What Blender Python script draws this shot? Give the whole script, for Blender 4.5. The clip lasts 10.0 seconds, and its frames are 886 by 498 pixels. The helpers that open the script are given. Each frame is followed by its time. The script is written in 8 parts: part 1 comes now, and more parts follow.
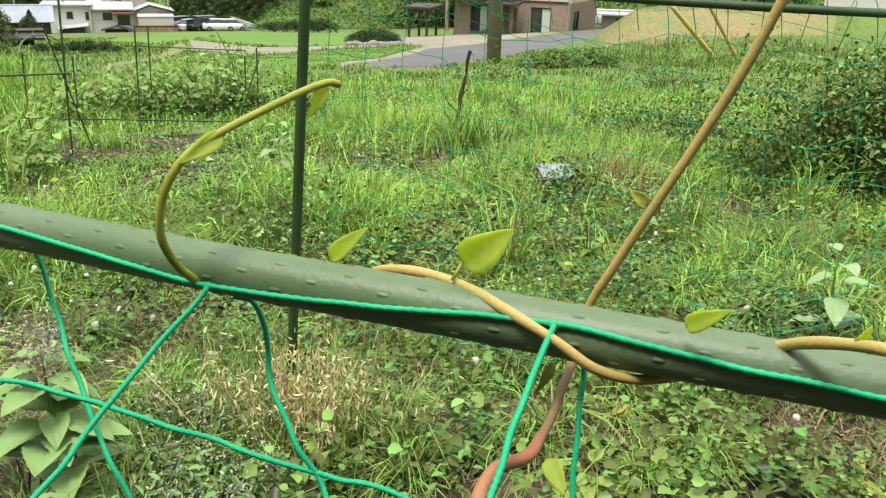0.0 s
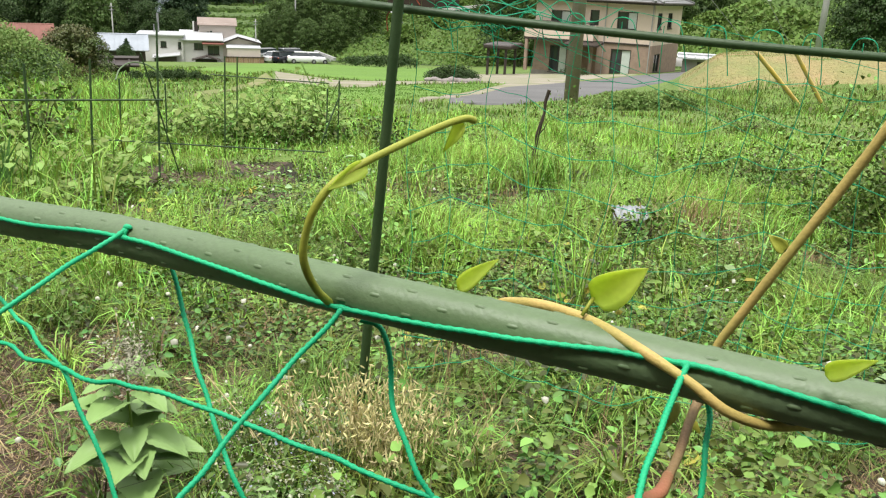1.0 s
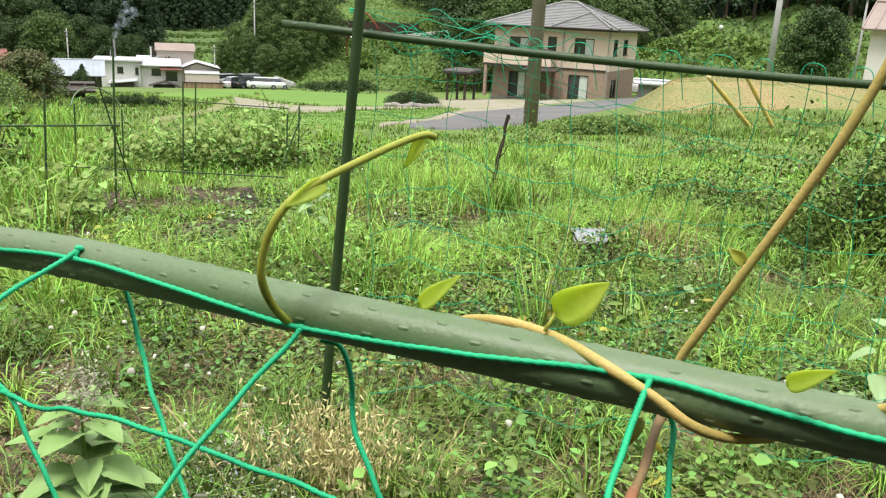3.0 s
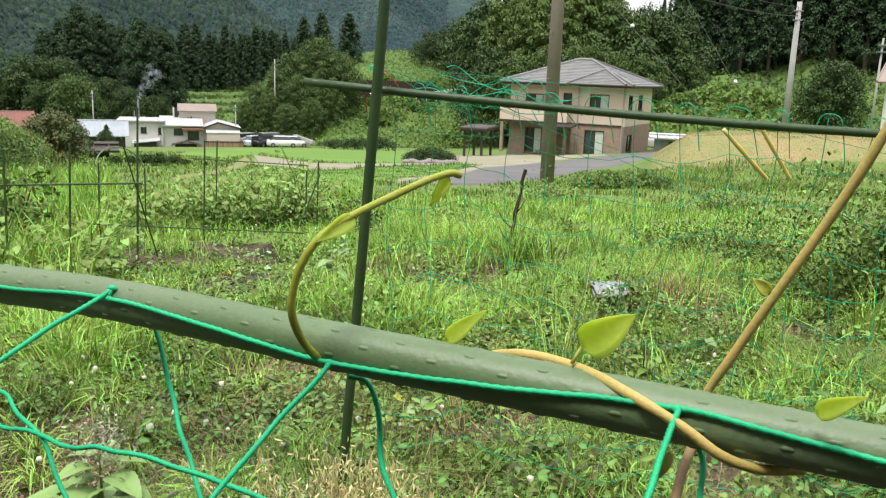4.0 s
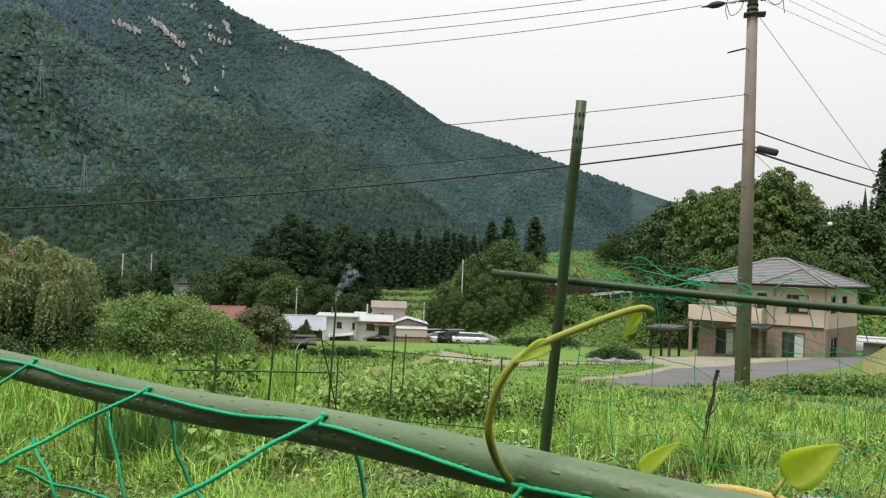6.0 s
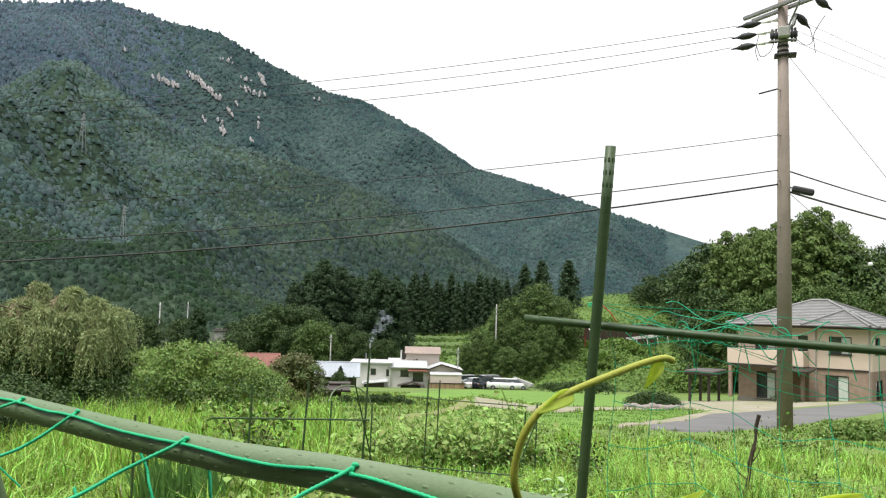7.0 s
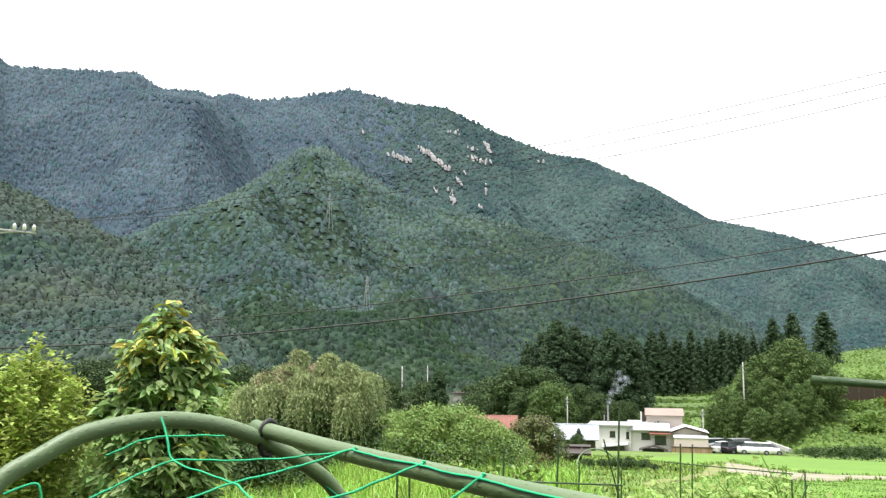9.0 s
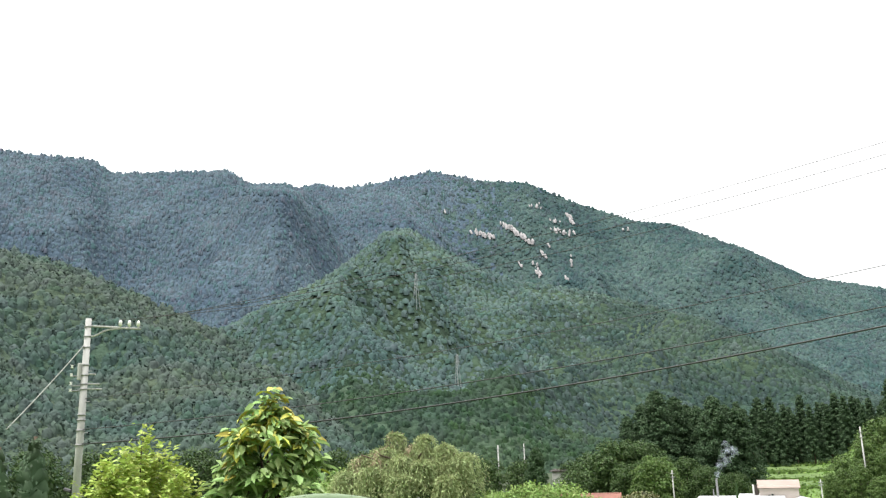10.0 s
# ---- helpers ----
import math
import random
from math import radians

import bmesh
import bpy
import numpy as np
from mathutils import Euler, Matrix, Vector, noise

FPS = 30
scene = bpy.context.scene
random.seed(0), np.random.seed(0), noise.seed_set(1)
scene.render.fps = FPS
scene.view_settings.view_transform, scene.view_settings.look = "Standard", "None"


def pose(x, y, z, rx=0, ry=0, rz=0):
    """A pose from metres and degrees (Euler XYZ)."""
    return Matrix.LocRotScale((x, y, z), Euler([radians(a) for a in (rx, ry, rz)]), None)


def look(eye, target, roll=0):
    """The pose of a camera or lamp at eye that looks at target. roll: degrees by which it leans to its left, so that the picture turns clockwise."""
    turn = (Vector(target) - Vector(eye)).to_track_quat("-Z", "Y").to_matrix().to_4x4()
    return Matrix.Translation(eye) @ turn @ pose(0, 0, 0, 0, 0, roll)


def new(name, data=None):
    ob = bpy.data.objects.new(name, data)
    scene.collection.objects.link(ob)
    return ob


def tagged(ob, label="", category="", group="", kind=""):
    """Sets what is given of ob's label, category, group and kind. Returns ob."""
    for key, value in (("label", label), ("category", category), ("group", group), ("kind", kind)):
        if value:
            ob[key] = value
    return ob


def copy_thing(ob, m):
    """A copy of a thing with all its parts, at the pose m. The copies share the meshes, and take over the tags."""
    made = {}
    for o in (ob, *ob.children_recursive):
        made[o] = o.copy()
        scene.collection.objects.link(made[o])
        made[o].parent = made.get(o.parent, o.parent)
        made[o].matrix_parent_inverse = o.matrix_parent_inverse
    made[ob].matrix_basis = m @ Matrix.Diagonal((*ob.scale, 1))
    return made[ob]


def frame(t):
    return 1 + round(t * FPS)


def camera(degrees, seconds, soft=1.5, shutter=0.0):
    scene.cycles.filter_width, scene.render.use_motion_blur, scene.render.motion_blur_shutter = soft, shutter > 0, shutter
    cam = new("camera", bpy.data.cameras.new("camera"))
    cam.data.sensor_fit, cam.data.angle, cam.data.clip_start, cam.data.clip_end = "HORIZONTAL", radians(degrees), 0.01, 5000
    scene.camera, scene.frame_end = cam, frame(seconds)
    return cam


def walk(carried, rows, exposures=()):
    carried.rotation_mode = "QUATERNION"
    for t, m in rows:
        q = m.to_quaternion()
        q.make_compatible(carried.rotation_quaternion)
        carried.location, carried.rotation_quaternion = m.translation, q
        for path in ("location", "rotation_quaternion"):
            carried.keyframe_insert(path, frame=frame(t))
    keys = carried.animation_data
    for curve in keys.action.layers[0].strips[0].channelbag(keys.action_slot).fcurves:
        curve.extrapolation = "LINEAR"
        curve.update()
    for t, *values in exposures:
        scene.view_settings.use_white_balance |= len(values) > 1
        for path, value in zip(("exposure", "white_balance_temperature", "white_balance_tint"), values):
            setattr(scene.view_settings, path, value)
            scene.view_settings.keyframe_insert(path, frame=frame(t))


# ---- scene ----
cam = camera(56.8, 10.0, 1.2, 0.2)
PATH = [
    (0, 0.0180, 0.0044, 1.2010, 69.94, -1.42, 1.23),
    (0.5, 0.0075, -0.0027, 1.2023, 71.30, -2.02, 4.10),
    (1, -0.0009, -0.0032, 1.2015, 72.24, -2.53, 6.66),
    (1.5, -0.0021, -0.0024, 1.2004, 72.83, -3.15, 6.20),
    (2, -0.0005, -0.0018, 1.2009, 73.50, -2.93, 4.92),
    (2.5, 0.0000, 0.0000, 1.2000, 73.85, -2.77, 3.89),
    (4, -0.0028, -0.0073, 1.1932, 77.88, -2.07, 5.05),
    (4.5, 0.0012, -0.0108, 1.1886, 82.98, -0.78, 8.07),
    (5, -0.0008, -0.0175, 1.1801, 87.32, -1.01, 12.24),
    (5.5, -0.0045, -0.0245, 1.1715, 89.53, -1.82, 15.80),
    (7, 0.0038, -0.0384, 1.1754, 94.28, -1.48, 20.12),
    (7.5, -0.0054, -0.0503, 1.1730, 95.56, -0.94, 22.61),
    (8, -0.0116, -0.0724, 1.1766, 96.44, 0.18, 27.05),
    (8.5, -0.0270, -0.1005, 1.1755, 96.66, 0.12, 32.57),
    (9, -0.0575, -0.1262, 1.1812, 98.22, -0.49, 36.27),
    (9.5, -0.0895, -0.1490, 1.1838, 101.58, 0.34, 39.88),
    (10, -0.1085, -0.1490, 1.1760, 103.63, 1.64, 42.79),
]
walk(cam, [(t, pose(*p)) for t, *p in PATH],
     [(0.0, 0.3), (1.0, 0.33), (2.5, 0.38), (3.8, 0.4), (4.0, 0.3), (4.6, -0.1), (5.5, -0.2), (7.0, 0.3), (7.6, 0.38), (8.0, 0.4), (8.5, 0.66), (10.0, 0.9)])

# ---- light: bright overcast sky, soft high sun ----
world = bpy.data.worlds.new("overcast_sky")
scene.world = world
world.use_nodes = True
wn, wl = world.node_tree.nodes, world.node_tree.links
sky = wn.new("ShaderNodeTexSky")
sky.sky_type = "NISHITA"
sky.sun_disc = False
sky.sun_elevation, sky.sun_rotation = radians(70), radians(205)
sky.air_density, sky.dust_density, sky.ozone_density = 1.0, 4.0, 1.0
grey = wn.new("ShaderNodeHueSaturation")
grey.inputs["Saturation"].default_value = 0.1
grey.inputs["Value"].default_value = 0.1
# an even cloud layer, brighter overhead than at the horizon
up = wn.new("ShaderNodeSeparateXYZ")
rise = wn.new("ShaderNodeMapRange")
rise.inputs["To Min"].default_value, rise.inputs["To Max"].default_value = 1.06, 2.3
cloud = wn.new("ShaderNodeMixRGB")
cloud.inputs["Fac"].default_value = 0.8
wl.new(wn.new("ShaderNodeTexCoord").outputs["Generated"], up.inputs["Vector"])
wl.new(up.outputs["Z"], rise.inputs["Value"])
wl.new(sky.outputs["Color"], grey.inputs["Color"])
wl.new(grey.outputs["Color"], cloud.inputs["Color1"])
wl.new(rise.outputs["Result"], cloud.inputs["Color2"])
wl.new(cloud.outputs["Color"], wn["Background"].inputs["Color"])
wn["Background"].inputs["Strength"].default_value = 0.85
sun = new("sun", bpy.data.lights.new("sun", "SUN"))
sun.data.energy, sun.data.angle, sun.data.color = 3.0, radians(16), (1.0, 0.97, 0.91)
sun.matrix_world = look((-14, -20, 90), (0, 10, 0))


# ---- materials ----
def material(name, colour, rough=0.7, vary=0.25, scale=6.0, bump=0.15, metal=0.0, fine=60.0, coords="Object", second=None, spec=0.4, island=0.0, thin=0.0, obrand=0.0):
    """A principled surface: base colour broken up at two scales, fine relief, optional leaf translucency and variation by island or object."""
    m = bpy.data.materials.new(name)
    m.use_nodes = True
    n, l = m.node_tree.nodes, m.node_tree.links
    p = n["Principled BSDF"]
    p.inputs["Roughness"].default_value, p.inputs["Metallic"].default_value = rough, metal
    p.inputs["Specular IOR Level"].default_value = spec
    tc = n.new("ShaderNodeTexCoord")
    big, small = n.new("ShaderNodeTexNoise"), n.new("ShaderNodeTexNoise")
    big.inputs["Scale"].default_value, small.inputs["Scale"].default_value = scale, fine
    big.inputs["Detail"].default_value, small.inputs["Detail"].default_value = 4, 5
    for t in (big, small):
        l.new(tc.outputs[coords], t.inputs["Vector"])
    second = second or tuple(c * (1 - vary) for c in colour)
    mix = n.new("ShaderNodeMixRGB")
    mix.inputs["Color1"].default_value, mix.inputs["Color2"].default_value = (*colour, 1), (*second, 1)
    ramp = n.new("ShaderNodeMapRange")
    ramp.inputs["From Min"].default_value, ramp.inputs["From Max"].default_value = 0.36, 0.64
    l.new(big.outputs["Fac"], ramp.inputs["Value"])
    l.new(ramp.outputs["Result"], mix.inputs["Fac"])
    hsv = n.new("ShaderNodeHueSaturation")
    val = n.new("ShaderNodeMapRange")
    val.inputs["To Min"].default_value, val.inputs["To Max"].default_value = 1 - vary, 1 + vary
    l.new(small.outputs["Fac"], val.inputs["Value"])
    l.new(mix.outputs["Color"], hsv.inputs["Color"])
    out = val.outputs["Result"]
    if island or obrand:
        src = n.new("ShaderNodeNewGeometry").outputs["Random Per Island"] if island else n.new("ShaderNodeObjectInfo").outputs["Random"]
        amount = island or obrand
        r = n.new("ShaderNodeMapRange")
        r.inputs["To Min"].default_value, r.inputs["To Max"].default_value = 1 - amount, 1 + amount
        l.new(src, r.inputs["Value"])
        mul = n.new("ShaderNodeMath")
        mul.operation = "MULTIPLY"
        l.new(out, mul.inputs[0]), l.new(r.outputs["Result"], mul.inputs[1])
        out = mul.outputs[0]
        h = n.new("ShaderNodeMapRange")
        h.inputs["To Min"].default_value, h.inputs["To Max"].default_value = 0.5 - amount * 0.07, 0.5 + amount * 0.05
        l.new(src, h.inputs["Value"])
        l.new(h.outputs["Result"], hsv.inputs["Hue"])
    l.new(out, hsv.inputs["Value"])
    l.new(hsv.outputs["Color"], p.inputs["Base Color"])
    if bump:
        b = n.new("ShaderNodeBump")
        b.inputs["Strength"].default_value = bump
        b.inputs["Distance"].default_value = 0.5 / fine
        l.new(small.outputs["Fac"], b.inputs["Height"])
        l.new(b.outputs["Normal"], p.inputs["Normal"])
    if thin:
        tr, ms = n.new("ShaderNodeBsdfTranslucent"), n.new("ShaderNodeMixShader")
        ms.inputs["Fac"].default_value = thin
        l.new(hsv.outputs["Color"], tr.inputs["Color"])
        l.new(p.outputs["BSDF"], ms.inputs[1]), l.new(tr.outputs["BSDF"], ms.inputs[2])
        l.new(ms.outputs["Shader"], n["Material Output"].inputs["Surface"])
    return m


def leafy(name, colour, second=None, island=0.5, rough=0.42, thin=0.06):
    return material(name, colour, rough, 0.2, 1.3, 0.0, second=second, island=island, thin=thin, fine=9.0, spec=0.24)


def forest(name, colour, second, cell, patch, island=0.0, relief=0.55):
    """A closed forest canopy: patches of different growth, crowns that differ in tone, domed relief."""
    m = bpy.data.materials.new(name)
    m.use_nodes = True
    n, l = m.node_tree.nodes, m.node_tree.links
    p = n["Principled BSDF"]
    p.inputs["Roughness"].default_value, p.inputs["Specular IOR Level"].default_value = 0.95, 0.08
    tc = n.new("ShaderNodeTexCoord")
    big, mid = n.new("ShaderNodeTexNoise"), n.new("ShaderNodeTexNoise")
    big.inputs["Scale"].default_value, big.inputs["Detail"].default_value = 1 / patch, 5
    mid.inputs["Scale"].default_value, mid.inputs["Detail"].default_value = 2.4 / cell, 6
    vor = n.new("ShaderNodeTexVoronoi")
    vor.inputs["Scale"].default_value = 1 / cell
    for t in (big, mid, vor):
        l.new(tc.outputs["Object"], t.inputs["Vector"])
    ramp = n.new("ShaderNodeMapRange")
    ramp.inputs["From Min"].default_value, ramp.inputs["From Max"].default_value = 0.38, 0.62
    l.new(big.outputs["Fac"], ramp.inputs["Value"])
    mix = n.new("ShaderNodeMixRGB")
    mix.inputs["Color1"].default_value, mix.inputs["Color2"].default_value = (*colour, 1), (*second, 1)
    l.new(ramp.outputs["Result"], mix.inputs["Fac"])
    tone = n.new("ShaderNodeMapRange")
    tone.inputs["To Min"].default_value, tone.inputs["To Max"].default_value = (0.9, 1.12) if island else (0.78, 1.24)
    cellrand = n.new("ShaderNodeSeparateColor")
    l.new(vor.outputs["Color"], cellrand.inputs["Color"])
    l.new(n.new("ShaderNodeNewGeometry").outputs["Random Per Island"] if island else cellrand.outputs["Red"], tone.inputs["Value"])
    hsv = n.new("ShaderNodeHueSaturation")
    if island:
        # single trees of other kinds: yellower, browner or bluer than their neighbours
        kinds = n.new("ShaderNodeTexNoise")
        kinds.inputs["Scale"].default_value, kinds.inputs["Detail"].default_value = 0.3 / cell, 4
        l.new(tc.outputs["Object"], kinds.inputs["Vector"])
        hue, sat = n.new("ShaderNodeMapRange"), n.new("ShaderNodeMapRange")
        for node, lo, hi in ((hue, 0.545, 0.455), (sat, 0.78, 1.25)):
            node.inputs["From Min"].default_value, node.inputs["From Max"].default_value = 0.3, 0.7
            node.inputs["To Min"].default_value, node.inputs["To Max"].default_value = lo, hi
            l.new(kinds.outputs["Fac"], node.inputs["Value"])
        l.new(hue.outputs["Result"], hsv.inputs["Hue"])
        l.new(sat.outputs["Result"], hsv.inputs["Saturation"])
    l.new(tone.outputs["Result"], hsv.inputs["Value"])
    l.new(mix.outputs["Color"], hsv.inputs["Color"])
    l.new(hsv.outputs["Color"], p.inputs["Base Color"])
    add = n.new("ShaderNodeMath")
    add.operation = "SUBTRACT"
    l.new(mid.outputs["Fac"], add.inputs[0])
    l.new(vor.outputs["Distance"], add.inputs[1])
    b = n.new("ShaderNodeBump")
    b.inputs["Strength"].default_value, b.inputs["Distance"].default_value = relief, cell * 0.8
    l.new(add.outputs[0], b.inputs["Height"])
    l.new(b.outputs["Normal"], p.inputs["Normal"])
    return m


M = {
    "pipe": material("green_coated_steel", (0.1, 0.16, 0.068), 0.48, 0.18, 9, 0.2, fine=420, second=(0.12, 0.176, 0.088), spec=0.5),
    "pole": material("dark_green_coated_steel", (0.03, 0.062, 0.022), 0.5, 0.2, 8, 0.2, fine=300, second=(0.045, 0.08, 0.03)),
    "net": material("green_polyethylene_twine", (0.014, 0.46, 0.2), 0.6, 0.25, 40, 0.8, fine=1500, second=(0.006, 0.37, 0.165)),
    "clamp": material("black_plastic", (0.02, 0.02, 0.022), 0.5, 0.2, 30, 0.1, fine=400),
    "vine": material("yellow_vine_bark", (0.52, 0.37, 0.12), 0.6, 0.25, 60, 0.4, fine=900, second=(0.42, 0.34, 0.095)),
    "vine_young": material("young_vine_stem", (0.33, 0.36, 0.05), 0.55, 0.2, 60, 0.3, fine=900, second=(0.26, 0.28, 0.03)),
    "vine_brown": material("pinkish_brown_vine", (0.34, 0.2, 0.1), 0.6, 0.25, 60, 0.4, fine=900, second=(0.28, 0.19, 0.085)),
    "vine_pink": material("pink_vine_shoot", (0.42, 0.16, 0.09), 0.55, 0.2, 60, 0.3, fine=900, second=(0.3, 0.17, 0.07)),
    "leaf_lime": material("lime_leaf", (0.7, 0.8, 0.17), 0.5, 0.12, 60, 0.25, fine=500, second=(0.6, 0.74, 0.13), thin=0.7),
    # soil and litter, darkened in colour for the shade between plants
    "soil": material("shade_dark_soil_and_litter", (0.034, 0.026, 0.015), 0.95, 0.5, 2.2, 1.0, fine=45, second=(0.02, 0.018, 0.01)),
    "grass": leafy("meadow_grass", (0.2, 0.29, 0.052), (0.11, 0.19, 0.036), 0.85, 0.42, 0.03),
    "grass_light": leafy("light_meadow_grass", (0.295, 0.46, 0.076), (0.187, 0.33, 0.054), 0.7, 0.42, 0.05),
    "grass_dark": leafy("weed_leaves", (0.115, 0.185, 0.038), (0.065, 0.12, 0.028), 0.85, 0.38, 0.03),
    "clover": leafy("clover_leaves", (0.12, 0.2, 0.042), (0.17, 0.24, 0.045), 0.65, 0.38, 0.03),
    "straw": leafy("dry_straw", (0.36, 0.27, 0.14), (0.25, 0.18, 0.09), 0.35),
    "oat": leafy("ripe_oat_husks", (0.6, 0.53, 0.27), (0.49, 0.46, 0.21), 0.3),
    "petal_white": leafy("white_clover_heads", (0.62, 0.62, 0.5), (0.5, 0.5, 0.4), 0.2),
    "petal_blue": leafy("blue_borage_petals", (0.42, 0.44, 0.62), (0.55, 0.55, 0.62), 0.2),
    "hairy": leafy("hairy_grey_green_buds", (0.34, 0.37, 0.25), (0.4, 0.34, 0.28), 0.35, 0.8),
    "leaf_broad": leafy("broad_rough_leaves", (0.175, 0.265, 0.056), (0.11, 0.19, 0.04), 0.7),
    "bramble": leafy("bramble_leaves", (0.125, 0.2, 0.042), (0.085, 0.15, 0.032), 0.4),
    "borage": leafy("borage_leaves", (0.24, 0.37, 0.13), (0.18, 0.3, 0.09), 0.25),
    "leaf_veg": leafy("vegetable_leaves", (0.3, 0.43, 0.12), (0.215, 0.335, 0.085), 0.35, 0.5, 0.35),
    "leaf_pale": leafy("pale_mallow_leaves", (0.276, 0.391, 0.196), (0.196, 0.322, 0.115), 0.3),
    "iris": leafy("iris_blades", (0.072, 0.168, 0.048), (0.108, 0.216, 0.048), 0.3),
    "paddy": leafy("young_rice", (0.105, 0.205, 0.027), (0.09, 0.175, 0.024), 0.15),
    "dry_mound": material("mown_dry_grass", (0.27, 0.205, 0.095), 0.95, 0.5, 0.3, 0.8, fine=9, second=(0.15, 0.195, 0.058)),
    "dirt": material("pale_dirt", (0.27, 0.24, 0.195), 0.95, 0.2, 0.5, 0.4, fine=12, second=(0.2, 0.2, 0.115)),
    "asphalt": material("worn_asphalt", (0.13, 0.128, 0.127), 0.9, 0.2, 0.4, 0.3, fine=30),
    "concrete": material("weathered_concrete", (0.27, 0.245, 0.228), 0.9, 0.2, 1.2, 0.3, fine=30, second=(0.21, 0.188, 0.172)),
    "pole_concrete": material("brownish_pole_concrete", (0.285, 0.234, 0.208), 0.9, 0.2, 1.2, 0.3, fine=30, second=(0.22, 0.18, 0.16)),
    "concrete_pale": material("pale_concrete", (0.36, 0.36, 0.35), 0.85, 0.15, 1.2, 0.2, fine=30),
    "lattice": material("dull_lattice_steel", (0.24, 0.26, 0.26), 0.7, 0.1, 1, 0.0),
    "steel": material("galvanised_steel", (0.27, 0.27, 0.28), 0.6, 0.2, 5, 0.1, metal=0.35, fine=40),
    "dark_metal": material("dark_sleeve", (0.03, 0.03, 0.035), 0.6, 0.2, 5, 0.1, fine=40),
    "white_glaze": material("white_porcelain", (0.75, 0.75, 0.73), 0.25, 0.05, 5, 0.0),
    "cable": material("black_cable", (0.016, 0.017, 0.018), 0.6, 0.1, 1, 0.0),
    "yellow": material("yellow_guy_cover", (0.68, 0.47, 0.11), 0.5, 0.12, 3, 0.1, fine=20, second=(0.6, 0.47, 0.2)),
    "stake": material("rotten_wood", (0.05, 0.035, 0.024), 0.9, 0.35, 12, 0.6, fine=80),
    "bark": material("tree_bark", (0.09, 0.065, 0.045), 0.95, 0.3, 4, 0.7, fine=30),
    "forest_floor": material("forest_floor", (0.03, 0.045, 0.018), 1.0, 0.4, 0.05, 0.0, fine=1.0),
    "kudzu_floor": material("kudzu_ground", (0.1, 0.165, 0.034), 0.95, 0.4, 0.06, 0.6, fine=0.9, second=(0.065, 0.118, 0.026)),
    "rock": material("pale_cliff_rock", (0.37, 0.355, 0.36), 0.95, 0.25, 0.05, 0.8, fine=0.3),
    "net_fine": material("fine_green_net", (0.006, 0.38, 0.19), 0.6, 0.2, 40, 0.0),
    "conifer": leafy("cedar_sprays", (0.046, 0.085, 0.036), (0.032, 0.062, 0.029), 0.22, 0.7, 0.15),
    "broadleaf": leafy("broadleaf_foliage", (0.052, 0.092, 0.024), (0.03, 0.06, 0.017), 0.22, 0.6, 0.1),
    # lighter leaf colour; on the hillside trees it holds their lit look
    "grove": leafy("grove_foliage", (0.085, 0.14, 0.034), (0.055, 0.098, 0.026), 0.22, 0.6, 0.12),
    "light_leaf": leafy("light_green_foliage", (0.2, 0.295, 0.08), (0.135, 0.22, 0.056), 0.3, 0.6, 0.25),
    "bamboo": leafy("bamboo_foliage", (0.135, 0.195, 0.054), (0.085, 0.14, 0.036), 0.22, 0.6, 0.15),
    "willow": leafy("weeping_foliage", (0.285, 0.335, 0.15), (0.2, 0.255, 0.11), 0.4, 0.6, 0.2),
    "dead_twigs": leafy("dry_brown_strands", (0.36, 0.28, 0.19), (0.28, 0.23, 0.14), 0.3),
    "kudzu": leafy("kudzu_vines", (0.135, 0.216, 0.042), (0.092, 0.162, 0.033), 0.25, 0.6, 0.25),
    "red_bush": leafy("red_tinged_bush", (0.075, 0.12, 0.034), (0.12, 0.105, 0.042), 0.3),
    "big_leaf": leafy("glossy_big_leaves", (0.22, 0.35, 0.13), (0.28, 0.385, 0.145), 0.3, 0.42, 0.3),
    "yellow_leaf": leafy("yellowing_leaves", (0.4, 0.34, 0.06), (0.3, 0.34, 0.06), 0.3, 0.45),
    "yellow_green": leafy("yellow_green_leaves", (0.37, 0.45, 0.1), (0.28, 0.38, 0.085), 0.3, 0.45, 0.3),
    "stucco_pink": material("beige_pink_siding", (0.66, 0.54, 0.45), 0.85, 0.08, 0.7, 0.1, fine=14),
    "brick_wall": material("brown_tile_wall", (0.3, 0.21, 0.17), 0.85, 0.2, 2.5, 0.3, fine=12, obrand=0.15),
    "roof_tile": material("grey_roof_tiles", (0.2, 0.2, 0.2), 0.6, 0.15, 1.5, 0.2, fine=12, obrand=0.22),
    "trim_dark": material("dark_bronze_trim", (0.045, 0.035, 0.03), 0.5, 0.1, 3, 0.0),
    "glass": material("window_glass", (0.03, 0.04, 0.045), 0.08, 0.2, 0.6, 0.0, spec=0.8),
    "curtain": material("pale_curtain", (0.55, 0.6, 0.56), 0.9, 0.1, 4, 0.1, fine=20),
    "white_wall": material("white_painted_wall", (0.62, 0.61, 0.58), 0.8, 0.07, 0.4, 0.05, fine=8),
    "cream_wall": material("cream_painted_wall", (0.6, 0.52, 0.48), 0.8, 0.08, 0.4, 0.05, fine=8),
    "roof_pale": material("pale_metal_roof", (0.46, 0.47, 0.48), 0.5, 0.15, 0.5, 0.05, fine=6),
    "roof_grey": material("blue_grey_metal_roof", (0.3, 0.33, 0.37), 0.5, 0.15, 0.5, 0.05, fine=6),
    "roof_brown": material("brown_metal_roof", (0.27, 0.21, 0.18), 0.55, 0.15, 0.5, 0.05, fine=6),
    "roof_red": material("rusty_red_roof", (0.2, 0.075, 0.055), 0.6, 0.2, 0.5, 0.05, fine=6),
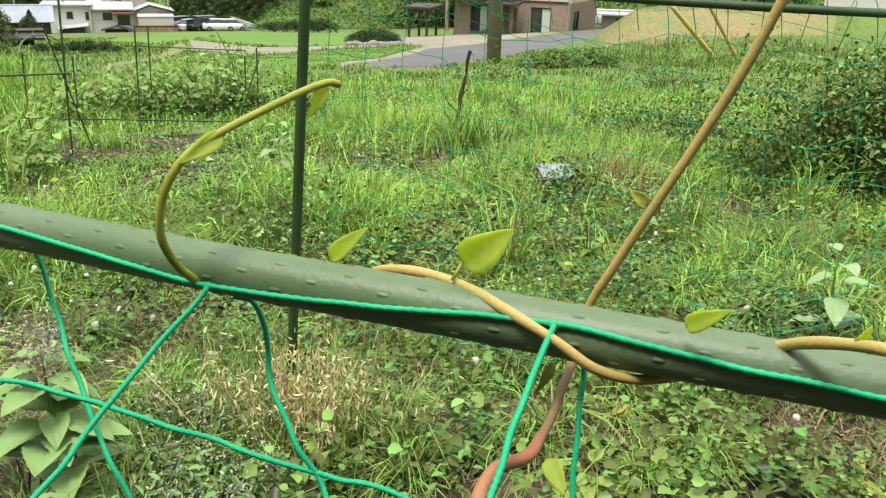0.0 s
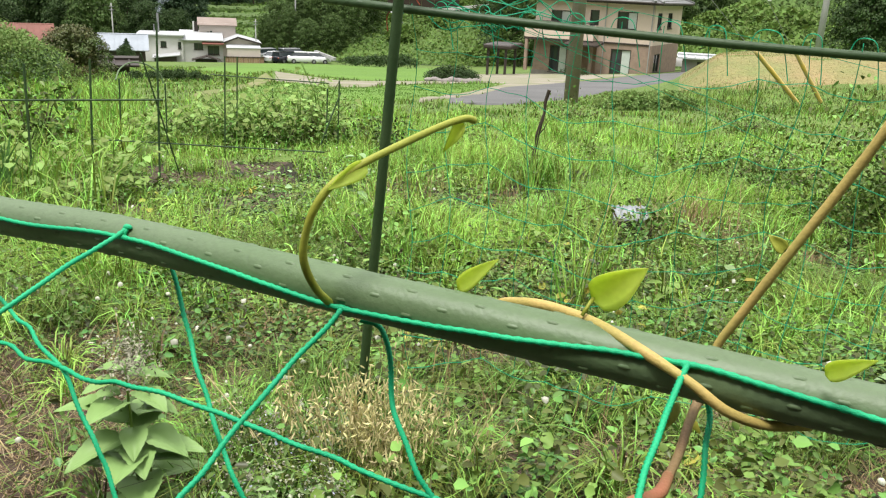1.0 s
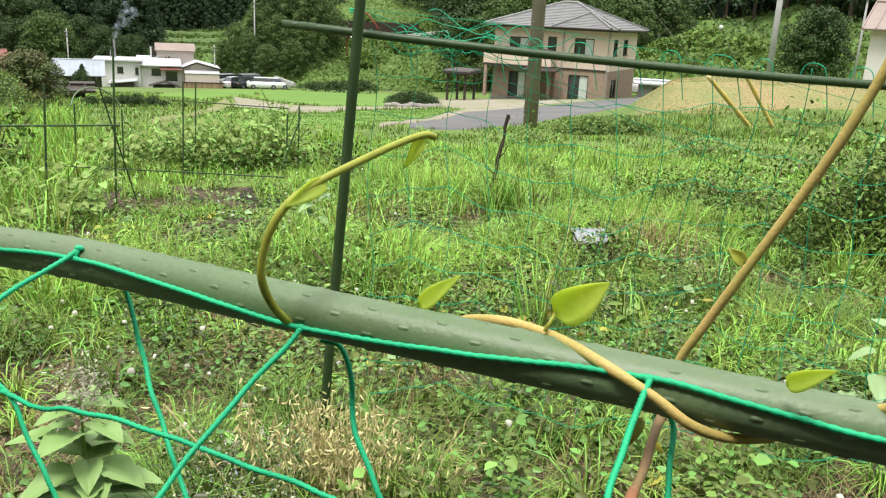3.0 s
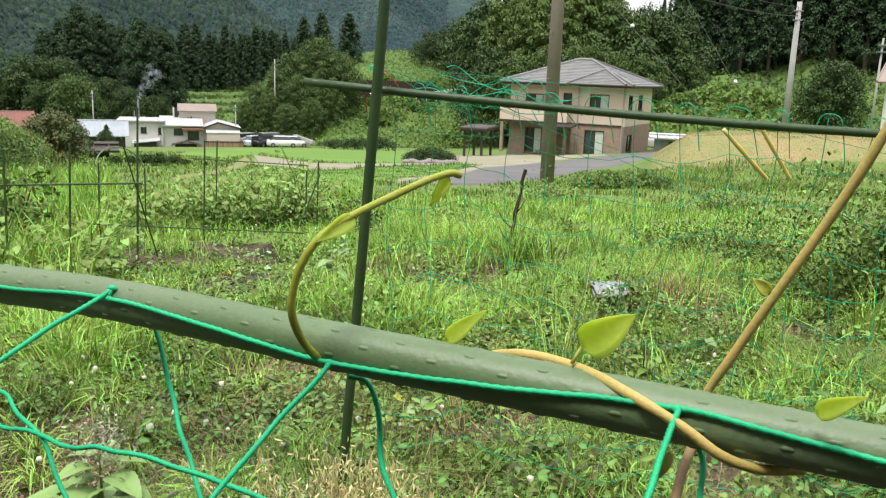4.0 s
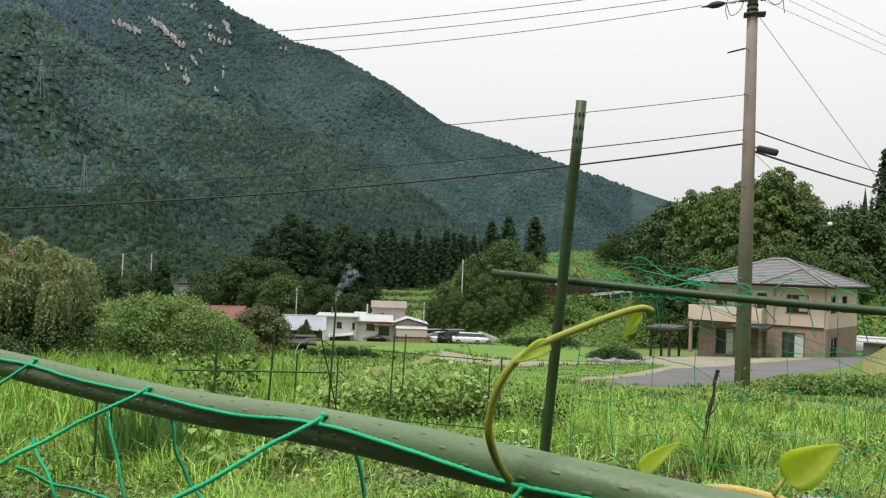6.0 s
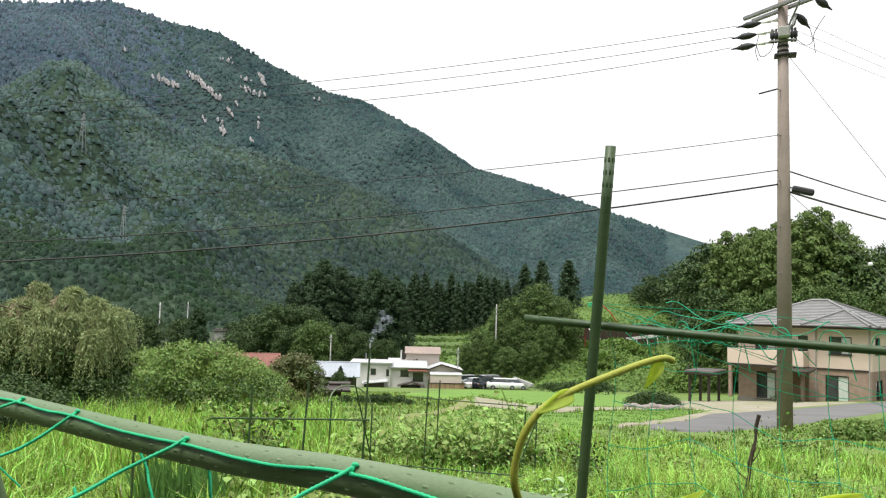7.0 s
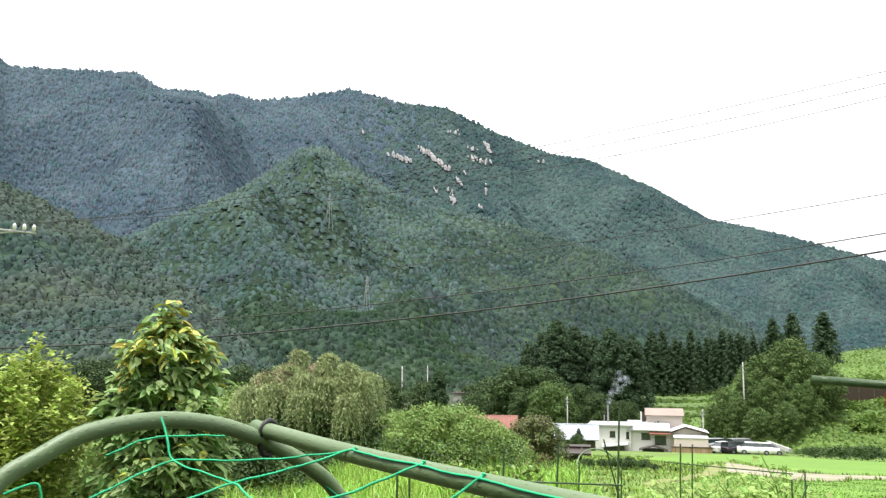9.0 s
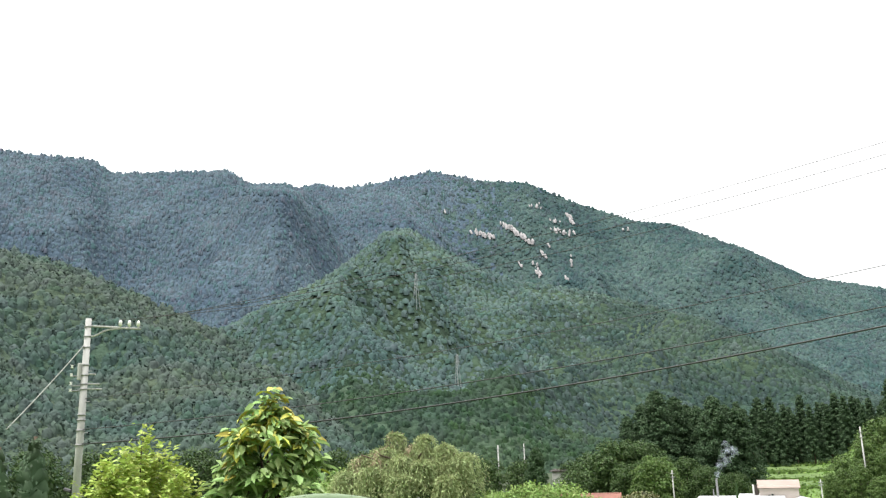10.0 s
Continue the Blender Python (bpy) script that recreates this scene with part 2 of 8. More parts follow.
    "fence_board": material("orange_brown_boards", (0.3, 0.2, 0.12), 0.85, 0.2, 1.5, 0.2, fine=10, obrand=0.2),
    "wood_brown": material("brown_boards", (0.22, 0.14, 0.09), 0.8, 0.2, 1.5, 0.2, fine=10),
    "car_white": material("white_car_paint", (0.75, 0.76, 0.77), 0.25, 0.03, 1, 0.0, spec=0.6),
    "car_black": material("black_car_paint", (0.02, 0.022, 0.03), 0.2, 0.05, 1, 0.0, spec=0.6),
    "car_grey": material("silver_car_paint", (0.4, 0.41, 0.43), 0.3, 0.05, 1, 0.0, metal=0.4),
    "rubber": material("black_rubber", (0.02, 0.02, 0.02), 0.85, 0.1, 5, 0.1),
    "wire_red": material("red_twist_tie", (0.45, 0.09, 0.05), 0.5, 0.1, 40, 0.1, fine=300),
    "tie_white": material("white_twist_tie", (0.65, 0.68, 0.68), 0.5, 0.1, 40, 0.1, fine=300),
    "metal_scrap": material("grey_metal_scrap", (0.3, 0.32, 0.34), 0.6, 0.2, 12, 0.1, metal=0.5, fine=90),
}


# distance haze is put into these base colours as a blue tint
M["canopy_far"] = forest("hazed_far_canopy", (0.065, 0.0941, 0.1198), (0.047, 0.0706, 0.0974), 8.0, 170, 0, 0.4)
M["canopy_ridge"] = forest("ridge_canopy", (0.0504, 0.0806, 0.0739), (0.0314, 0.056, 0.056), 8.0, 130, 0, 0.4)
M["crown_far"] = forest("hazed_far_crowns", (0.07, 0.099, 0.116), (0.054, 0.08, 0.1), 5.0, 170, 1, 0.08)
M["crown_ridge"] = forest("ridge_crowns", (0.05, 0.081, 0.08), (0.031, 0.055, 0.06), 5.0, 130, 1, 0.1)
M["canopy_mid"] = forest("hillside_canopy", (0.0432, 0.0672, 0.0408), (0.0216, 0.0408, 0.03), 7.0, 90)
# blue raised in spur and flank crowns, so their colour carries some haze
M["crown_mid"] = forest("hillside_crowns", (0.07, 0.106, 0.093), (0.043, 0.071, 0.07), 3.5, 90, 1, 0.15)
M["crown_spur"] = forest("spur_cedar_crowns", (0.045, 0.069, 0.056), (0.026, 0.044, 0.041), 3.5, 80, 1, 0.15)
M["scrub"] = leafy("hillside_scrub_leaves", (0.085, 0.14, 0.032), (0.055, 0.1, 0.024), 0.3, 0.6, 0.2)
# near-black crown colour holds the shade wanted behind the plantation trunks
M["crown_shade"] = forest("cedar_crowns", (0.013, 0.025, 0.016), (0.02, 0.034, 0.021), 2.5, 60, 1, 0.35)
M["crown_foot"] = forest("foothill_crowns", (0.03, 0.052, 0.03), (0.02, 0.038, 0.026), 3.0, 60, 1, 0.35)
M["canopy_near"] = forest("valley_canopy", (0.036, 0.06, 0.042), (0.048, 0.066, 0.044), 5.0, 70)
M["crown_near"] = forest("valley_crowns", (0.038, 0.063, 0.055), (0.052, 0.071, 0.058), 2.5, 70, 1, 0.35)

# ---- mesh helpers ----
class Geo:
    """Collects rings, boxes and sheets into one mesh."""

    def __init__(self):
        self.v, self.f = [], []

    def add(self, verts, faces):
        o = len(self.v)
        self.v += [tuple(p) for p in verts]
        self.f += [tuple(i + o for i in f) for f in faces]
        return self

    def box(self, c, s, turn=0.0, m=None, chamfer=0.0):
        """A box centred at c with sizes s; a chamfer rounds its upright and top edges."""
        hx, hy, hz = s[0] / 2, s[1] / 2, s[2] / 2
        k = min(chamfer, hx * 0.9, hy * 0.9, hz * 0.9)
        if k <= 0:
            pts = [(x, y, z) for z in (-hz, hz) for x, y in ((-hx, -hy), (hx, -hy), (hx, hy), (-hx, hy))]
            fs = [(3, 2, 1, 0), (4, 5, 6, 7)] + [(i, (i + 1) % 4, (i + 1) % 4 + 4, i + 4) for i in range(4)]
        else:
            def oct_(a, z):
                x, y = hx - a, hy - a
                return [(-x + k, -y, z), (x - k, -y, z), (x, -y + k, z), (x, y - k, z), (x - k, y, z), (-x + k, y, z), (-x, y - k, z), (-x, -y + k, z)]
            pts = oct_(k * 0.6, -hz) + oct_(0, -hz + k) + oct_(0, hz - k) + oct_(k * 0.6, hz)
            fs = [tuple(range(7, -1, -1)), tuple(range(24, 32))]
            for r in range(3):
                fs += [(r * 8 + i, r * 8 + (i + 1) % 8, r * 8 + 8 + (i + 1) % 8, r * 8 + 8 + i) for i in range(8)]
        t = m or pose(*c, 0, 0, turn)
        return self.add([t @ Vector(p) for p in pts], fs)

    def tube(self, pts, r, n=8, cap=True):
        """A tube along pts; r is one radius or one for each point."""
        pts = [Vector(p) for p in pts]
        rs = list(r) if hasattr(r, "__len__") else [r] * len(pts)
        d0 = (pts[1] - pts[0]).normalized()
        side = d0.orthogonal().normalized()
        verts, faces = [], []
        for i, p in enumerate(pts):
            d = (pts[min(i + 1, len(pts) - 1)] - pts[max(i - 1, 0)]).normalized()
            side = (side - d * side.dot(d)).normalized()
            up = d.cross(side)
            verts += [p + (side * math.cos(a) + up * math.sin(a)) * rs[i] for a in (2 * math.pi * j / n for j in range(n))]
        for i in range(len(pts) - 1):
            faces += [(i * n + j, i * n + (j + 1) % n, (i + 1) * n + (j + 1) % n, (i + 1) * n + j) for j in range(n)]
        if cap:
            faces += [tuple(range(n - 1, -1, -1)), tuple(range((len(pts) - 1) * n, len(pts) * n))]
        return self.add(verts, faces)

    def sheet(self, rows):
        """A quad sheet through equal rows of points."""
        n = len(rows[0])
        return self.add([p for r in rows for p in r], [(i * n + j, i * n + j + 1, (i + 1) * n + j + 1, (i + 1) * n + j) for i in range(len(rows) - 1) for j in range(n - 1)])

    def prism(self, outline, z0, z1):
        n = len(outline)
        return self.add([(x, y, z0) for x, y in outline] + [(x, y, z1) for x, y in outline],
                        [tuple(range(n - 1, -1, -1)), tuple(range(n, 2 * n))] + [(i, (i + 1) % n, (i + 1) % n + n, i + n) for i in range(n)])

    def mesh(self, name, mat, smooth=False):
        me = bpy.data.meshes.new(name)
        me.from_pydata(self.v, [], self.f)
        me.materials.append(mat)
        if smooth:
            me.polygons.foreach_set("use_smooth", [True] * len(me.polygons))
        me.update()
        return me


def fast_mesh(name, verts, faces, mat, smooth=False):
    """A mesh from arrays: verts (n, 3), faces a list of (k, 3) or (k, 4) arrays."""
    me = bpy.data.meshes.new(name)
    me.vertices.add(len(verts))
    me.vertices.foreach_set("co", np.asarray(verts, np.float32).ravel())
    loops = np.concatenate([f.ravel() for f in faces]).astype(np.int32)
    sizes = np.concatenate([np.full(len(f), f.shape[1]) for f in faces])
    me.loops.add(len(loops))
    me.loops.foreach_set("vertex_index", loops)
    me.polygons.add(len(sizes))
    me.polygons.foreach_set("loop_start", (np.cumsum(sizes) - sizes).astype(np.int32))
    if smooth:
        me.polygons.foreach_set("use_smooth", np.ones(len(sizes), bool))
    me.materials.append(mat)
    me.update(calc_edges=True)
    return me


def part(name, geo, mat, parent=None, label="", smooth=False, m=None):
    """Links one mesh object, under a thing or a part if one is given."""
    ob = new(name, geo if isinstance(geo, bpy.types.Mesh) else geo.mesh(name, mat, smooth))
    if parent:
        ob.parent = parent
    if m is not None:
        ob.matrix_basis = m
    return tagged(ob, label)


def thing(name, at, label, category, group="", kind="", turn=0.0):
    """An empty at the base of a thing, to carry its parts."""
    ob = new(name)
    ob.empty_display_size = 0.1
    ob.matrix_basis = pose(*at, 0, 0, turn) if not isinstance(at, Matrix) else at
    return tagged(ob, label, category, group, kind)


def ease(pts, n=6):
    """A smooth line (Catmull-Rom) through points."""
    p = [Vector(q) for q in pts]
    p = [p[0] * 2 - p[1]] + p + [p[-1] * 2 - p[-2]]
    out = []
    for i in range(1, len(p) - 2):
        a, b, c, d = p[i - 1:i + 3]
        for k in range(n):
            t = k / n
            out.append(0.5 * (2 * b + (c - a) * t + (2 * a - 5 * b + 4 * c - d) * t * t + (3 * b - a - 3 * c + d) * t ** 3))
    return out + [p[-2]]


rng = np.random.default_rng(7)


def unit(a):
    return a / np.maximum(np.linalg.norm(a, axis=1, keepdims=True), 1e-9)


def leaves(pos, way, up, length, width, fold=0.25, droop=0.25):
    """Leaf blades: two folded halves each, pointed at both ends. pos, way, up are (n, 3); length and width are (n,)."""
    n = len(pos)
    way, L, W = unit(way), np.asarray(length).reshape(-1, 1) * np.ones((n, 1)), np.asarray(width).reshape(-1, 1) * np.ones((n, 1))
    side = unit(np.cross(way, up))
    nor = np.cross(side, way)
    lift = nor * W * fold
    tip = pos + way * L - nor * L * droop
    near, far = pos + way * L * 0.3 + lift - nor * L * droop * 0.1, pos + way * L * 0.68 + lift - nor * L * droop * 0.45
    v = np.stack([pos, near + side * W * 0.48, far + side * W * 0.4, tip, far - side * W * 0.4, near - side * W * 0.48], 1).reshape(-1, 3)
    o = np.arange(n)[:, None] * 6
    return v, [np.concatenate([o + [0, 1, 2, 3], o + [0, 3, 4, 5]])]


def flat_leaves(pos, way, up, length, width, droop=0.2):
    """Cheap leaves or sprays of two triangles."""
    n = len(pos)
    way, L, W = unit(way), np.asarray(length).reshape(-1, 1) * np.ones((n, 1)), np.asarray(width).reshape(-1, 1) * np.ones((n, 1))
    side = unit(np.cross(way, up))
    nor = np.cross(side, way)
    mid = pos + way * L * 0.5
    v = np.stack([pos, mid + side * W * 0.5 - nor * L * droop * 0.2, pos + way * L - nor * L * droop, mid - side * W * 0.5 - nor * L * droop * 0.2], 1).reshape(-1, 3)
    o = np.arange(n)[:, None] * 4
    return v, [np.concatenate([o + [0, 1, 2], o + [0, 2, 3]])]


def blades(pos, lean, length, width):
    """Grass blades, bent over towards lean (n, 2)."""
    n = len(pos)
    L, W = np.asarray(length).reshape(-1, 1) * np.ones((n, 1)), np.asarray(width).reshape(-1, 1) * np.ones((n, 1))
    a = rng.uniform(0, 2 * np.pi, n)
    side = np.stack([np.cos(a), np.sin(a), np.zeros(n)], 1) * W * 0.5
    l3 = np.concatenate([lean, np.zeros((n, 1))], 1)
    z = np.array([[0, 0, 1.0]])
    mid = pos + L * 0.55 * z + l3 * L * 0.25
    tip = pos + L * (0.95 - 0.35 * np.linalg.norm(lean, axis=1, keepdims=True)) * z + l3 * L * 0.85
    v = np.stack([pos - side, pos + side, mid + side * 0.8, mid - side * 0.8, tip], 1).reshape(-1, 3)
    o = np.arange(n)[:, None] * 5
    return v, [o + [0, 1, 2, 3], o + [3, 2, 4]]


def joined(sets):
    vs, fs, o = [], {}, 0
    for v, faces in sets:
        vs.append(v)
        for f in faces:
            fs.setdefault(f.shape[1], []).append(f + o)
        o += len(v)
    return np.concatenate(vs), [np.concatenate(f) for f in fs.values()]


def stuff(name, sets, mat, label, category, parent=None):
    v, f = joined(sets)
    ob = new(name, fast_mesh(name, v, f, mat))
    if parent:
        ob.parent = parent
        return tagged(ob, label, kind="stuff")
    return tagged(ob, label, category, kind="stuff")


# ---- the lie of the land ----
def lie(x, y):
    """Height of the ground: a slope falling away to the valley, gentler to the right."""
    x, y = np.asarray(x, float), np.asarray(y, float)
    d = np.hypot(x, y)
    az = np.degrees(np.arctan2(x, y))
    near = np.clip((110 - np.abs(az)) / 40, 0, 1)
    s = np.interp(az, [-100, -70, -25, -5, 3, 9, 14, 40, 100], [-0.01, -0.085, -0.087, -0.085, -0.074, -0.062, -0.038, -0.03, 0])
    z = -0.07 * np.minimum(d, 20) * near + 0.12 * np.exp(-(d / 3.2) ** 2) + s * np.clip(d - 20, 0, 95)
    mound = 1.25 * np.clip((az - 8.5) / 3.2, 0, 1) * np.clip((60 - az) / 20, 0, 1) * np.clip((d - 25.5) / 5.5, 0, 1) * np.clip((48 - d) / 8, 0, 1)
    bumps = 0.05 * np.sin(1.7 * x + 0.6 * y) * np.sin(1.3 * y - 0.7 * x) + 0.025 * np.sin(4.1 * x) * np.sin(3.7 * y + 1)
    return z + mound + bumps * np.clip(d / 4, 0.3, 1) * np.clip(1.4 - d / 25, 0, 1)


def spot(az, d, up=0.0):
    """A place on the ground at a bearing (degrees right of ahead) and distance."""
    x, y = d * math.sin(radians(az)), d * math.cos(radians(az))
    return Vector((x, y, float(lie(x, y)) + up))


bearings = np.radians(np.concatenate([np.arange(-90, 60, 0.75), np.arange(60, 270, 6.0)]))
rings = np.concatenate([[0.0], np.geomspace(0.25, 4800, 230)])
ga, gd = np.meshgrid(bearings, rings)
gx, gy = gd * np.sin(ga), gd * np.cos(ga)
gv = np.stack([gx.ravel(), gy.ravel(), lie(gx, gy).ravel()], 1)
k = len(bearings)
i, j = np.arange(230)[:, None] * k, np.arange(k)[None]
gf = np.stack([i + j, i + k + j, i + k + (j + 1) % k, i + (j + 1) % k], -1).reshape(-1, 4)
M["meadow"] = material("meadow_turf", (0.12, 0.185, 0.035), 0.95, 0.35, 0.25, 0.8, fine=7, second=(0.09, 0.145, 0.03))
land = fast_mesh("ground", gv, [gf], M["soil"], True)
land.materials.append(M["meadow"])
land.materials.append(M["forest_floor"])
middle = gv[gf].mean(1)
kind = np.digitize(np.hypot(middle[:, 0], middle[:, 1]), (8.5, 119))
land.polygons.foreach_set("material_index", kind.astype(np.int32))
tagged(new("ground", land), "brown garden soil with plant litter on a gentle slope", "ground", kind="structure")


# ---- hills and mountains ----
def ico(level, bottom=-0.35):
    bm = bmesh.new()
    bmesh.ops.create_icosphere(bm, subdivisions=level, radius=1)
    v = np.array([p.co[:] for p in bm.verts])
    f = np.array([[q.index for q in t.verts] for t in bm.faces])
    bm.free()
    f = f[v[f].mean(1)[:, 2] > bottom]
    keep = np.unique(f)
    back = np.zeros(len(v), int)
    back[keep] = np.arange(len(keep))
    return v[keep], back[f]


BLOB, KNOB = ico(2), ico(1)


def crowns(pos, radius, tall, base):
    """Tree crowns as uneven rounded clumps."""
    bv, bf = base
    n, k = len(pos), len(bv)
    a = rng.uniform(0, 2 * np.pi, n)
    c, s = np.cos(a)[:, None], np.sin(a)[:, None]
    rough = 1 + rng.uniform(-0.28, 0.28, (n, k))
    x, y, z = bv[None, :, 0] * rough, bv[None, :, 1] * rough, bv[None, :, 2] * rough
    v = np.stack([(x * c - y * s) * radius[:, None], (x * s + y * c) * radius[:, None], z * (radius * tall)[:, None]], -1) + pos[:, None]
    f = bf[None] + (np.arange(n) * k)[:, None, None]
    return v.reshape(-1, 3), [f.reshape(-1, 3)]


def tufts(pos, radius, tall, per=8, droop=0.5):
    """Tree crowns as loose tufts of foliage over a dome, none of them closed."""
    n = len(pos)
    d = rng.normal(size=(n, per, 3))
    d[..., 2] = np.abs(d[..., 2]) * 0.9 - 0.25
    d = unit(d.reshape(-1, 3))
    r = np.repeat(radius, per)[:, None]
    p = np.repeat(pos, per, 0) + d * r * rng.uniform(0.85, 1.12, (n * per, 1)) * np.stack([np.ones(n * per), np.ones(n * per), np.repeat(tall, per)], 1)
    way = unit(rng.normal(size=(n * per, 3)) * 0.7 + d * [0.7, 0.7, 0] + [0, 0, -droop])
    size = r[:, 0] * rng.uniform(0.3, 0.65, n * per)
    return flat_leaves(p - way * size[:, None] * 0.5, way, d + [0, 0, 0.9] + 0.14 * rng.normal(size=d.shape), size, size * 0.7, 0.2)


def hump(p, s):
    """Rolling mounds of vines on the bank, none at its foot."""
    h = np.array([noise.noise(Vector((a, b, 0)) * 0.09) + 0.4 * noise.noise(Vector((a, b, 5)) * 0.25) for a, b, c in p.reshape(-1, 3)])
    az = np.degrees(np.arctan2(p[..., 0], p[..., 1]))
    level = np.interp(az, [-24, -23.4, -17.8, -17, -12.5, -11.5, -4, -3], [1, 0.05, 0.05, 0.8, 0.8, 0.35, 0.35, 1])
    return np.clip(h.reshape(p.shape[:-1]), -0.1, 1) * 4.5 * level * np.clip(s / 0.12, 0, 1)


class Hill:
    """A slope that rises from a foot at distance d0 to a ridge at d1, whose skyline is given as bearings and elevations."""

    def __init__(self, az, el, d0, z0, d1, rough, seed, power=0.9, carve=0.0):
        self.az, self.el, self.d0, self.z0, self.d1, self.rough, self.seed, self.power, self.carve = az, el, d0, z0, d1, rough, seed, power, carve

    def at(self, az, s):
        top = 1.2 + self.d1 * np.tan(np.radians(np.interp(az, self.az, self.el)))
        k, q = self.seed, 0.0
        across, along = np.radians(az) * self.d1, s * (self.d1 - self.d0)
        for turn, wide, w in ((0.75, 0.16, 1.0), (-0.6, 0.11, 0.75), (0.3, 0.06, 0.45), (-1.0, 0.035, 0.25), (0.9, 0.02, 0.14)):
            c = (across * math.cos(turn) + along * math.sin(turn)) / (wide * self.d1)
            c = c + 0.6 * np.sin(along / (wide * self.d1) * 0.7 + k)
            q = q + w * (0.64 - np.abs(np.sin(c + k * (1 + wide * 9))))
        h = np.clip(s, 0, 1) ** self.power * np.where(s > 1, 1 - (s - 1) * 1.6, 1)
        d = self.d0 + (self.d1 - self.d0) * s
        z = self.z0 + (top - self.z0) * h + self.rough * (q - self.carve) * np.sin(np.pi * np.clip(s, 0, 1)) * np.clip((top - self.z0) / 400, 0.02, 3)
        lid = 1.2 + d * (top - 1.2) / self.d1 - 0.05 * (top - self.z0) * np.clip(1 - s, 0, 1)
        z = np.where(s < 1, np.minimum(z, lid), z)
        return np.stack([d * np.sin(np.radians(az)), d * np.cos(np.radians(az)), z], -1)

    def seen(self, az, el):
        """The place on the slope that shows at that bearing and elevation."""
        s = np.linspace(0.01, 1, 400)
        p = self.at(np.full(400, az), s)
        e = np.degrees(np.arctan2(p[:, 2] - 1.2, np.hypot(p[:, 0], p[:, 1])))
        return Vector(p[int(np.argmax(e >= el)) if (e >= el).any() else -1])

    def ground(self, name, label, mat, na=160, ns=26, lump=0.0, other=None, edge=0.0):
        """The slope as one sheet, with or without mounds of vines; other growth takes over past a bearing."""
        a, s = np.meshgrid(np.linspace(self.az[0], self.az[-1], na), np.linspace(0, 1.3, ns))
        v = self.at(a, s)
        if lump:
            v[..., 2] += hump(v, s)
        i = np.arange(ns - 1)[:, None] * na + np.arange(na - 1)[None]
        f = np.stack([i, i + 1, i + na + 1, i + na], -1).reshape(-1, 4)
        me = fast_mesh(name, v.reshape(-1, 3), [f], mat, True)
        if other:
            me.materials.append(other)
            turn = a.ravel()[f[:, 0]] - edge - 6 * (s.ravel()[f[:, 0]] - 0.5) + rng.normal(0, 2.2, len(f))
            me.polygons.foreach_set("material_index", (turn > 0).astype(np.int32))
        return tagged(new(name, me), label, "mountain", kind="structure")

    def trees(self, name, label, gap, size, mat, base, a0, a1, s0=0.0, s1=1.02, tall=(0.8, 1.4), edge=None, side=1, spray=9):
        """Crowns shoulder to shoulder, one in each cell of a jittered grid over the slope."""
        a, s, q = [], [], s0
        while q < s1:
            g = gap * (0.5 + 0.5 * min(1, max(0, q)))
            n = int(math.radians(a1 - a0) * (self.d0 + q * (self.d1 - self.d0)) / g)
            a.append(a0 + (a1 - a0) * (np.arange(n) + rng.uniform(0, 1.3, n)) / n)
            s.append(q + rng.uniform(0, 1.3, n) * g / (self.d1 - self.d0))
            q += g / (self.d1 - self.d0)
        a, s = np.concatenate(a), np.concatenate(s)
        if edge is not None:
            keep = side * (a - edge - 6 * (s - 0.5) - rng.normal(0, 2.5, len(a))) > 0
            a, s = a[keep], s[keep]
        r = size * rng.uniform(0.55, 1.35, len(a)) * (0.5 + 0.5 * np.clip(s, 0, 1))
        p = self.at(a, s)
        p[:, 2] += r * rng.uniform(-0.35, 0.35, len(a))
        t = rng.uniform(*tall, len(a))
        v, f = joined([crowns(p, r * 0.92, t, base), tufts(p, r, t, spray)] if spray else [crowns(p, r, t, base)])
        return tagged(new(name, fast_mesh(name, v, f, mat, True)), label, "forest", kind="stuff")


def dome(rings, n=6):
    """An open dome: an apex and rings given as (radius, height)."""
    v = [(0, 0, 1.0)] + [(r * math.cos(2 * math.pi * (k + 0.5 * i) / n), r * math.sin(2 * math.pi * (k + 0.5 * i) / n), z) for i, (r, z) in enumerate(rings) for k in range(n)]
    f = [(0, 1 + k, 1 + (k + 1) % n) for k in range(n)]
    for i in range(len(rings) - 1):
        a, b = 1 + i * n, 1 + (i + 1) * n
        for k in range(n):
            f += [(a + k, b + k, a + (k + 1) % n), (a + (k + 1) % n, b + k, b + (k + 1) % n)]
    return np.array(v), np.array(f)


CONE, DOME = dome([(1.0, -1.9)]), dome([(0.7, 0.5), (1.0, -1.2)], 5)


far = Hill([-90, -72, -66.6, -65.3, -57.6, -56.2, -53.7, -52.7, -51.4, -49.5, -47.3, -43.2, -39.9, -36.2, -33.2, -28.7, -26, -21.9, -18.2, -13.5, -7.5, -2, 6],
           [17, 18.8, 18.9, 18.1, 18.9, 18.1, 18.2, 17.9, 18.3, 17.9, 18.3, 19.1, 18.35, 18.05, 16.6, 14.8, 14.3, 12.3, 9.9, 8.65, 6.6, 4.8, 3.0], 1150, -10, 2250, 150, 1.1, 0.85, 0.5)
spur = Hill([-66, -57.4, -54.9, -51.1, -48.8, -46.5, -44.8, -42.4, -39.6, -37.2, -32.8, -28.9, -25.2, -22.3, -19.2, -15.4, -11],
            [5, 8.4, 9.8, 11.6, 13.1, 14.9, 15.1, 13.6, 12.1, 11.0, 10.3, 9.1, 7.9, 6.5, 4.7, 2.4, 0.2], 330, -10, 1120, 135, 2.7, 0.8, 0.5)
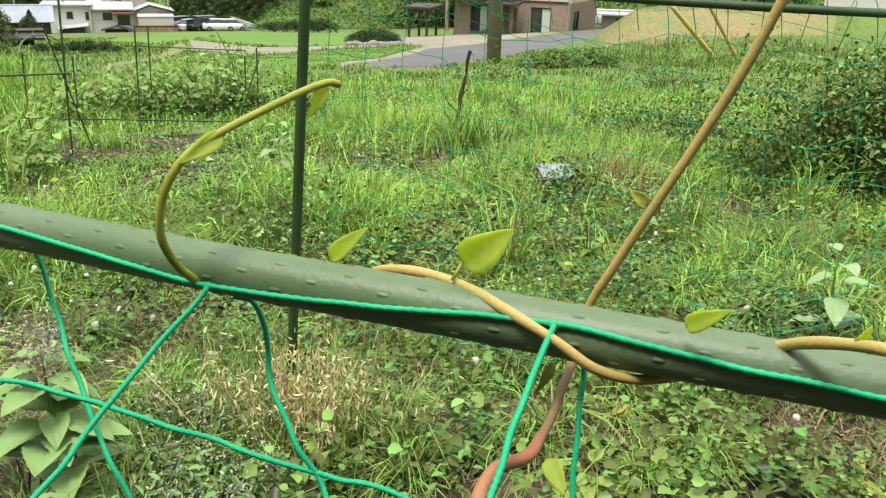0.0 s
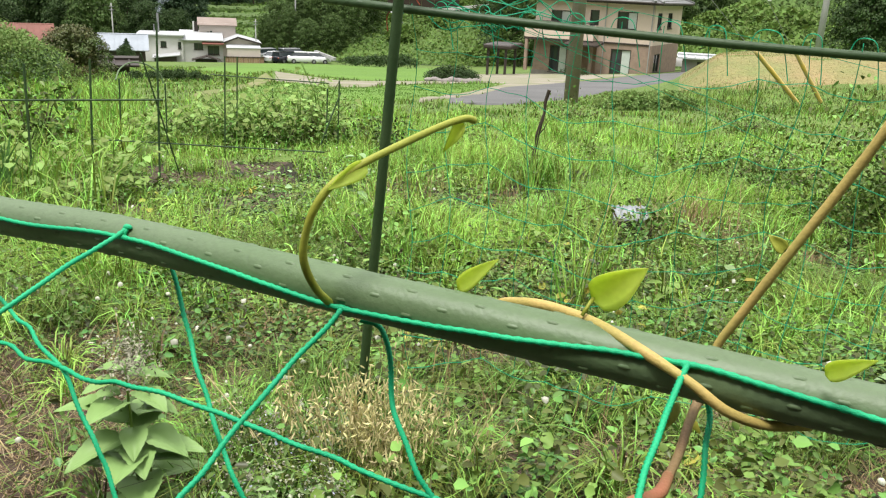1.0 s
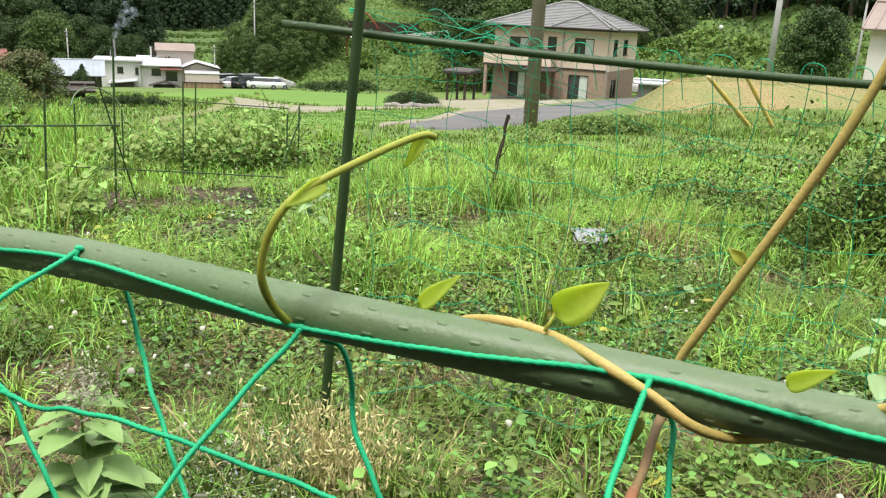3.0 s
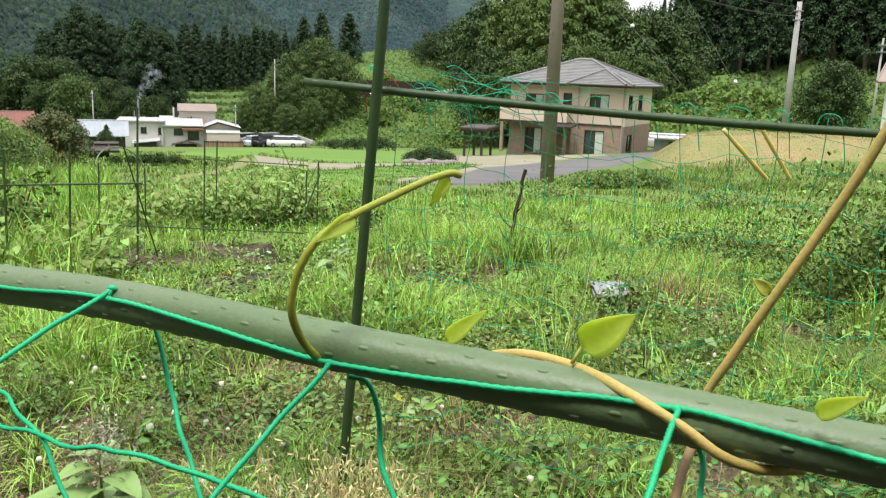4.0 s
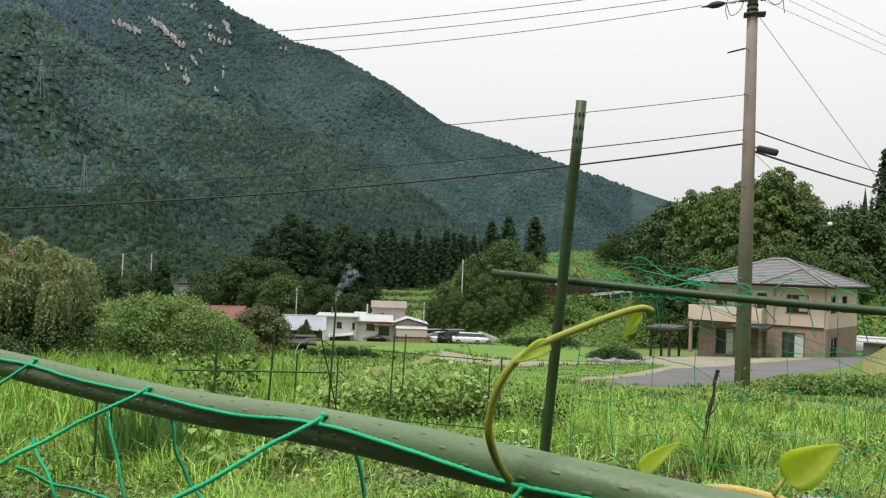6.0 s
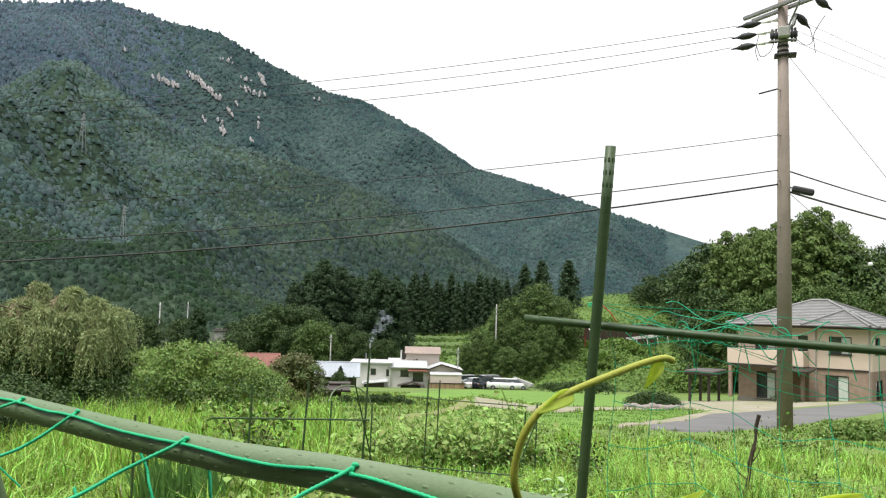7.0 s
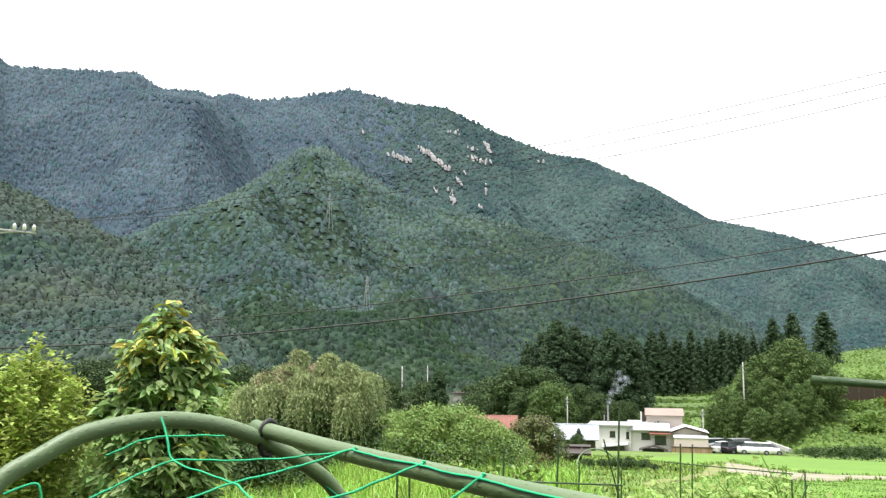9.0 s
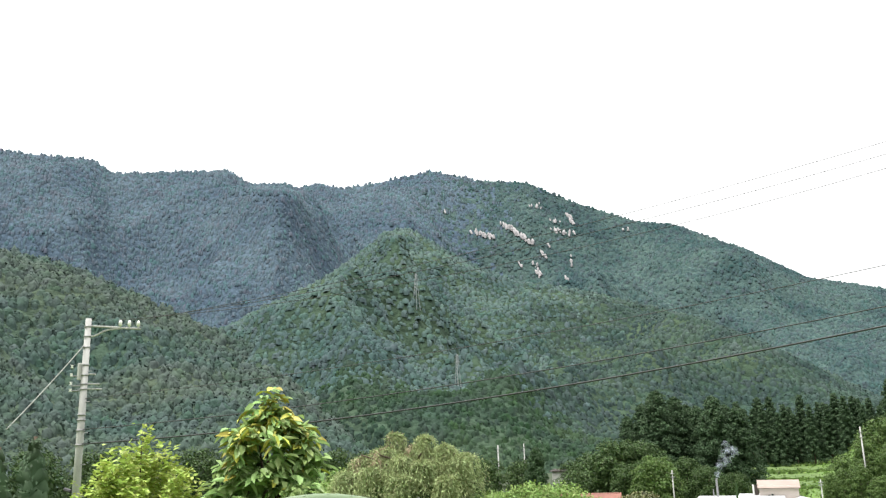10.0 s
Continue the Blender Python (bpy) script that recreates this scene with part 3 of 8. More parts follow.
flank = Hill([-92, -80, -71.5, -68.9, -67, -63.2, -59.2, -54.7, -51.3, -47, -43], [12.8, 12.8, 12.6, 12.2, 11.5, 10.2, 8.4, 6.4, 3.6, 0.6, -0.4], 210, -10, 640, 70, 4.2, 0.8, 0.3)
wood = Hill([-30, -22, -18, -15, -11.5, -9, -7, -5, -1, 4, 9, 13, 20, 35, 60], [-2.6, -1.7, -1.3, -0.4, 0.9, 1.35, 1.4, 1.2, 1.4, 1.6, 1.6, 2.2, 3.0, 3.5, 3.5], 118, -9.9, 215, 20, 5.5, 0.9)
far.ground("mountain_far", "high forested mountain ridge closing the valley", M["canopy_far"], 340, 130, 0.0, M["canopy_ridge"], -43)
spur.ground("mountain_spur", "forested mountain spur with a rounded summit", M["canopy_mid"], 260, 130)
flank.ground("mountain_flank", "dark forested lower hillside", M["canopy_near"], 160, 80)
wood.ground("hillside", "green hillside behind the houses", M["kudzu_floor"], 220, 60, 1.0)
# far crowns wear the haze-tinted colours
far.trees("far_forest", "dense forest over the far ridge, haze blue put into its colour", 7.6, 5.0, M["crown_far"], DOME, -75, -32, 0.1, 1.0, (0.8, 1.5), -43, -1, 4)
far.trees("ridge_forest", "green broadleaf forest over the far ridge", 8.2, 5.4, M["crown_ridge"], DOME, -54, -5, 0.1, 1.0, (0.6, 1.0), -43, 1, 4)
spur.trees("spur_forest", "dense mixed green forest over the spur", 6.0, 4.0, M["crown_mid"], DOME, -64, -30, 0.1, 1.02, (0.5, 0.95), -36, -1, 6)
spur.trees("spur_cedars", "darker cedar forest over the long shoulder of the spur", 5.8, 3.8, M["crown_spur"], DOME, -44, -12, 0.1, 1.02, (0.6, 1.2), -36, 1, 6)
spur.trees("cedar_slope", "dark cedar plantation over the foot of the spur", 5.6, 3.4, M["crown_foot"], DOME, -64, -12, 0.0, 0.12, (0.9, 1.5), spray=5)
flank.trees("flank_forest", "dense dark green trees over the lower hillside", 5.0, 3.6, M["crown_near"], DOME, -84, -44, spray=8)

# unseen hillside, added behind the path to darken the low side light
behind = Hill([62, 80, 110, 140, 180, 220, 248], [6, 14, 22, 26, 26, 20, 12], 60, 0, 330, 20, 6.1, 0.8)
behind.ground("sky_block_hill", "unseen forested hillside added behind to cut low side light", M["forest_floor"], 90, 16)
behind.trees("sky_block_forest", "green trees over the added, unseen hillside behind", 11.0, 8.0, M["crown_near"], CONE, 63, 247, 0.02, 1.0, spray=0)

# unseen board wall added behind the path to cut sky light on the pipe
boards = tagged(new("wall_behind"), "unseen dark board wall added to block low sky light", "wall", kind="structure")
boards.matrix_basis = pose(-0.3, -1.3, -0.1)
for k in range(30):
    part("board", Geo().box((-3.0 + 0.2 * k, 0.01 * (k % 2), 1.75), (0.196, 0.03, 3.5)), M["stake"], boards)

# bare rock faces high on the ridge
cliffs = thing("cliff", far.seen(-36.5, 14.0), "pale bare rock faces among the mountain trees", "cliff")
inv = cliffs.matrix_basis.inverted()
rocks = np.random.default_rng(3)
# streaks of bare rock, each from one bearing and elevation to another
for a0, e0, a1, e1, n, h in ((-40.08, 14.51, -38.74, 14.19, 7, 8), (-38.15, 15.08, -37.23, 14.57, 5, 8), (-37.23, 14.57, -35.94, 13.53, 8, 9), (-35.30, 12.97, -35.01, 12.56, 3, 7), (-33.27, 15.45, -33.00, 14.78, 6, 8), (-36.05, 16.29, -35.11, 16.10, 5, 6), (-34.50, 15.14, -33.84, 14.97, 4, 6), (-34.54, 14.49, -32.97, 14.00, 7, 7), (-33.35, 12.46, -33.20, 11.93, 3, 6), (-35.65, 11.68, -35.46, 11.27, 4, 7), (-36.01, 12.22, -35.62, 12.07, 2, 6), (-33.83, 11.05, -33.58, 10.91, 2, 5), (-29.55, 14.13, -29.30, 13.98, 1, 6), (-42.20, 16.16, -42.07, 16.03, 1, 5), (-34.87, 13.47, -34.70, 13.19, 2, 6), (-36.95, 12.14, -36.70, 11.97, 2, 5)):
    for k in range(2 * n):
        u = (k + rocks.uniform(0, 1)) / (2 * n)
        p = inv @ far.seen(a0 + (a1 - a0) * u + rocks.normal(0, 0.07), e0 + (e1 - e0) * u + rocks.normal(0, 0.07))
        r = h * rocks.uniform(0.35, 0.95)
        lean = rocks.uniform(-0.7, 0.2)
        verts = [(x * r * 0.7 * rocks.uniform(0.5, 1.4) + z * r * lean + p.x, y * r * 0.6 + p.y - 4, z * r * 1.7 * rocks.uniform(0.7, 1.2) + p.z + 4) for x, y, z in KNOB[0]]
        part("rock_face", Geo().add(verts, KNOB[1].tolist()), M["rock"], cliffs)


def pylon(az, el, h):
    base = spur.seen(az, el) + Vector((0, 0, 10))
    ob = thing("transmission_tower", base, "grey steel lattice power pylon above the forest", "pylon", "pylons on the mountain")
    for sx in (-1, 1):
        for sy in (-1, 1):
            part("leg", Geo().tube([(sx * 0.12 * h, sy * 0.12 * h, -13), (sx * 0.04 * h, sy * 0.04 * h, h * 0.6), (sx * 0.35, sy * 0.35, h)], 0.2, 5), M["lattice"], ob)
    brace = Geo()
    for k in range(7):
        z0, z1 = h * k / 7, h * (k + 1) / 7
        w0, w1 = 0.095 * h * (1 - k / 7.6), 0.095 * h * (1 - (k + 1) / 7.6)
        brace.tube([(-w0, -w0, z0), (w1, -w1, z1)], 0.11, 4).tube([(w0, -w0, z0), (-w1, -w1, z1)], 0.11, 4)
    part("bracing", brace, M["lattice"], ob)
    for z, w in ((0.62, 2.4), (0.76, 2.1), (0.9, 1.7)):
        part("cross_arm", Geo().tube([(-w, 0, h * z), (0, 0, h * z + 0.8), (w, 0, h * z)], 0.13, 5), M["lattice"], ob)
    return base + Vector((0, 0, h * 0.9))


pylon(-44.4, 9.6, 18)
pylon(-41.65, 3.8, 14)


# ---- the near trellis: hoop, ridge pipe and net ----
def studs(geo, pts, r, around=6, step=0.0115, size=0.00095):
    """Low moulded studs in staggered rows along a pipe."""
    pts = [Vector(p) for p in pts]
    lengths = [0.0]
    for a, b in zip(pts, pts[1:]):
        lengths.append(lengths[-1] + (b - a).length)
    row = 0
    s = step
    while s < lengths[-1] - step:
        i = max(k for k in range(len(pts) - 1) if lengths[k] <= s)
        d = (pts[i + 1] - pts[i]).normalized()
        c = pts[i] + d * (s - lengths[i])
        u = (Vector((0, 0, 1)) - d * d.z).normalized()
        w = d.cross(u)
        for j in range(around):
            a = 2 * math.pi * (j + 0.5 * (row % 2)) / around
            n = u * math.cos(a) + w * math.sin(a)
            t = n.cross(d)
            rim = [c + n * (r - 0.0002) + (d * math.cos(b) * 2.7 + t * math.sin(b)) * size for b in (math.pi * k / 3 for k in range(6))]
            top = [c + n * (r + 0.00028) + (d * math.cos(b) * 3.6 + t * math.sin(b)) * size * 0.45 for b in (math.pi * k / 3 for k in range(6))]
            geo.add(rim + top, [tuple(range(6, 12))] + [(k, (k + 1) % 6, (k + 1) % 6 + 6, k + 6) for k in range(6)])
        row += 1
        s += step
    return geo


PIPE_R = 0.0081
pipe_c, pipe_b = Vector((0.0489, 0.2190, 1.0992)), Vector((-0.0607, 0.2501, 1.1030))
pipe_end = Vector((-0.7362, 0.4662, 1.1172))
pipe_line = [pipe_c + (pipe_c - pipe_b) * 5.5, pipe_c, pipe_b, Vector((-0.1561, 0.2893, 1.1022)), Vector((-0.2747, 0.3297, 1.0991)), Vector((-0.5610, 0.4314, 1.1035)), pipe_end]
pipe_path = ease(pipe_line, 8)
trellis = thing("garden_trellis", (pipe_c.x, pipe_c.y, float(lie(pipe_c.x, pipe_c.y))), "green coated steel pipe clamped over a bent hoop", "trellis")
inv = trellis.matrix_basis.inverted()
local = lambda pts: [inv @ Vector(p) for p in pts]
part("ridge_pipe", studs(Geo().tube(local(pipe_path), PIPE_R, 24), local(pipe_path), PIPE_R), M["pipe"], trellis, "pale green studded coated steel pipe", True)
hoop = ease([(-0.6348, 0.5883, 0.7803), (-0.6734, 0.5719, 0.9868), (-0.6901, 0.5429, 1.0468), (-0.6989, 0.5119, 1.0745), (-0.7125, 0.4765, 1.0965), (-0.7280, 0.4246, 1.1195), (-0.7454, 0.3608, 1.1292), (-0.7680, 0.2970, 1.1197), (-0.7773, 0.2567, 1.0995), (-0.7827, 0.2315, 1.0846), (-0.7855, 0.2038, 1.0532), (-0.7852, 0.1861, 1.0121), (-0.8014, 0.1806, 0.8762)], 6)
hoop = [Vector((hoop[0].x, hoop[0].y, 0.0))] + hoop + [Vector((hoop[-1].x, hoop[-1].y, 0.0))]
part("hoop", studs(Geo().tube(local(hoop), PIPE_R, 20), local(hoop[6:-6]), PIPE_R), M["pipe"], trellis, "bent green studded hoop pipe", True)
d = (Vector(pipe_path[-1]) - Vector(pipe_path[-4])).normalized()
c = Vector((-0.7130, 0.4640, 1.1075))
side = d.cross(Vector((0, 0, 1))).normalized()
band = []
for k in range(13):
    a = 2 * math.pi * k / 12
    band.append(c + side.cross(d) * math.sin(a) * 0.0178 + side * math.cos(a) * 0.0105)
part("clamp", Geo().tube(local(band), 0.0032, 8), M["clamp"], trellis, "black plastic pipe clamp", True)
# the far pair of legs that carry the pipe out of view
for x in (0.62,):
    foot = pipe_path[0]
    part("end_post", Geo().tube(local([(foot.x, foot.y + 0.018, 0.0), (foot.x, foot.y + 0.018, foot.z + 0.02)]), PIPE_R, 12), M["pipe"], trellis, "", True)

TW = 0.00095
net = thing("trellis_net", (pipe_b.x, pipe_b.y, float(lie(pipe_b.x, pipe_b.y))), "bright green twine net tied over the ridge pipe", "net")
inv = net.matrix_basis.inverted()


def lay(k):
    """Radii that swell and narrow with the lay of the twine."""
    return [TW * (1.16 if i % 2 else 0.86) for i in range(k)]


def twine(pts, r=TW, wave=0.0012, n=30):
    """A twisted twine along points, with slight waves."""
    line = ease(pts, n)
    line = [p + Vector((noise.noise(p * 60), noise.noise(p * 60 + Vector((9, 0, 0))), noise.noise(p * 60 + Vector((0, 9, 0))))) * wave for p in line]
    return [inv @ p for p in line]


def knot(geo, p, r=0.0034):
    v, f = BLOB
    q = inv @ Vector(p)
    geo.add([(x * r * 1.3 * (1 + 0.25 * noise.noise(Vector((x, y, z)) * 3)) + q.x, y * r + q.y, z * r * 0.85 * (1 + 0.25 * noise.noise(Vector((z, x, y)) * 3)) + q.z) for x, y, z in v], f.tolist())


# twine along the pipe, knotted every mesh
KC, KB, KA = Vector((0.0474, 0.2135, 1.1062)), Vector((-0.0583, 0.2388, 1.1024)), Vector((-0.1509, 0.2803, 1.1092))
KQ, KP, KR = Vector((-0.2678, 0.3189, 1.1009)), Vector((-0.3729, 0.3860, 1.1035)), Vector((-0.5548, 0.4243, 1.1088))
KN = Vector((-0.4503, 0.4011, 1.1014))


def on_pipe(k, turn, out=0.0011):
    """The spot on the pipe's skin abreast of k, turned upwards from the side that faces the path."""
    best = min(range(1, len(pipe_path) - 1), key=lambda i: (Vector(pipe_path[i]) - k).length)
    a, b = Vector(pipe_path[best - 1]), Vector(pipe_path[best + 1])
    d = (b - a).normalized()
    c = a + d * (k - a).dot(d)
    u = Vector((0.0, -0.03, 1.185)) - c
    u = (u - d * u.dot(d)).normalized()
    w = d.cross(u) * (1 if d.cross(u).z > 0 else -1)
    return c + (u * math.cos(radians(turn)) + w * math.sin(radians(turn))) * (PIPE_R + out)


KC, KB, KA, KQ, KP, KN, KR = [on_pipe(k, t) for k, t in ((KC, 14), (KB, -34), (KA, 30), (KQ, 28), (KP, 40), (KN, 40), (KR, 30))]
KD = on_pipe(KC + (KC - KB) * 0.98, -10)
KE = on_pipe(KC + (KC - KB) * 2.2, -10)
half = lambda a, b, t: on_pipe(a.lerp(b, 0.5), t)
rope = Geo()
LA, LQ, LP_, LN, LR = on_pipe(KA, 4), on_pipe(KQ, 6), on_pipe(KP, 14), on_pipe(KN, 16), on_pipe(KR, 14)
w = twine([KE, KD, half(KD, KC, -4), KC, half(KC, KB, -14), KB, half(KB, KA, -14), LA, half(KA, KQ, -4), LQ, half(KQ, KP, 2), LP_, half(KP, KN, 8), LN, half(KN, KR, 8), LR], wave=0.0004)
rope.tube(w, lay(len(w)), 6)
for k in (KD, KC, KB, KA, KQ, KP, KN, KR, LA, LQ, LP_, LN, LR):
    knot(rope, k, 0.0014)
for a, b in ((KA, LA), (KQ, LQ), (KP, LP_), (KN, LN), (KR, LR)):
    rope.tube([inv @ a, inv @ half(a, b, 18), inv @ b], TW, 6)
part("head_rope", rope, M["net"], net, "", True)
# taut strands on the near side
near_side = [
    [KC, (0.0396, 0.1965, 1.0956), (0.0332, 0.1804, 1.0859), (0.0258, 0.1591, 1.0733)],
    [KB, (-0.0754, 0.2209, 1.0809), (-0.0890, 0.1975, 1.0636), (-0.1011, 0.1703, 1.0475)],
    [KA, (-0.1662, 0.2523, 1.0971), (-0.1818, 0.2305, 1.0854), (-0.1998, 0.2025, 1.0731)],
    [KQ, (-0.2930, 0.2909, 1.0867), (-0.3085, 0.2660, 1.0724)],
    [KP, (-0.4078, 0.3431, 1.0847), (-0.4323, 0.3046, 1.0703)],
    [KN, (-0.4909, 0.3543, 1.0879), (-0.5357, 0.3081, 1.0725), (-0.5549, 0.2799, 1.0612), (-0.5778, 0.2396, 1.0433)],
    [KR, (-0.5881, 0.3834, 1.0949), (-0.6159, 0.3388, 1.0842), (-0.6387, 0.2934, 1.0684), (-0.6527, 0.2571, 1.0562), (-0.6707, 0.2182, 1.0424)],
    [(-0.5515, 0.4273, 1.1093), (-0.6241, 0.4114, 1.0983), (-0.6583, 0.3682, 1.0968), (-0.6849, 0.3303, 1.0982), (-0.6931, 0.3063, 1.0896), (-0.7001, 0.2822, 1.0789), (-0.7205, 0.2371, 1.0571)],
    [(-0.7143, 0.3354, 1.1341), (-0.6975, 0.3317, 1.1148), (-0.6849, 0.3303, 1.0982), (-0.6545, 0.3380, 1.0902), (-0.6159, 0.3388, 1.0842), (-0.5758, 0.3238, 1.0781), (-0.5354, 0.3085, 1.0724), (-0.4846, 0.3058, 1.0717), (-0.4324, 0.3022, 1.0717), (-0.3801, 0.3057, 1.0574)],
    [(-0.8070, 0.3411, 1.0929), (-0.7861, 0.3785, 1.1092), (-0.7551, 0.4414, 1.1092), (-0.7111, 0.4806, 1.1072)],
    [(-0.7497, 0.2164, 1.0766), (-0.7394, 0.2384, 1.0829), (-0.7344, 0.2406, 1.0583)],
    [(-0.7075, 0.4827, 1.0906), (-0.6911, 0.5257, 1.0563), (-0.6663, 0.5582, 1.0219), (-0.6449, 0.5725, 0.9971)],
]
for s in near_side:
    w = twine(s)
    part("strand", Geo().tube(w, lay(len(w)), 6), M["net"], net, "", True)
# slack strands that hang behind the pipe
far_side = [
    [KC + Vector((0.004, 0.017, -0.01)), (0.0580, 0.2268, 1.0824), (0.0561, 0.2112, 1.0686), (0.0560, 0.1980, 1.0410)],
    [KB + Vector((0.004, 0.016, -0.01)), (-0.0472, 0.2542, 1.0874), (-0.0421, 0.2460, 1.0688), (-0.0375, 0.2382, 1.0577), (-0.0248, 0.2293, 1.0398), (-0.0154, 0.2175, 1.0225)],
    [KA + Vector((0.004, 0.016, -0.01)), (-0.1407, 0.2943, 1.0876), (-0.1275, 0.2787, 1.0648), (-0.1121, 0.2613, 1.0426), (-0.1017, 0.2501, 1.0283), (-0.0876, 0.2401, 1.0075)],
    [KQ + Vector((0.004, 0.016, -0.01)), (-0.2681, 0.3419, 1.0828), (-0.2532, 0.3339, 1.0612), (-0.2304, 0.3211, 1.0513), (-0.1848, 0.2810, 1.0458)],
    [KP + Vector((0.004, 0.016, -0.01)), (-0.3623, 0.3972, 1.0833), (-0.3423, 0.3914, 1.0471), (-0.3258, 0.3829, 1.0217), (-0.3057, 0.3790, 1.0061)],
    [(-0.2960, 0.3451, 1.0356), (-0.1848, 0.2810, 1.0458), (-0.1392, 0.2552, 1.0551), (-0.1035, 0.2476, 1.0519), (-0.0677, 0.2403, 1.0460), (-0.0248, 0.2293, 1.0398), (0.0021, 0.2241, 1.0364), (0.0381, 0.2151, 1.0333)],
    [(-0.1848, 0.2810, 1.0458), (-0.1745, 0.2745, 1.0344), (-0.1593, 0.2639, 1.0140), (-0.1482, 0.2570, 0.9960)],
    [(-0.3495, 0.3192, 1.0580), (-0.3346, 0.3303, 1.0485), (-0.3191, 0.3416, 1.0412), (-0.2960, 0.3451, 1.0356)],
    [(-0.3588, 0.3421, 1.0689), (-0.3472, 0.3356, 1.0575), (-0.3346, 0.3303, 1.0485), (-0.3272, 0.3301, 1.0297)],
]
for s in far_side:
    w = twine(s, wave=0.002)
    part("strand", Geo().tube(w, lay(len(w)), 6), M["net"], net, "", True)


# ---- the vine that climbs the pipe ----
vine = thing("climbing_vine", (pipe_c.x, pipe_c.y, float(lie(pipe_c.x, pipe_c.y))), "thin yellow-brown climbing vine with young lime leaves", "vine")
inv = vine.matrix_basis.inverted()


def stem(name, pts, r0, r1, mat, label=""):
    line = ease(pts, 9)
    rs = [r0 + (r1 - r0) * i / (len(line) - 1) for i in range(len(line))]
    rs = [r * (1 + 0.14 * noise.noise(p * 70)) for r, p in zip(rs, line)]
    return part(name, Geo().tube([inv @ p for p in line], rs, 9), mat, vine, label, True)


stem("winding_stem", [(0.0845, 0.2164, 1.0863), (0.0695, 0.2083, 1.0895), (0.0575, 0.2045, 1.0947), (0.0473, 0.2072, 1.1010), (0.0344, 0.2163, 1.1054), (0.0232, 0.2266, 1.1077), (0.0112, 0.2382, 1.1072), (-0.0001, 0.2493, 1.1040), (-0.0087, 0.2621, 1.0974), (-0.0137, 0.2710, 1.0860)], 0.0015, 0.0017, M["vine"])
stem("rising_stem", [(0.0587, 0.2393, 1.0784), (0.0610, 0.2406, 1.0961), (0.0671, 0.2380, 1.1112), (0.0758, 0.2334, 1.1319), (0.0858, 0.2298, 1.1538), (0.0930, 0.2263, 1.1715), (0.0999, 0.2234, 1.1913), (0.1042, 0.2219, 1.2074)], 0.0013, 0.0015, M["vine"])
stem("lower_stem", [(0.0641, 0.2467, 1.0911), (0.0550, 0.2309, 1.0788), (0.0481, 0.2119, 1.0741), (0.0401, 0.1925, 1.0739)], 0.0014, 0.0015, M["vine_brown"], "pinkish brown hanging stem")
stem("pink_shoot", [(0.0446, 0.2036, 1.0735), (0.0401, 0.1925, 1.0742), (0.0318, 0.1816, 1.0781), (0.0283, 0.1748, 1.0786), (0.0258, 0.1677, 1.0772), (0.0249, 0.1583, 1.0734)], 0.0017, 0.0021, M["vine_pink"], "pinkish bent shoot")
stem("right_stem", [(0.1012, 0.2105, 1.0975), (0.1063, 0.2002, 1.1055), (0.1098, 0.1924, 1.1103), (0.1141, 0.1846, 1.1139), (0.1183, 0.1774, 1.1165), (0.1241, 0.1693, 1.1178)], 0.0016, 0.0016, M["vine"])
stem("curling_tip", [(-0.0613, 0.2447, 1.0983), (-0.0654, 0.2363, 1.1076), (-0.0680, 0.2316, 1.1177), (-0.0675, 0.2302, 1.1262), (-0.0642, 0.2298, 1.1362), (-0.0588, 0.2322, 1.1440), (-0.0511, 0.2394, 1.1492), (-0.0403, 0.2507, 1.1542), (-0.0301, 0.2610, 1.1585), (-0.0235, 0.2670, 1.1603), (-0.0203, 0.2702, 1.1594)], 0.00135, 0.0012, M["vine_young"], "yellow-green curling shoot")


def leaf(base, tip, width, lift=(0, -0.4, 1), cup=0.2, mat="leaf_lime", label="lime green heart-shaped leaf"):
    """One broad leaf with a midrib fold, pointed tip and rounded shoulders."""
    b, t = Vector(base), Vector(tip)
    d = t - b
    s = d.cross(Vector(lift)).normalized()
    n = s.cross(d).normalized()
    rows = []
    for i in range(11):
        u = i / 10
        w = width * (math.sin(math.pi * u ** 0.62) ** 0.8) * (1 - 0.25 * u) if 0 < i < 10 else 0.0002
        row = []
        for k in range(-3, 4):
            q = k / 3
            row.append(inv @ (b + d * u + s * q * w * 0.5 + n * (cup * w * q * q + 0.12 * d.length * math.sin(math.pi * u) * 0.5 + 0.02 * width * math.sin(9 * u + 2 * q))))
        rows.append(row)
    ob = part("leaf", Geo().sheet(rows), M[mat], vine, label, True)
    mod = ob.modifiers.new("thickness", "SOLIDIFY")
    mod.thickness = 0.0003
    return ob


def stalk(a, b):
    part("leaf_stalk", Geo().tube([inv @ Vector(a), inv @ Vector(b)], 0.0006, 6), M["vine_young"], vine, "", True)


stalk((0.0181, 0.2281, 1.1096), (0.0212, 0.2308, 1.1146))
leaf((0.0207, 0.2307, 1.1142), (0.0357, 0.2277, 1.1262), 0.0125, (0.1, -1, 0.25))
leaf((-0.0215, 0.2502, 1.1065), (-0.0085, 0.2469, 1.1191), 0.0062, (0.1, -0.9, 0.6))
leaf((0.0799, 0.2016, 1.1094), (0.0877, 0.1918, 1.1187), 0.0055, (0.1, -0.9, 0.6))
leaf((0.0720, 0.2250, 1.1351), (0.0669, 0.2256, 1.1395), 0.0042, (0.1, -1, 0.3), mat="vine_young", label="small bronze leaf bud")
leaf((-0.0503, 0.2394, 1.1487), (-0.0603, 0.2293, 1.1422), 0.0058, (0.1, -1, 0.1))
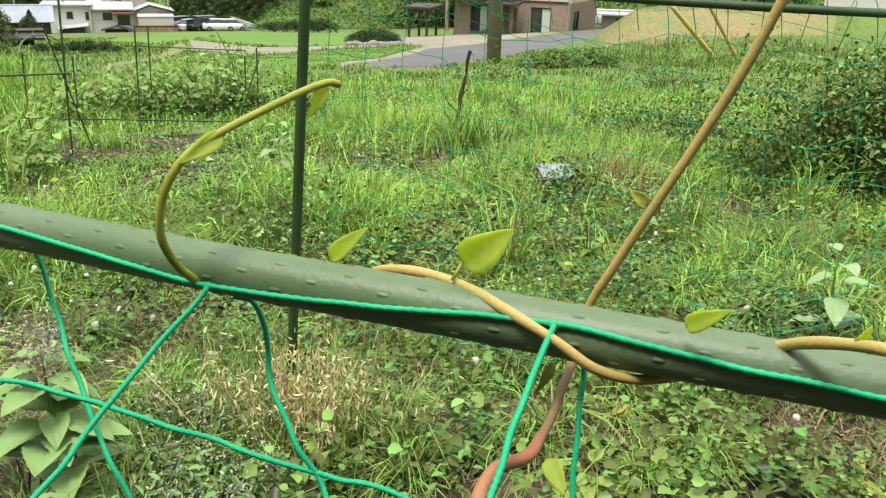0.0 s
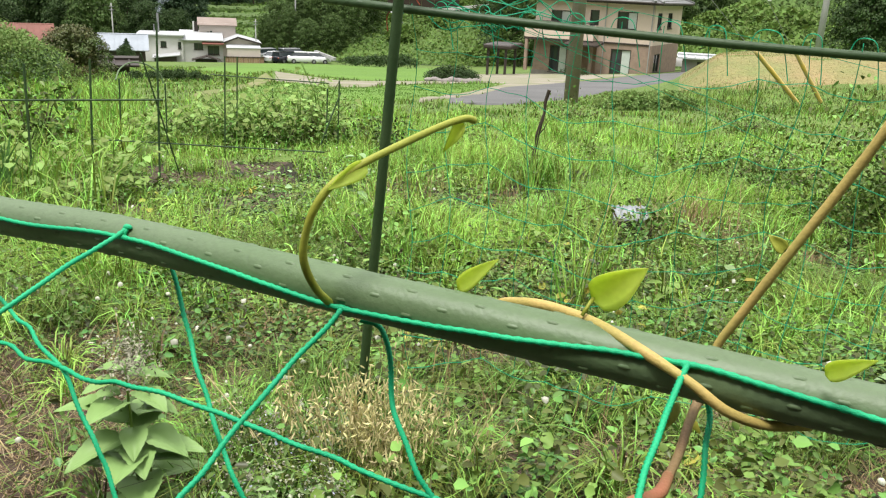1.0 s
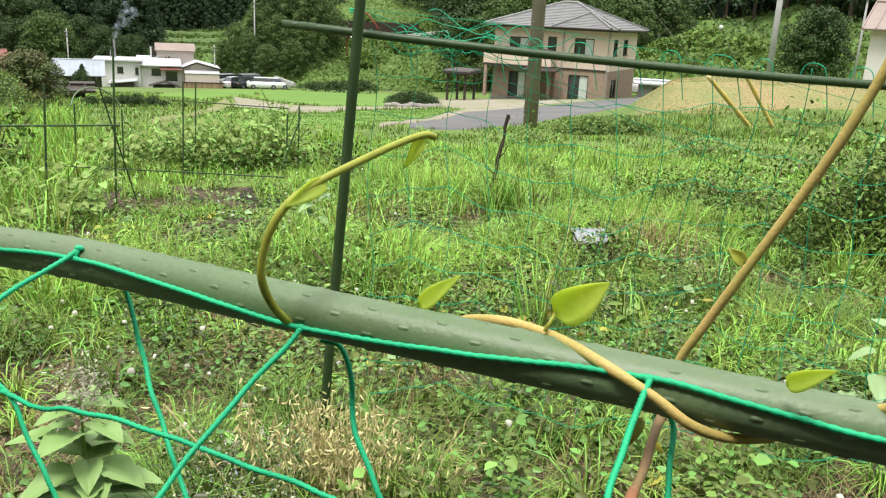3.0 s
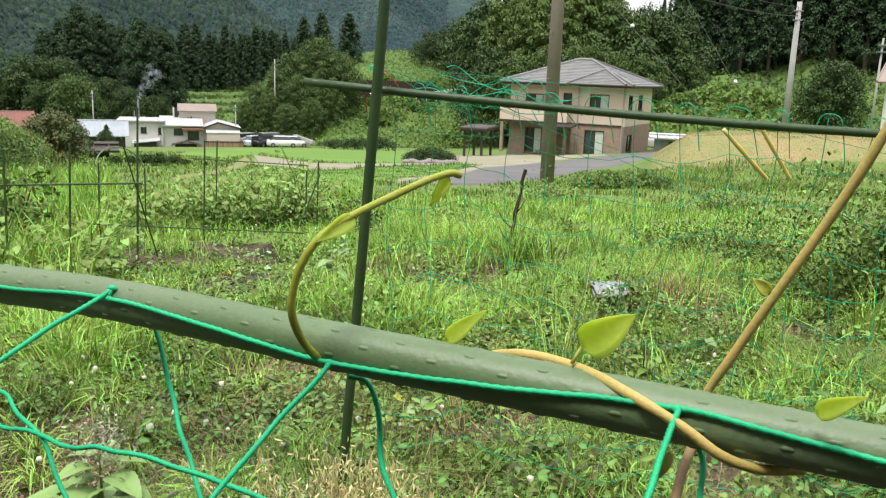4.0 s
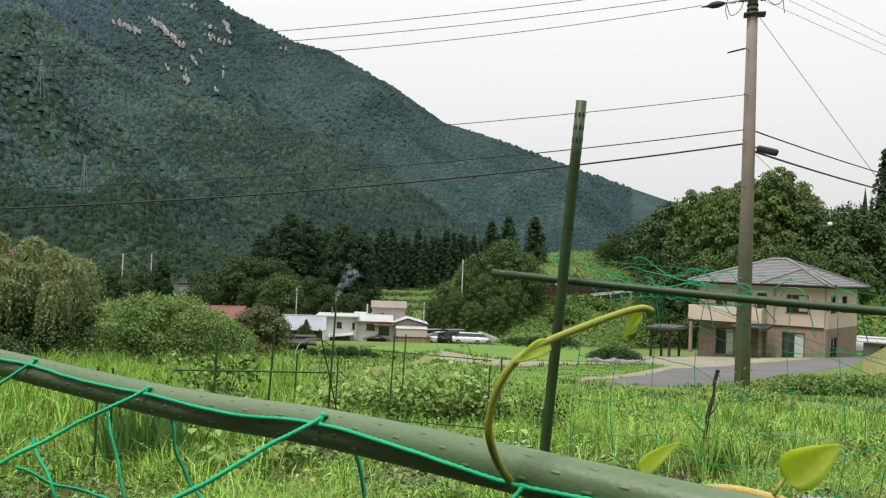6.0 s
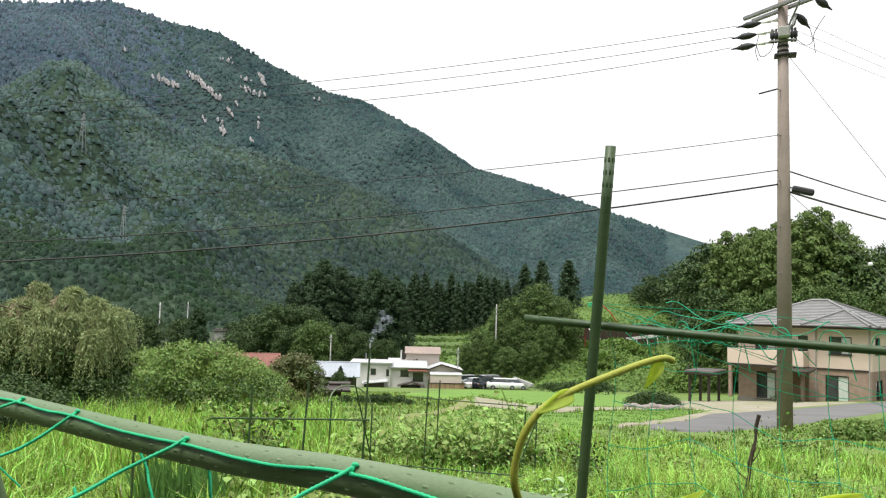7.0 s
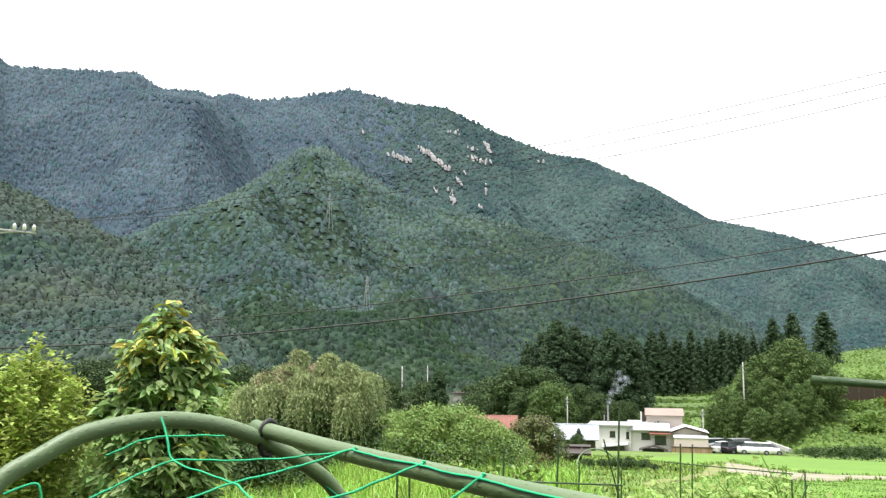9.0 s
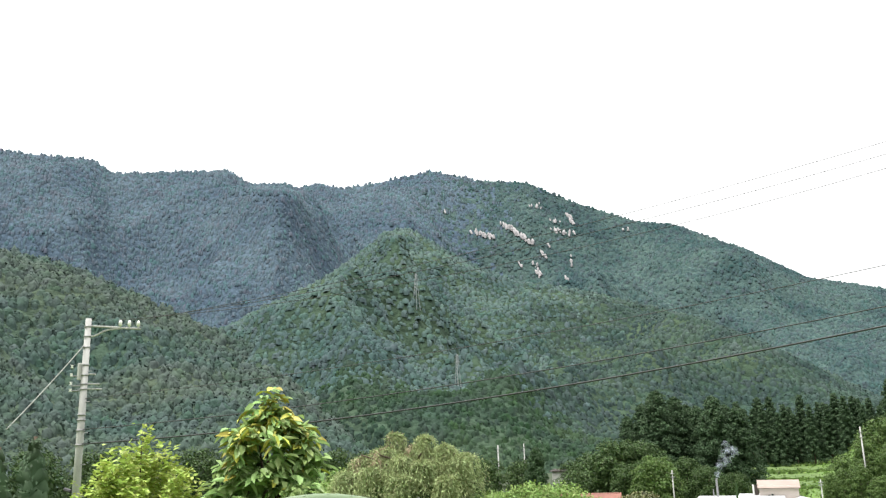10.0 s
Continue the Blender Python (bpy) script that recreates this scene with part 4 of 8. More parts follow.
leaf((-0.0240, 0.2669, 1.1597), (-0.0296, 0.2635, 1.1493), 0.0045, (0.4, -1, 0.1), label="pale folded young leaf")
leaf((0.0500, 0.2286, 1.0837), (0.0439, 0.2216, 1.0758), 0.0035, (0.1, -1, 0.1), mat="vine_young", label="withered hanging leaf")
leaf((0.0450, 0.1901, 1.0750), (0.0488, 0.1809, 1.0699), 0.0055, (0.1, -1, 0.2), label="olive hanging leaf")
leaf((0.1153, 0.1832, 1.1149), (0.1172, 0.1811, 1.1205), 0.003, (0.1, -1, 0.2))

# ---- the second trellis: post, cross bar and fine net ----
post_top, bar_x = Vector((-0.2947, 1.9123, 1.5770)), Vector((-0.3485, 2.0342, 1.1530))
post_low = Vector((-0.4175, 2.0248, 0.1326))
post_foot = post_low + (post_low - post_top).normalized() * 0.35
frame2 = thing("bean_trellis", (post_foot.x, post_foot.y, post_low.z), "leaning green garden post with a lashed cross bar", "trellis")
inv = frame2.matrix_basis.inverted()
local2 = lambda pts: [inv @ Vector(p) for p in pts]
post_path = [post_foot.lerp(post_top, k / 12) for k in range(13)]
part("post", studs(Geo().tube(local2(post_path), 0.0128, 16), local2(post_path), 0.0128, 8, 0.03, 0.003), M["pole"], frame2, "dark green studded post", True)
bar_l, bar_r = Vector((-0.5208, 2.0231, 1.1604)), Vector((0.6440, 1.9451, 1.1195))
bar_far = bar_l + (bar_r - bar_l) * 1.75
bar_path = [bar_l.lerp(bar_far, k / 12) + Vector((0, -0.02, -0.02 * math.sin(math.pi * k / 12))) for k in range(13)]
part("cross_bar", studs(Geo().tube(local2(bar_path), 0.0098, 14), local2(bar_path), 0.0098, 6, 0.03, 0.003), M["pole"], frame2, "slim green studded cross bar", True)
part("far_post", Geo().tube(local2([bar_far + Vector((-0.05, 0.02, 0.1)), Vector((bar_far.x - 0.05, bar_far.y, -0.3))]), 0.0128, 12), M["pole"], frame2, "", True)


def coil(c, d, u, r, turns, rise, n=12):
    w = d.cross(u)
    return [c + (u * math.cos(t) + w * math.sin(t)) * r * (1 + 0.12 * math.sin(5 * t)) + d * rise * t / (2 * math.pi) for t in (2 * math.pi * k / n for k in range(int(turns * n) + 1))]


axis = (post_top - post_foot).normalized()
part("twist_tie", Geo().tube(local2(coil(bar_x + Vector((0, -0.01, 0.04)), axis, Vector((1, 0, 0)), 0.0165, 3, 0.004)), 0.0015, 5), M["net"], frame2, "", True)
part("twist_tie", Geo().tube(local2(coil(bar_x + Vector((0, -0.01, -0.03)), (axis + Vector((0.7, 0, 0))).normalized(), Vector((0, -1, 0.3)).normalized(), 0.018, 1.6, 0.003)), 0.0017, 5), M["tie_white"], frame2, "white twist tie", True)
part("twist_tie", Geo().tube(local2(ease([bar_x + Vector(p) for p in ((-0.016, -0.03, -0.06), (-0.018, -0.032, -0.025), (-0.004, -0.036, -0.005), (0.012, -0.034, 0.022), (0.02, -0.03, 0.045), (0.04, -0.03, 0.03), (0.06, -0.03, 0.004))], 6)), 0.0016, 5), M["wire_red"], frame2, "red wire tie", True)

fine = thing("bean_net", (bar_x.x, bar_x.y, float(lie(bar_x.x, bar_x.y))), "fine green square-mesh net hanging from the cross bar", "net")
inv = fine.matrix_basis.inverted()
bar_d = (bar_far - bar_l).normalized()
netrng = random.Random(5)
cols, mesh_w = 22, 0.1


def net_at(i, j):
    """The crossing of column i and row j, with sag and sway."""
    c = bar_x + bar_d * (0.04 + i * mesh_w) + Vector((0, -0.02, 0))
    sag = 0.018 * math.sin(i * 0.9) + 0.012 * math.sin(i * 2.3 + j)
    return c + Vector((0.012 * math.sin(j * 1.3 + i * 0.7), 0.03 * math.sin(i * 0.5 + j * 0.6) + 0.012 * j, -0.012 - j * 0.098 + sag * min(j, 1.5)))


for i in range(cols):
    pts = [net_at(i, 0) + Vector((0, 0.0, 0.02))] + [net_at(i, j) for j in range(11)]
    part("net_strand", Geo().tube([inv @ p for p in ease(pts, 3)], 0.0011, 4), M["net_fine"], fine)
for j in range(1, 11):
    pts = []
    for i in range(cols):
        pts.append(net_at(i, j))
        if i < cols - 1:
            pts.append(net_at(i, j).lerp(net_at(i + 1, j), 0.5) + Vector((0, 0, -0.008 * netrng.random())))
    part("net_strand", Geo().tube([inv @ p for p in ease(pts, 2)], 0.0011, 4), M["net_fine"], fine)
knots = Geo()
for i in range(cols):
    for j in range(1, 11):
        q = inv @ net_at(i, j)
        knots.add([(x * 0.0026 + q.x, y * 0.0026 + q.y, z * 0.0026 + q.z) for x, y, z in KNOB[0]], KNOB[1].tolist())
tagged(part("knotting", knots, M["net_fine"], fine), kind="stuff")
# loose loops over the bar and a tangle near the post
for i in range(14):
    a = bar_x + bar_d * (0.1 + i * 0.105) + Vector((0, -0.03, 0))
    w = netrng.uniform(0.03, 0.06)
    pts = [a + Vector((-w * 0.3, 0.02, -0.03)), a + Vector((0, 0.012, 0.014)), a + Vector((w * 0.7, -0.012, 0.012)), a + Vector((w, -0.014, -0.03)), a + Vector((w * 1.3, -0.01, -0.09))]
    part("net_loop", Geo().tube([inv @ p for p in ease(pts, 5)], 0.0012, 5), M["net_fine"], fine)
for i in range(12):
    a = bar_x + Vector((0.02 + 0.028 * i, -0.03 + netrng.uniform(-0.02, 0.02), netrng.uniform(-0.02, 0.05) - 0.002 * i))
    pts = [a + Vector((-0.02 + 0.045 * k + netrng.uniform(-0.02, 0.02), netrng.uniform(-0.02, 0.02), netrng.uniform(-0.03, 0.025) - 0.004 * k)) for k in range(6)]
    part("net_loop", Geo().tube([inv @ p for p in ease(pts, 6)], 0.0012, 5), M["net_fine"], fine)
for k in range(4):
    a, b = bar_x + Vector((0.01, -0.02, 0.05)), net_at(5 + 3 * k, 1 + k % 3)
    part("net_strand", Geo().tube([inv @ p for p in ease([a, a.lerp(b, 0.4) + Vector((0, 0, 0.02 * k - 0.02)), b], 6)], 0.0009, 4), M["net_fine"], fine)


# ---- utility poles and cables ----
def band(geo, z, r, h=0.09):
    geo.tube([(0, 0, z), (0, 0, z + h)], r, 14)


def utility_pole():
    base = spot(2.45, 21.0)
    h = 9.05 - base.z
    ob = thing("utility_pole", base, "weathered concrete utility pole with steel cross arms", "pole", "utility poles")
    part("shaft", Geo().tube([(0, 0, -0.4), (0, 0, h * 0.5), (0, 0, h)], [0.185, 0.15, 0.112], 20), M["pole_concrete"], ob, "", True)
    for z in (4.6, 4.85, 6.1, 6.3, 7.0, 7.7, 8.9, 9.15):
        b = Geo()
        band(b, z, 0.155 - 0.005 * z + 0.012, 0.07)
        part("clamp_band", b, M["steel"], ob, "", True)
    for k in range(11):
        a = 1.2 if k % 2 else 4.2
        z = 2.6 + 0.55 * k
        part("step_bolt", Geo().tube([(0.1 * math.cos(a), 0.1 * math.sin(a), z), (0.3 * math.cos(a), 0.3 * math.sin(a), z)], 0.012, 6), M["steel"], ob)
    d = Vector((0.735, -0.68, 0))
    q = Vector((0.68, 0.735, 0))
    for s in (-1, 1):
        c = Vector((0, 0, h - 0.3)) + q * 0.15 * s
        part("cross_arm", Geo().box((0, 0, 0), (1.95, 0.09, 0.09), m=Matrix.Translation(c - d * 0.1) @ pose(0, 0, 0, 0, 0, -42.8), chamfer=0.012), M["steel"], ob)
    part("arm_brace", Geo().tube([Vector((0, 0, h - 1.1)), Vector((0, 0, h - 0.3)) + d * 0.5], 0.025, 6), M["steel"], ob)
    spindle = [(0.0, 0.012), (0.08, 0.05), (0.2, 0.085), (0.34, 0.08), (0.46, 0.03), (0.6, 0.012)]
    for z, x0, tilt in ((h - 0.62, -0.48, -0.06), (h - 0.9, -0.58, -0.06), (h - 1.16, -0.6, -0.08)):
        a = Vector((x0, 0.1, z))
        w = Vector((-1, 0.12, tilt)).normalized()
        part("cable_sleeve", Geo().tube([a + w * s for s, r in spindle], [r for s, r in spindle], 10), M["dark_metal"], ob, "black insulating sleeve", True)
        part("strain_insulator", Geo().tube([a, a - w * 0.2, a - w * 0.22, a - w * 0.36, a - w * 0.38, Vector((-0.1, 0, z + 0.08))], [0.02, 0.05, 0.02, 0.05, 0.02, 0.02], 8), M["white_glaze"], ob, "", True)
    for a, w in ((Vector((0.66, -0.6, h - 0.36)), Vector((0.75, 0.2, -0.62))), (Vector((0.3, 0.05, h - 0.48)), Vector((0.6, 0.1, -0.75)))):
        w = w.normalized()
        part("cable_sleeve", Geo().tube([a + w * s * 0.85 for s, r in spindle], [r * 1.1 for s, r in spindle], 10), M["dark_metal"], ob, "black insulating sleeve", True)
    part("switch_box", Geo().box((0.02, -0.18, h - 1.0), (0.27, 0.22, 0.26), chamfer=0.03), M["concrete_pale"], ob, "pale grey pole-mounted box")
    for x in (-0.24, -0.16, 0.2, 0.27):
        part("fuse_holder", Geo().tube([(x, -0.1, h - 1.22), (x, -0.1, h - 1.12), (x, -0.1, h - 1.1), (x, -0.1, h - 0.98), (x, -0.1, h - 0.96), (x, -0.1, h - 0.88)], [0.03, 0.03, 0.055, 0.055, 0.03, 0.03], 8), M["dark_metal"], ob, "", True)
    part("box_hanger", Geo().box((0.0, -0.12, h - 1.18), (0.62, 0.05, 0.05), chamfer=0.01), M["steel"], ob)
    for pts in ([(-0.6, 0.05, h - 1.2), (-0.5, 0, h - 1.5), (-0.3, -0.05, h - 1.42), (-0.2, -0.1, h - 1.2)], [(-0.55, 0.05, h - 0.95), (-0.62, 0, h - 1.35), (-0.56, 0, h - 1.6)], [(0.62, 0.1, h - 0.9), (0.66, 0.05, h - 1.2), (0.5, 0, h - 1.3), (0.27, -0.1, h - 1.15)], [(0.9, -0.4, h - 0.75), (0.75, -0.2, h - 0.95), (0.68, 0, h - 1.1), (0.72, 0.05, h - 1.5)]):
        part("jumper_wire", Geo().tube(ease([Vector(q) for q in pts], 6), 0.009, 5), M["cable"], ob, "", True)
    for z in (h - 1.32, h - 1.44):
        part("clamp_band", Geo().tube([(0, 0, z), (0, 0, z + 0.05)], 0.135, 14), M["dark_metal"], ob, "", True)
    part("bracket", Geo().box((0.05, 0, h - 1.52), (0.5, 0.34, 0.05), chamfer=0.01), M["dark_metal"], ob)
    part("bracket", Geo().tube([(0.05, 0, h - 0.95), (0.24, 0.03, h - 0.75), (0.3, 0.05, h - 0.5)], 0.045, 8), M["steel"], ob, "", True)
    part("side_arm", Geo().tube([(0, 0, h - 2.3), (-0.55, 0.0, h - 2.42)], 0.02, 6), M["dark_metal"], ob)
    part("street_light", Geo().box((0, 0, 0), (0.5, 0.2, 0.15), m=pose(0.42, -0.05, 5.66, 0, 14, 0), chamfer=0.04), M["dark_metal"], ob, "dark street light housing")
    part("light_arm", Geo().tube([(0.08, 0, 5.78), (0.25, -0.03, 5.72)], 0.02, 6), M["steel"], ob)
    return base, h


EP, EP_H = utility_pole()
near_pole = lambda z: Vector((EP.x, EP.y, z))


def left_pole():
    base = spot(-66.5, 27.0)
    h = 5.3 - base.z
    ob = thing("utility_pole", base, "pale concrete utility pole with one side arm", "pole", "utility poles")
    part("shaft", Geo().tube([(0, 0, -0.4), (0, 0, h)], [0.125, 0.086], 18), M["concrete_pale"], ob, "", True)
    d = Vector((0.41, 0.91, 0))
    top = Vector((0, 0, h - 0.22))
    part("side_arm", Geo().tube([top, top + d * 1.5 + Vector((0, 0, -0.05))], 0.036, 6), M["concrete_pale"], ob, "pale steel side arm")
    part("arm_brace", Geo().tube(ease([top + Vector((0, 0, -0.3)), top + d * 0.2 + Vector((0, 0, -0.3)), top + d * 0.5 + Vector((0, 0, -0.13)), top + d * 0.95 + Vector((0, 0, -0.04))], 5), 0.03, 6), M["concrete_pale"], ob)
    for k in (0.91, 1.17, 1.43):
        c = top + d * k + Vector((0, 0, -0.03))
        part("pin_insulator", Geo().tube([c + Vector((0, 0, z)) for z in (0.0, 0.06, 0.08, 0.15, 0.17, 0.24)], [0.02, 0.03, 0.06, 0.05, 0.055, 0.02], 10), M["white_glaze"], ob, "white porcelain insulator", True)
    for z in (0.22, 0.52, 0.85, 1.38, 1.68, 1.95, 2.1, 2.85, 3.0, 3.3, 3.72):
        part("clamp_band", Geo().tube([(0, 0, h - z - 0.05), (0, 0, h - z)], 0.104 + 0.006 * z, 14), M["steel"], ob, "", True)
    for z, out in ((1.68, 0.3), (1.97, 0.42), (2.12, 0.5)):
        c = d * out + Vector((0, 0, h - z))
        part("side_bracket", Geo().tube([(0, 0, c.z), c, c + Vector((0, 0, 0.16 if out > 0.5 else 0.02))], 0.026, 6), M["concrete_pale"], ob)
        part("rear_bracket", Geo().tube([(0, 0, h - z - 0.04), d * -0.36 + Vector((0, 0, h - z - 0.06))], 0.02, 6), M["steel"], ob)
    part("cable_box", Geo().box((-0.05, -0.14, h - 1.6), (0.12, 0.1, 0.5), chamfer=0.02), M["concrete_pale"], ob)
    for z in (1.5, 1.75, 2.0, 2.2):
        part("spool_insulator", Geo().tube([Vector((0, 0, h - z)) - d * 0.36 + Vector((0, 0, q)) for q in (0.0, 0.03, 0.06, 0.09)], [0.05, 0.03, 0.03, 0.05], 8), M["white_glaze"], ob, "", True)
    for k in range(12):
        part("step_bolt", Geo().tube([(0, 0, 1.2 + k * 0.45), (0.26 * (-1) ** k, 0.1, 1.2 + k * 0.45)], 0.011, 5), M["steel"], ob)
    part("splice_sleeve", Geo().tube([(-0.05, -0.12, 1.95 + 0.3), (-0.3, -0.2, 2.0 + 0.3)], 0.06, 8), M["dark_metal"], ob)
    return base, h


LP, LP_H = left_pole()


def small_pole(az, d, top_el, r=0.11, label="slim pale concrete utility pole beyond the field"):
    base = spot(az, d)
    h = 1.2 + d * math.tan(radians(top_el)) - base.z
    ob = thing("utility_pole", base, label, "pole", "utility poles")
    part("shaft", Geo().tube([(0, 0, -0.4), (0, 0, h)], [r * 1.25, r * 0.85], 12), M["concrete_pale"], ob, "", True)
    for k in (0.06, 0.12):
        part("bracket", Geo().box((0.0, 0, h * (1 - k)), (0.5, 0.3, 0.07), chamfer=0.01), M["steel"], ob)
    return base, h


R2, R2_H = small_pole(17.5, 55, 5.1, 0.17)
for a, dd, e, rr in ((-27.82, 116, -1.88, 0.08), (-16.4, 130, 0.5, 0.1), (-19.0, 112, -2.58, 0.07), (-39.13, 160, 0.05, 0.13), (-37.37, 165, 0.11, 0.1), (22.4, 60, 3.0, 0.07)):
    small_pole(a, dd, e, rr)


def cable(a, b, sag, r, name="overhead_cable", label="black overhead cable slung between poles", mat="cable"):
    pts = [Vector(a).lerp(Vector(b), k / 28) - Vector((0, 0, sag * 4 * (k / 28) * (1 - k / 28))) for k in range(29)]
    c = pts[0].copy()
    return tagged(part(name, Geo().tube([p - c for p in pts], r, 5), M[mat], None, "", True, Matrix.Translation(c)), label, "cable", "overhead cables")


lp = lambda z: Vector((LP.x, LP.y, z))
cable(near_pole(4.41), lp(1.58), 0.56, 0.021)
cable(near_pole(4.75), lp(2.0), 0.5, 0.013, label="thin overhead wire slung between poles")
cable(near_pole(5.6), lp(2.9), 0.5, 0.009, label="thin overhead wire slung between poles")
cable(lp(4.6), Vector((-24.5, 8.6, 2.0)), 0.05, 0.016, label="grey stay wire running down from a pole", mat="concrete_pale")
r2 = lambda z: Vector((R2.x, R2.y, R2.z + z))
cable(near_pole(4.75), r2(R2_H - 0.3), 0.35, 0.018)
cable(near_pole(4.25), r2(R2_H - 0.8), 0.4, 0.025)
for k in range(3):
    cable(near_pole(8.6 - 0.3 * k), Vector((46 + 3 * k, 86, 12.0 - 1.5 * k)), 1.6, 0.005, label="thin high wire running off to the wood")
# three high-voltage lines from the near pole's strain insulators to the pins of the left pole
for k in range(3):
    cable(near_pole(8.42 - 0.27 * k) + Vector((-1.06 - 0.06 * k, 0.15, 0)), lp(5.3) + Vector((0.41, 0.91, 0)) * (1.43 - 0.26 * k), (0.46, 0.6, 0.8)[k], 0.0085, label="high-voltage line slung between poles")


def guy(az, d, attach, k, ball=None):
    base = spot(az, d)
    ob = thing("guy_wire", base, "pole stay wire with a yellow plastic cover", "guy wire", "guy wires")
    w = near_pole(attach) - base
    part("wire", Geo().tube([(0, 0, -0.1), w], 0.007, 5), M["steel"], ob)
    rings = [w * (k * i / 12) for i in range(13)]
    part("cover", Geo().tube(rings, [0.064 if i % 4 == 0 else 0.056 for i in range(13)], 10), M["yellow"], ob, "yellow ribbed plastic cover", True)
    if ball:
        c = w * ball
        part("ball_insulator", Geo().add([Vector(v) * 0.06 + c for v in BLOB[0]], BLOB[1].tolist()), M["white_glaze"], ob, "white ball insulator", True)


guy(17.19, 25, 4.3, 0.262, 0.70)
guy(18.28, 26, 7.7, 0.171, 0.3)


# ---- buildings ----
def wall(u0, u1, z0, z1, holes, t=0.16):
    """A wall along x with openings (u0, u1, z0, z1) cut through it; its outer face is y = 0."""
    us = sorted({u0, u1, *[h[0] for h in holes], *[h[1] for h in holes]})
    zs = sorted({z0, z1, *[h[2] for h in holes], *[h[3] for h in holes]})
    solid = lambda i, j: 0 <= i < len(us) - 1 and 0 <= j < len(zs) - 1 and not any(h[0] <= us[i] and us[i + 1] <= h[1] and h[2] <= zs[j] and zs[j + 1] <= h[3] for h in holes)
    n = len(zs)
    at = lambda i, j, k: (i * n + j) * 2 + k
    faces = []
    for i in range(len(us) - 1):
        for j in range(n - 1):
            if not solid(i, j):
                continue
            q = [(i, j), (i + 1, j), (i + 1, j + 1), (i, j + 1)]
            faces.append(tuple(at(*p, 0) for p in q))
            faces.append(tuple(at(*p, 1) for p in reversed(q)))
            for (di, dj), a, b in (((0, -1), 0, 1), ((1, 0), 1, 2), ((0, 1), 2, 3), ((-1, 0), 3, 0)):
                if not solid(i + di, j + dj):
                    faces.append((at(*q[b], 0), at(*q[a], 0), at(*q[a], 1), at(*q[b], 1)))
    return Geo().add([(u, k * t, z) for u in us for z in zs for k in (0, 1)], faces)


def window(parent, m, u0, u1, z0, z1, curtain=False, sashes=2):
    """A recessed sash window: frame, sill, panes."""
    w = new("window")
    w.parent, w.matrix_basis = parent, m @ Matrix.Translation((u0, 0, z0))
    W, H = u1 - u0, z1 - z0
    geo = Geo()
    f = 0.07
    for c, s in (((W / 2, 0.05, f / 2), (W, 0.1, f)), ((W / 2, 0.05, H - f / 2), (W, 0.1, f)), ((f / 2, 0.05, H / 2), (f, 0.1, H - 2 * f)), ((W - f / 2, 0.05, H / 2), (f, 0.1, H - 2 * f))):
        geo.box(c, s)
    for k in range(1, sashes):
        geo.box((W * k / sashes, 0.05, H / 2), (f, 0.09, H - 2 * f))
    part("frame", geo, M["trim_dark"], w)
    part("sill", Geo().box((W / 2, -0.04, -0.03), (W + 0.1, 0.14, 0.06)), M["trim_dark"], w)
    for k in range(sashes):
        part("pane", Geo().box((W * (k + 0.5) / sashes, 0.075, H / 2), (W / sashes - f, 0.012, H - 2 * f)), M["glass"], w)
        if curtain and k >= sashes - curtain:
            part("curtain", Geo().sheet([[(W * (k + 0.08 + 0.84 * i / 14) / sashes, 0.062 + 0.004 * math.sin(i * 1.9), z) for i in range(15)] for z in (H - f, f)]), M["curtain"], w, "pale drawn curtain")


def hip_roof(parent, u0, u1, v0, v1, z, rise, mat, courses=16, over=0.7, name="roof"):
    """A hipped roof in stepped courses of tiles, one mesh a slope, with ridge caps."""
    a, b, c, d = u0 - over, u1 + over, v0 - over, v1 + over
    half = (d - c) / 2
    ra, rb = (a + half, b - half) if b - a > d - c else ((a + b) / 2 - 0.01, (a + b) / 2 + 0.01)
    if b - a <= d - c:
        half = (b - a) / 2
    vm0, vm1 = (c + half, d - half)
    corners = [(a, c), (b, c), (b, d), (a, d)]
    ridge = [(ra, vm0), (rb, vm0), (rb, vm1), (ra, vm1)]
    roof = new(name)
    roof.parent = parent
    step = 0.05
    for k in range(4):
        p, q, r, s = corners[k], corners[(k + 1) % 4], ridge[(k + 1) % 4], ridge[k]
        rows = []
        mixed = lambda x, y, t: (x[0] + (y[0] - x[0]) * t, x[1] + (y[1] - x[1]) * t)
        for i in range(courses):
            t0, t1 = i / courses, (i + 1) / courses
            for tt, zz in ((t0, z + rise * t0 - 0.01), (t0, z + rise * t0 + step), (t1, z + rise * t1 + 0.004)):
                rows.append([(*mixed(p, s, tt), zz), (*mixed(q, r, tt), zz)])
        geo = Geo().sheet(rows)
        part("roof_slope", geo, mat, roof)
        part("hip_cap", Geo().tube([(*p, z + 0.06), (*s, z + rise + 0.06)], 0.1, 6), mat, roof)
    part("ridge_cap", Geo().tube([(ra, vm0, z + rise + 0.06), (rb, vm1, z + rise + 0.06)], 0.12, 6), mat, roof)
    part("eave_board", Geo().box(((a + b) / 2, (c + d) / 2, z - 0.09), (b - a - 0.1, d - c - 0.1, 0.14)), M["trim_dark"], roof)
    gut = [(a, c, z - 0.03), (b, c, z - 0.03), (b, d, z - 0.03), (a, d, z - 0.03), (a, c, z - 0.03)]
    for p, q in zip(gut, gut[1:]):
        part("gutter", Geo().tube([p, q], 0.06, 6), M["trim_dark"], roof)
    return roof


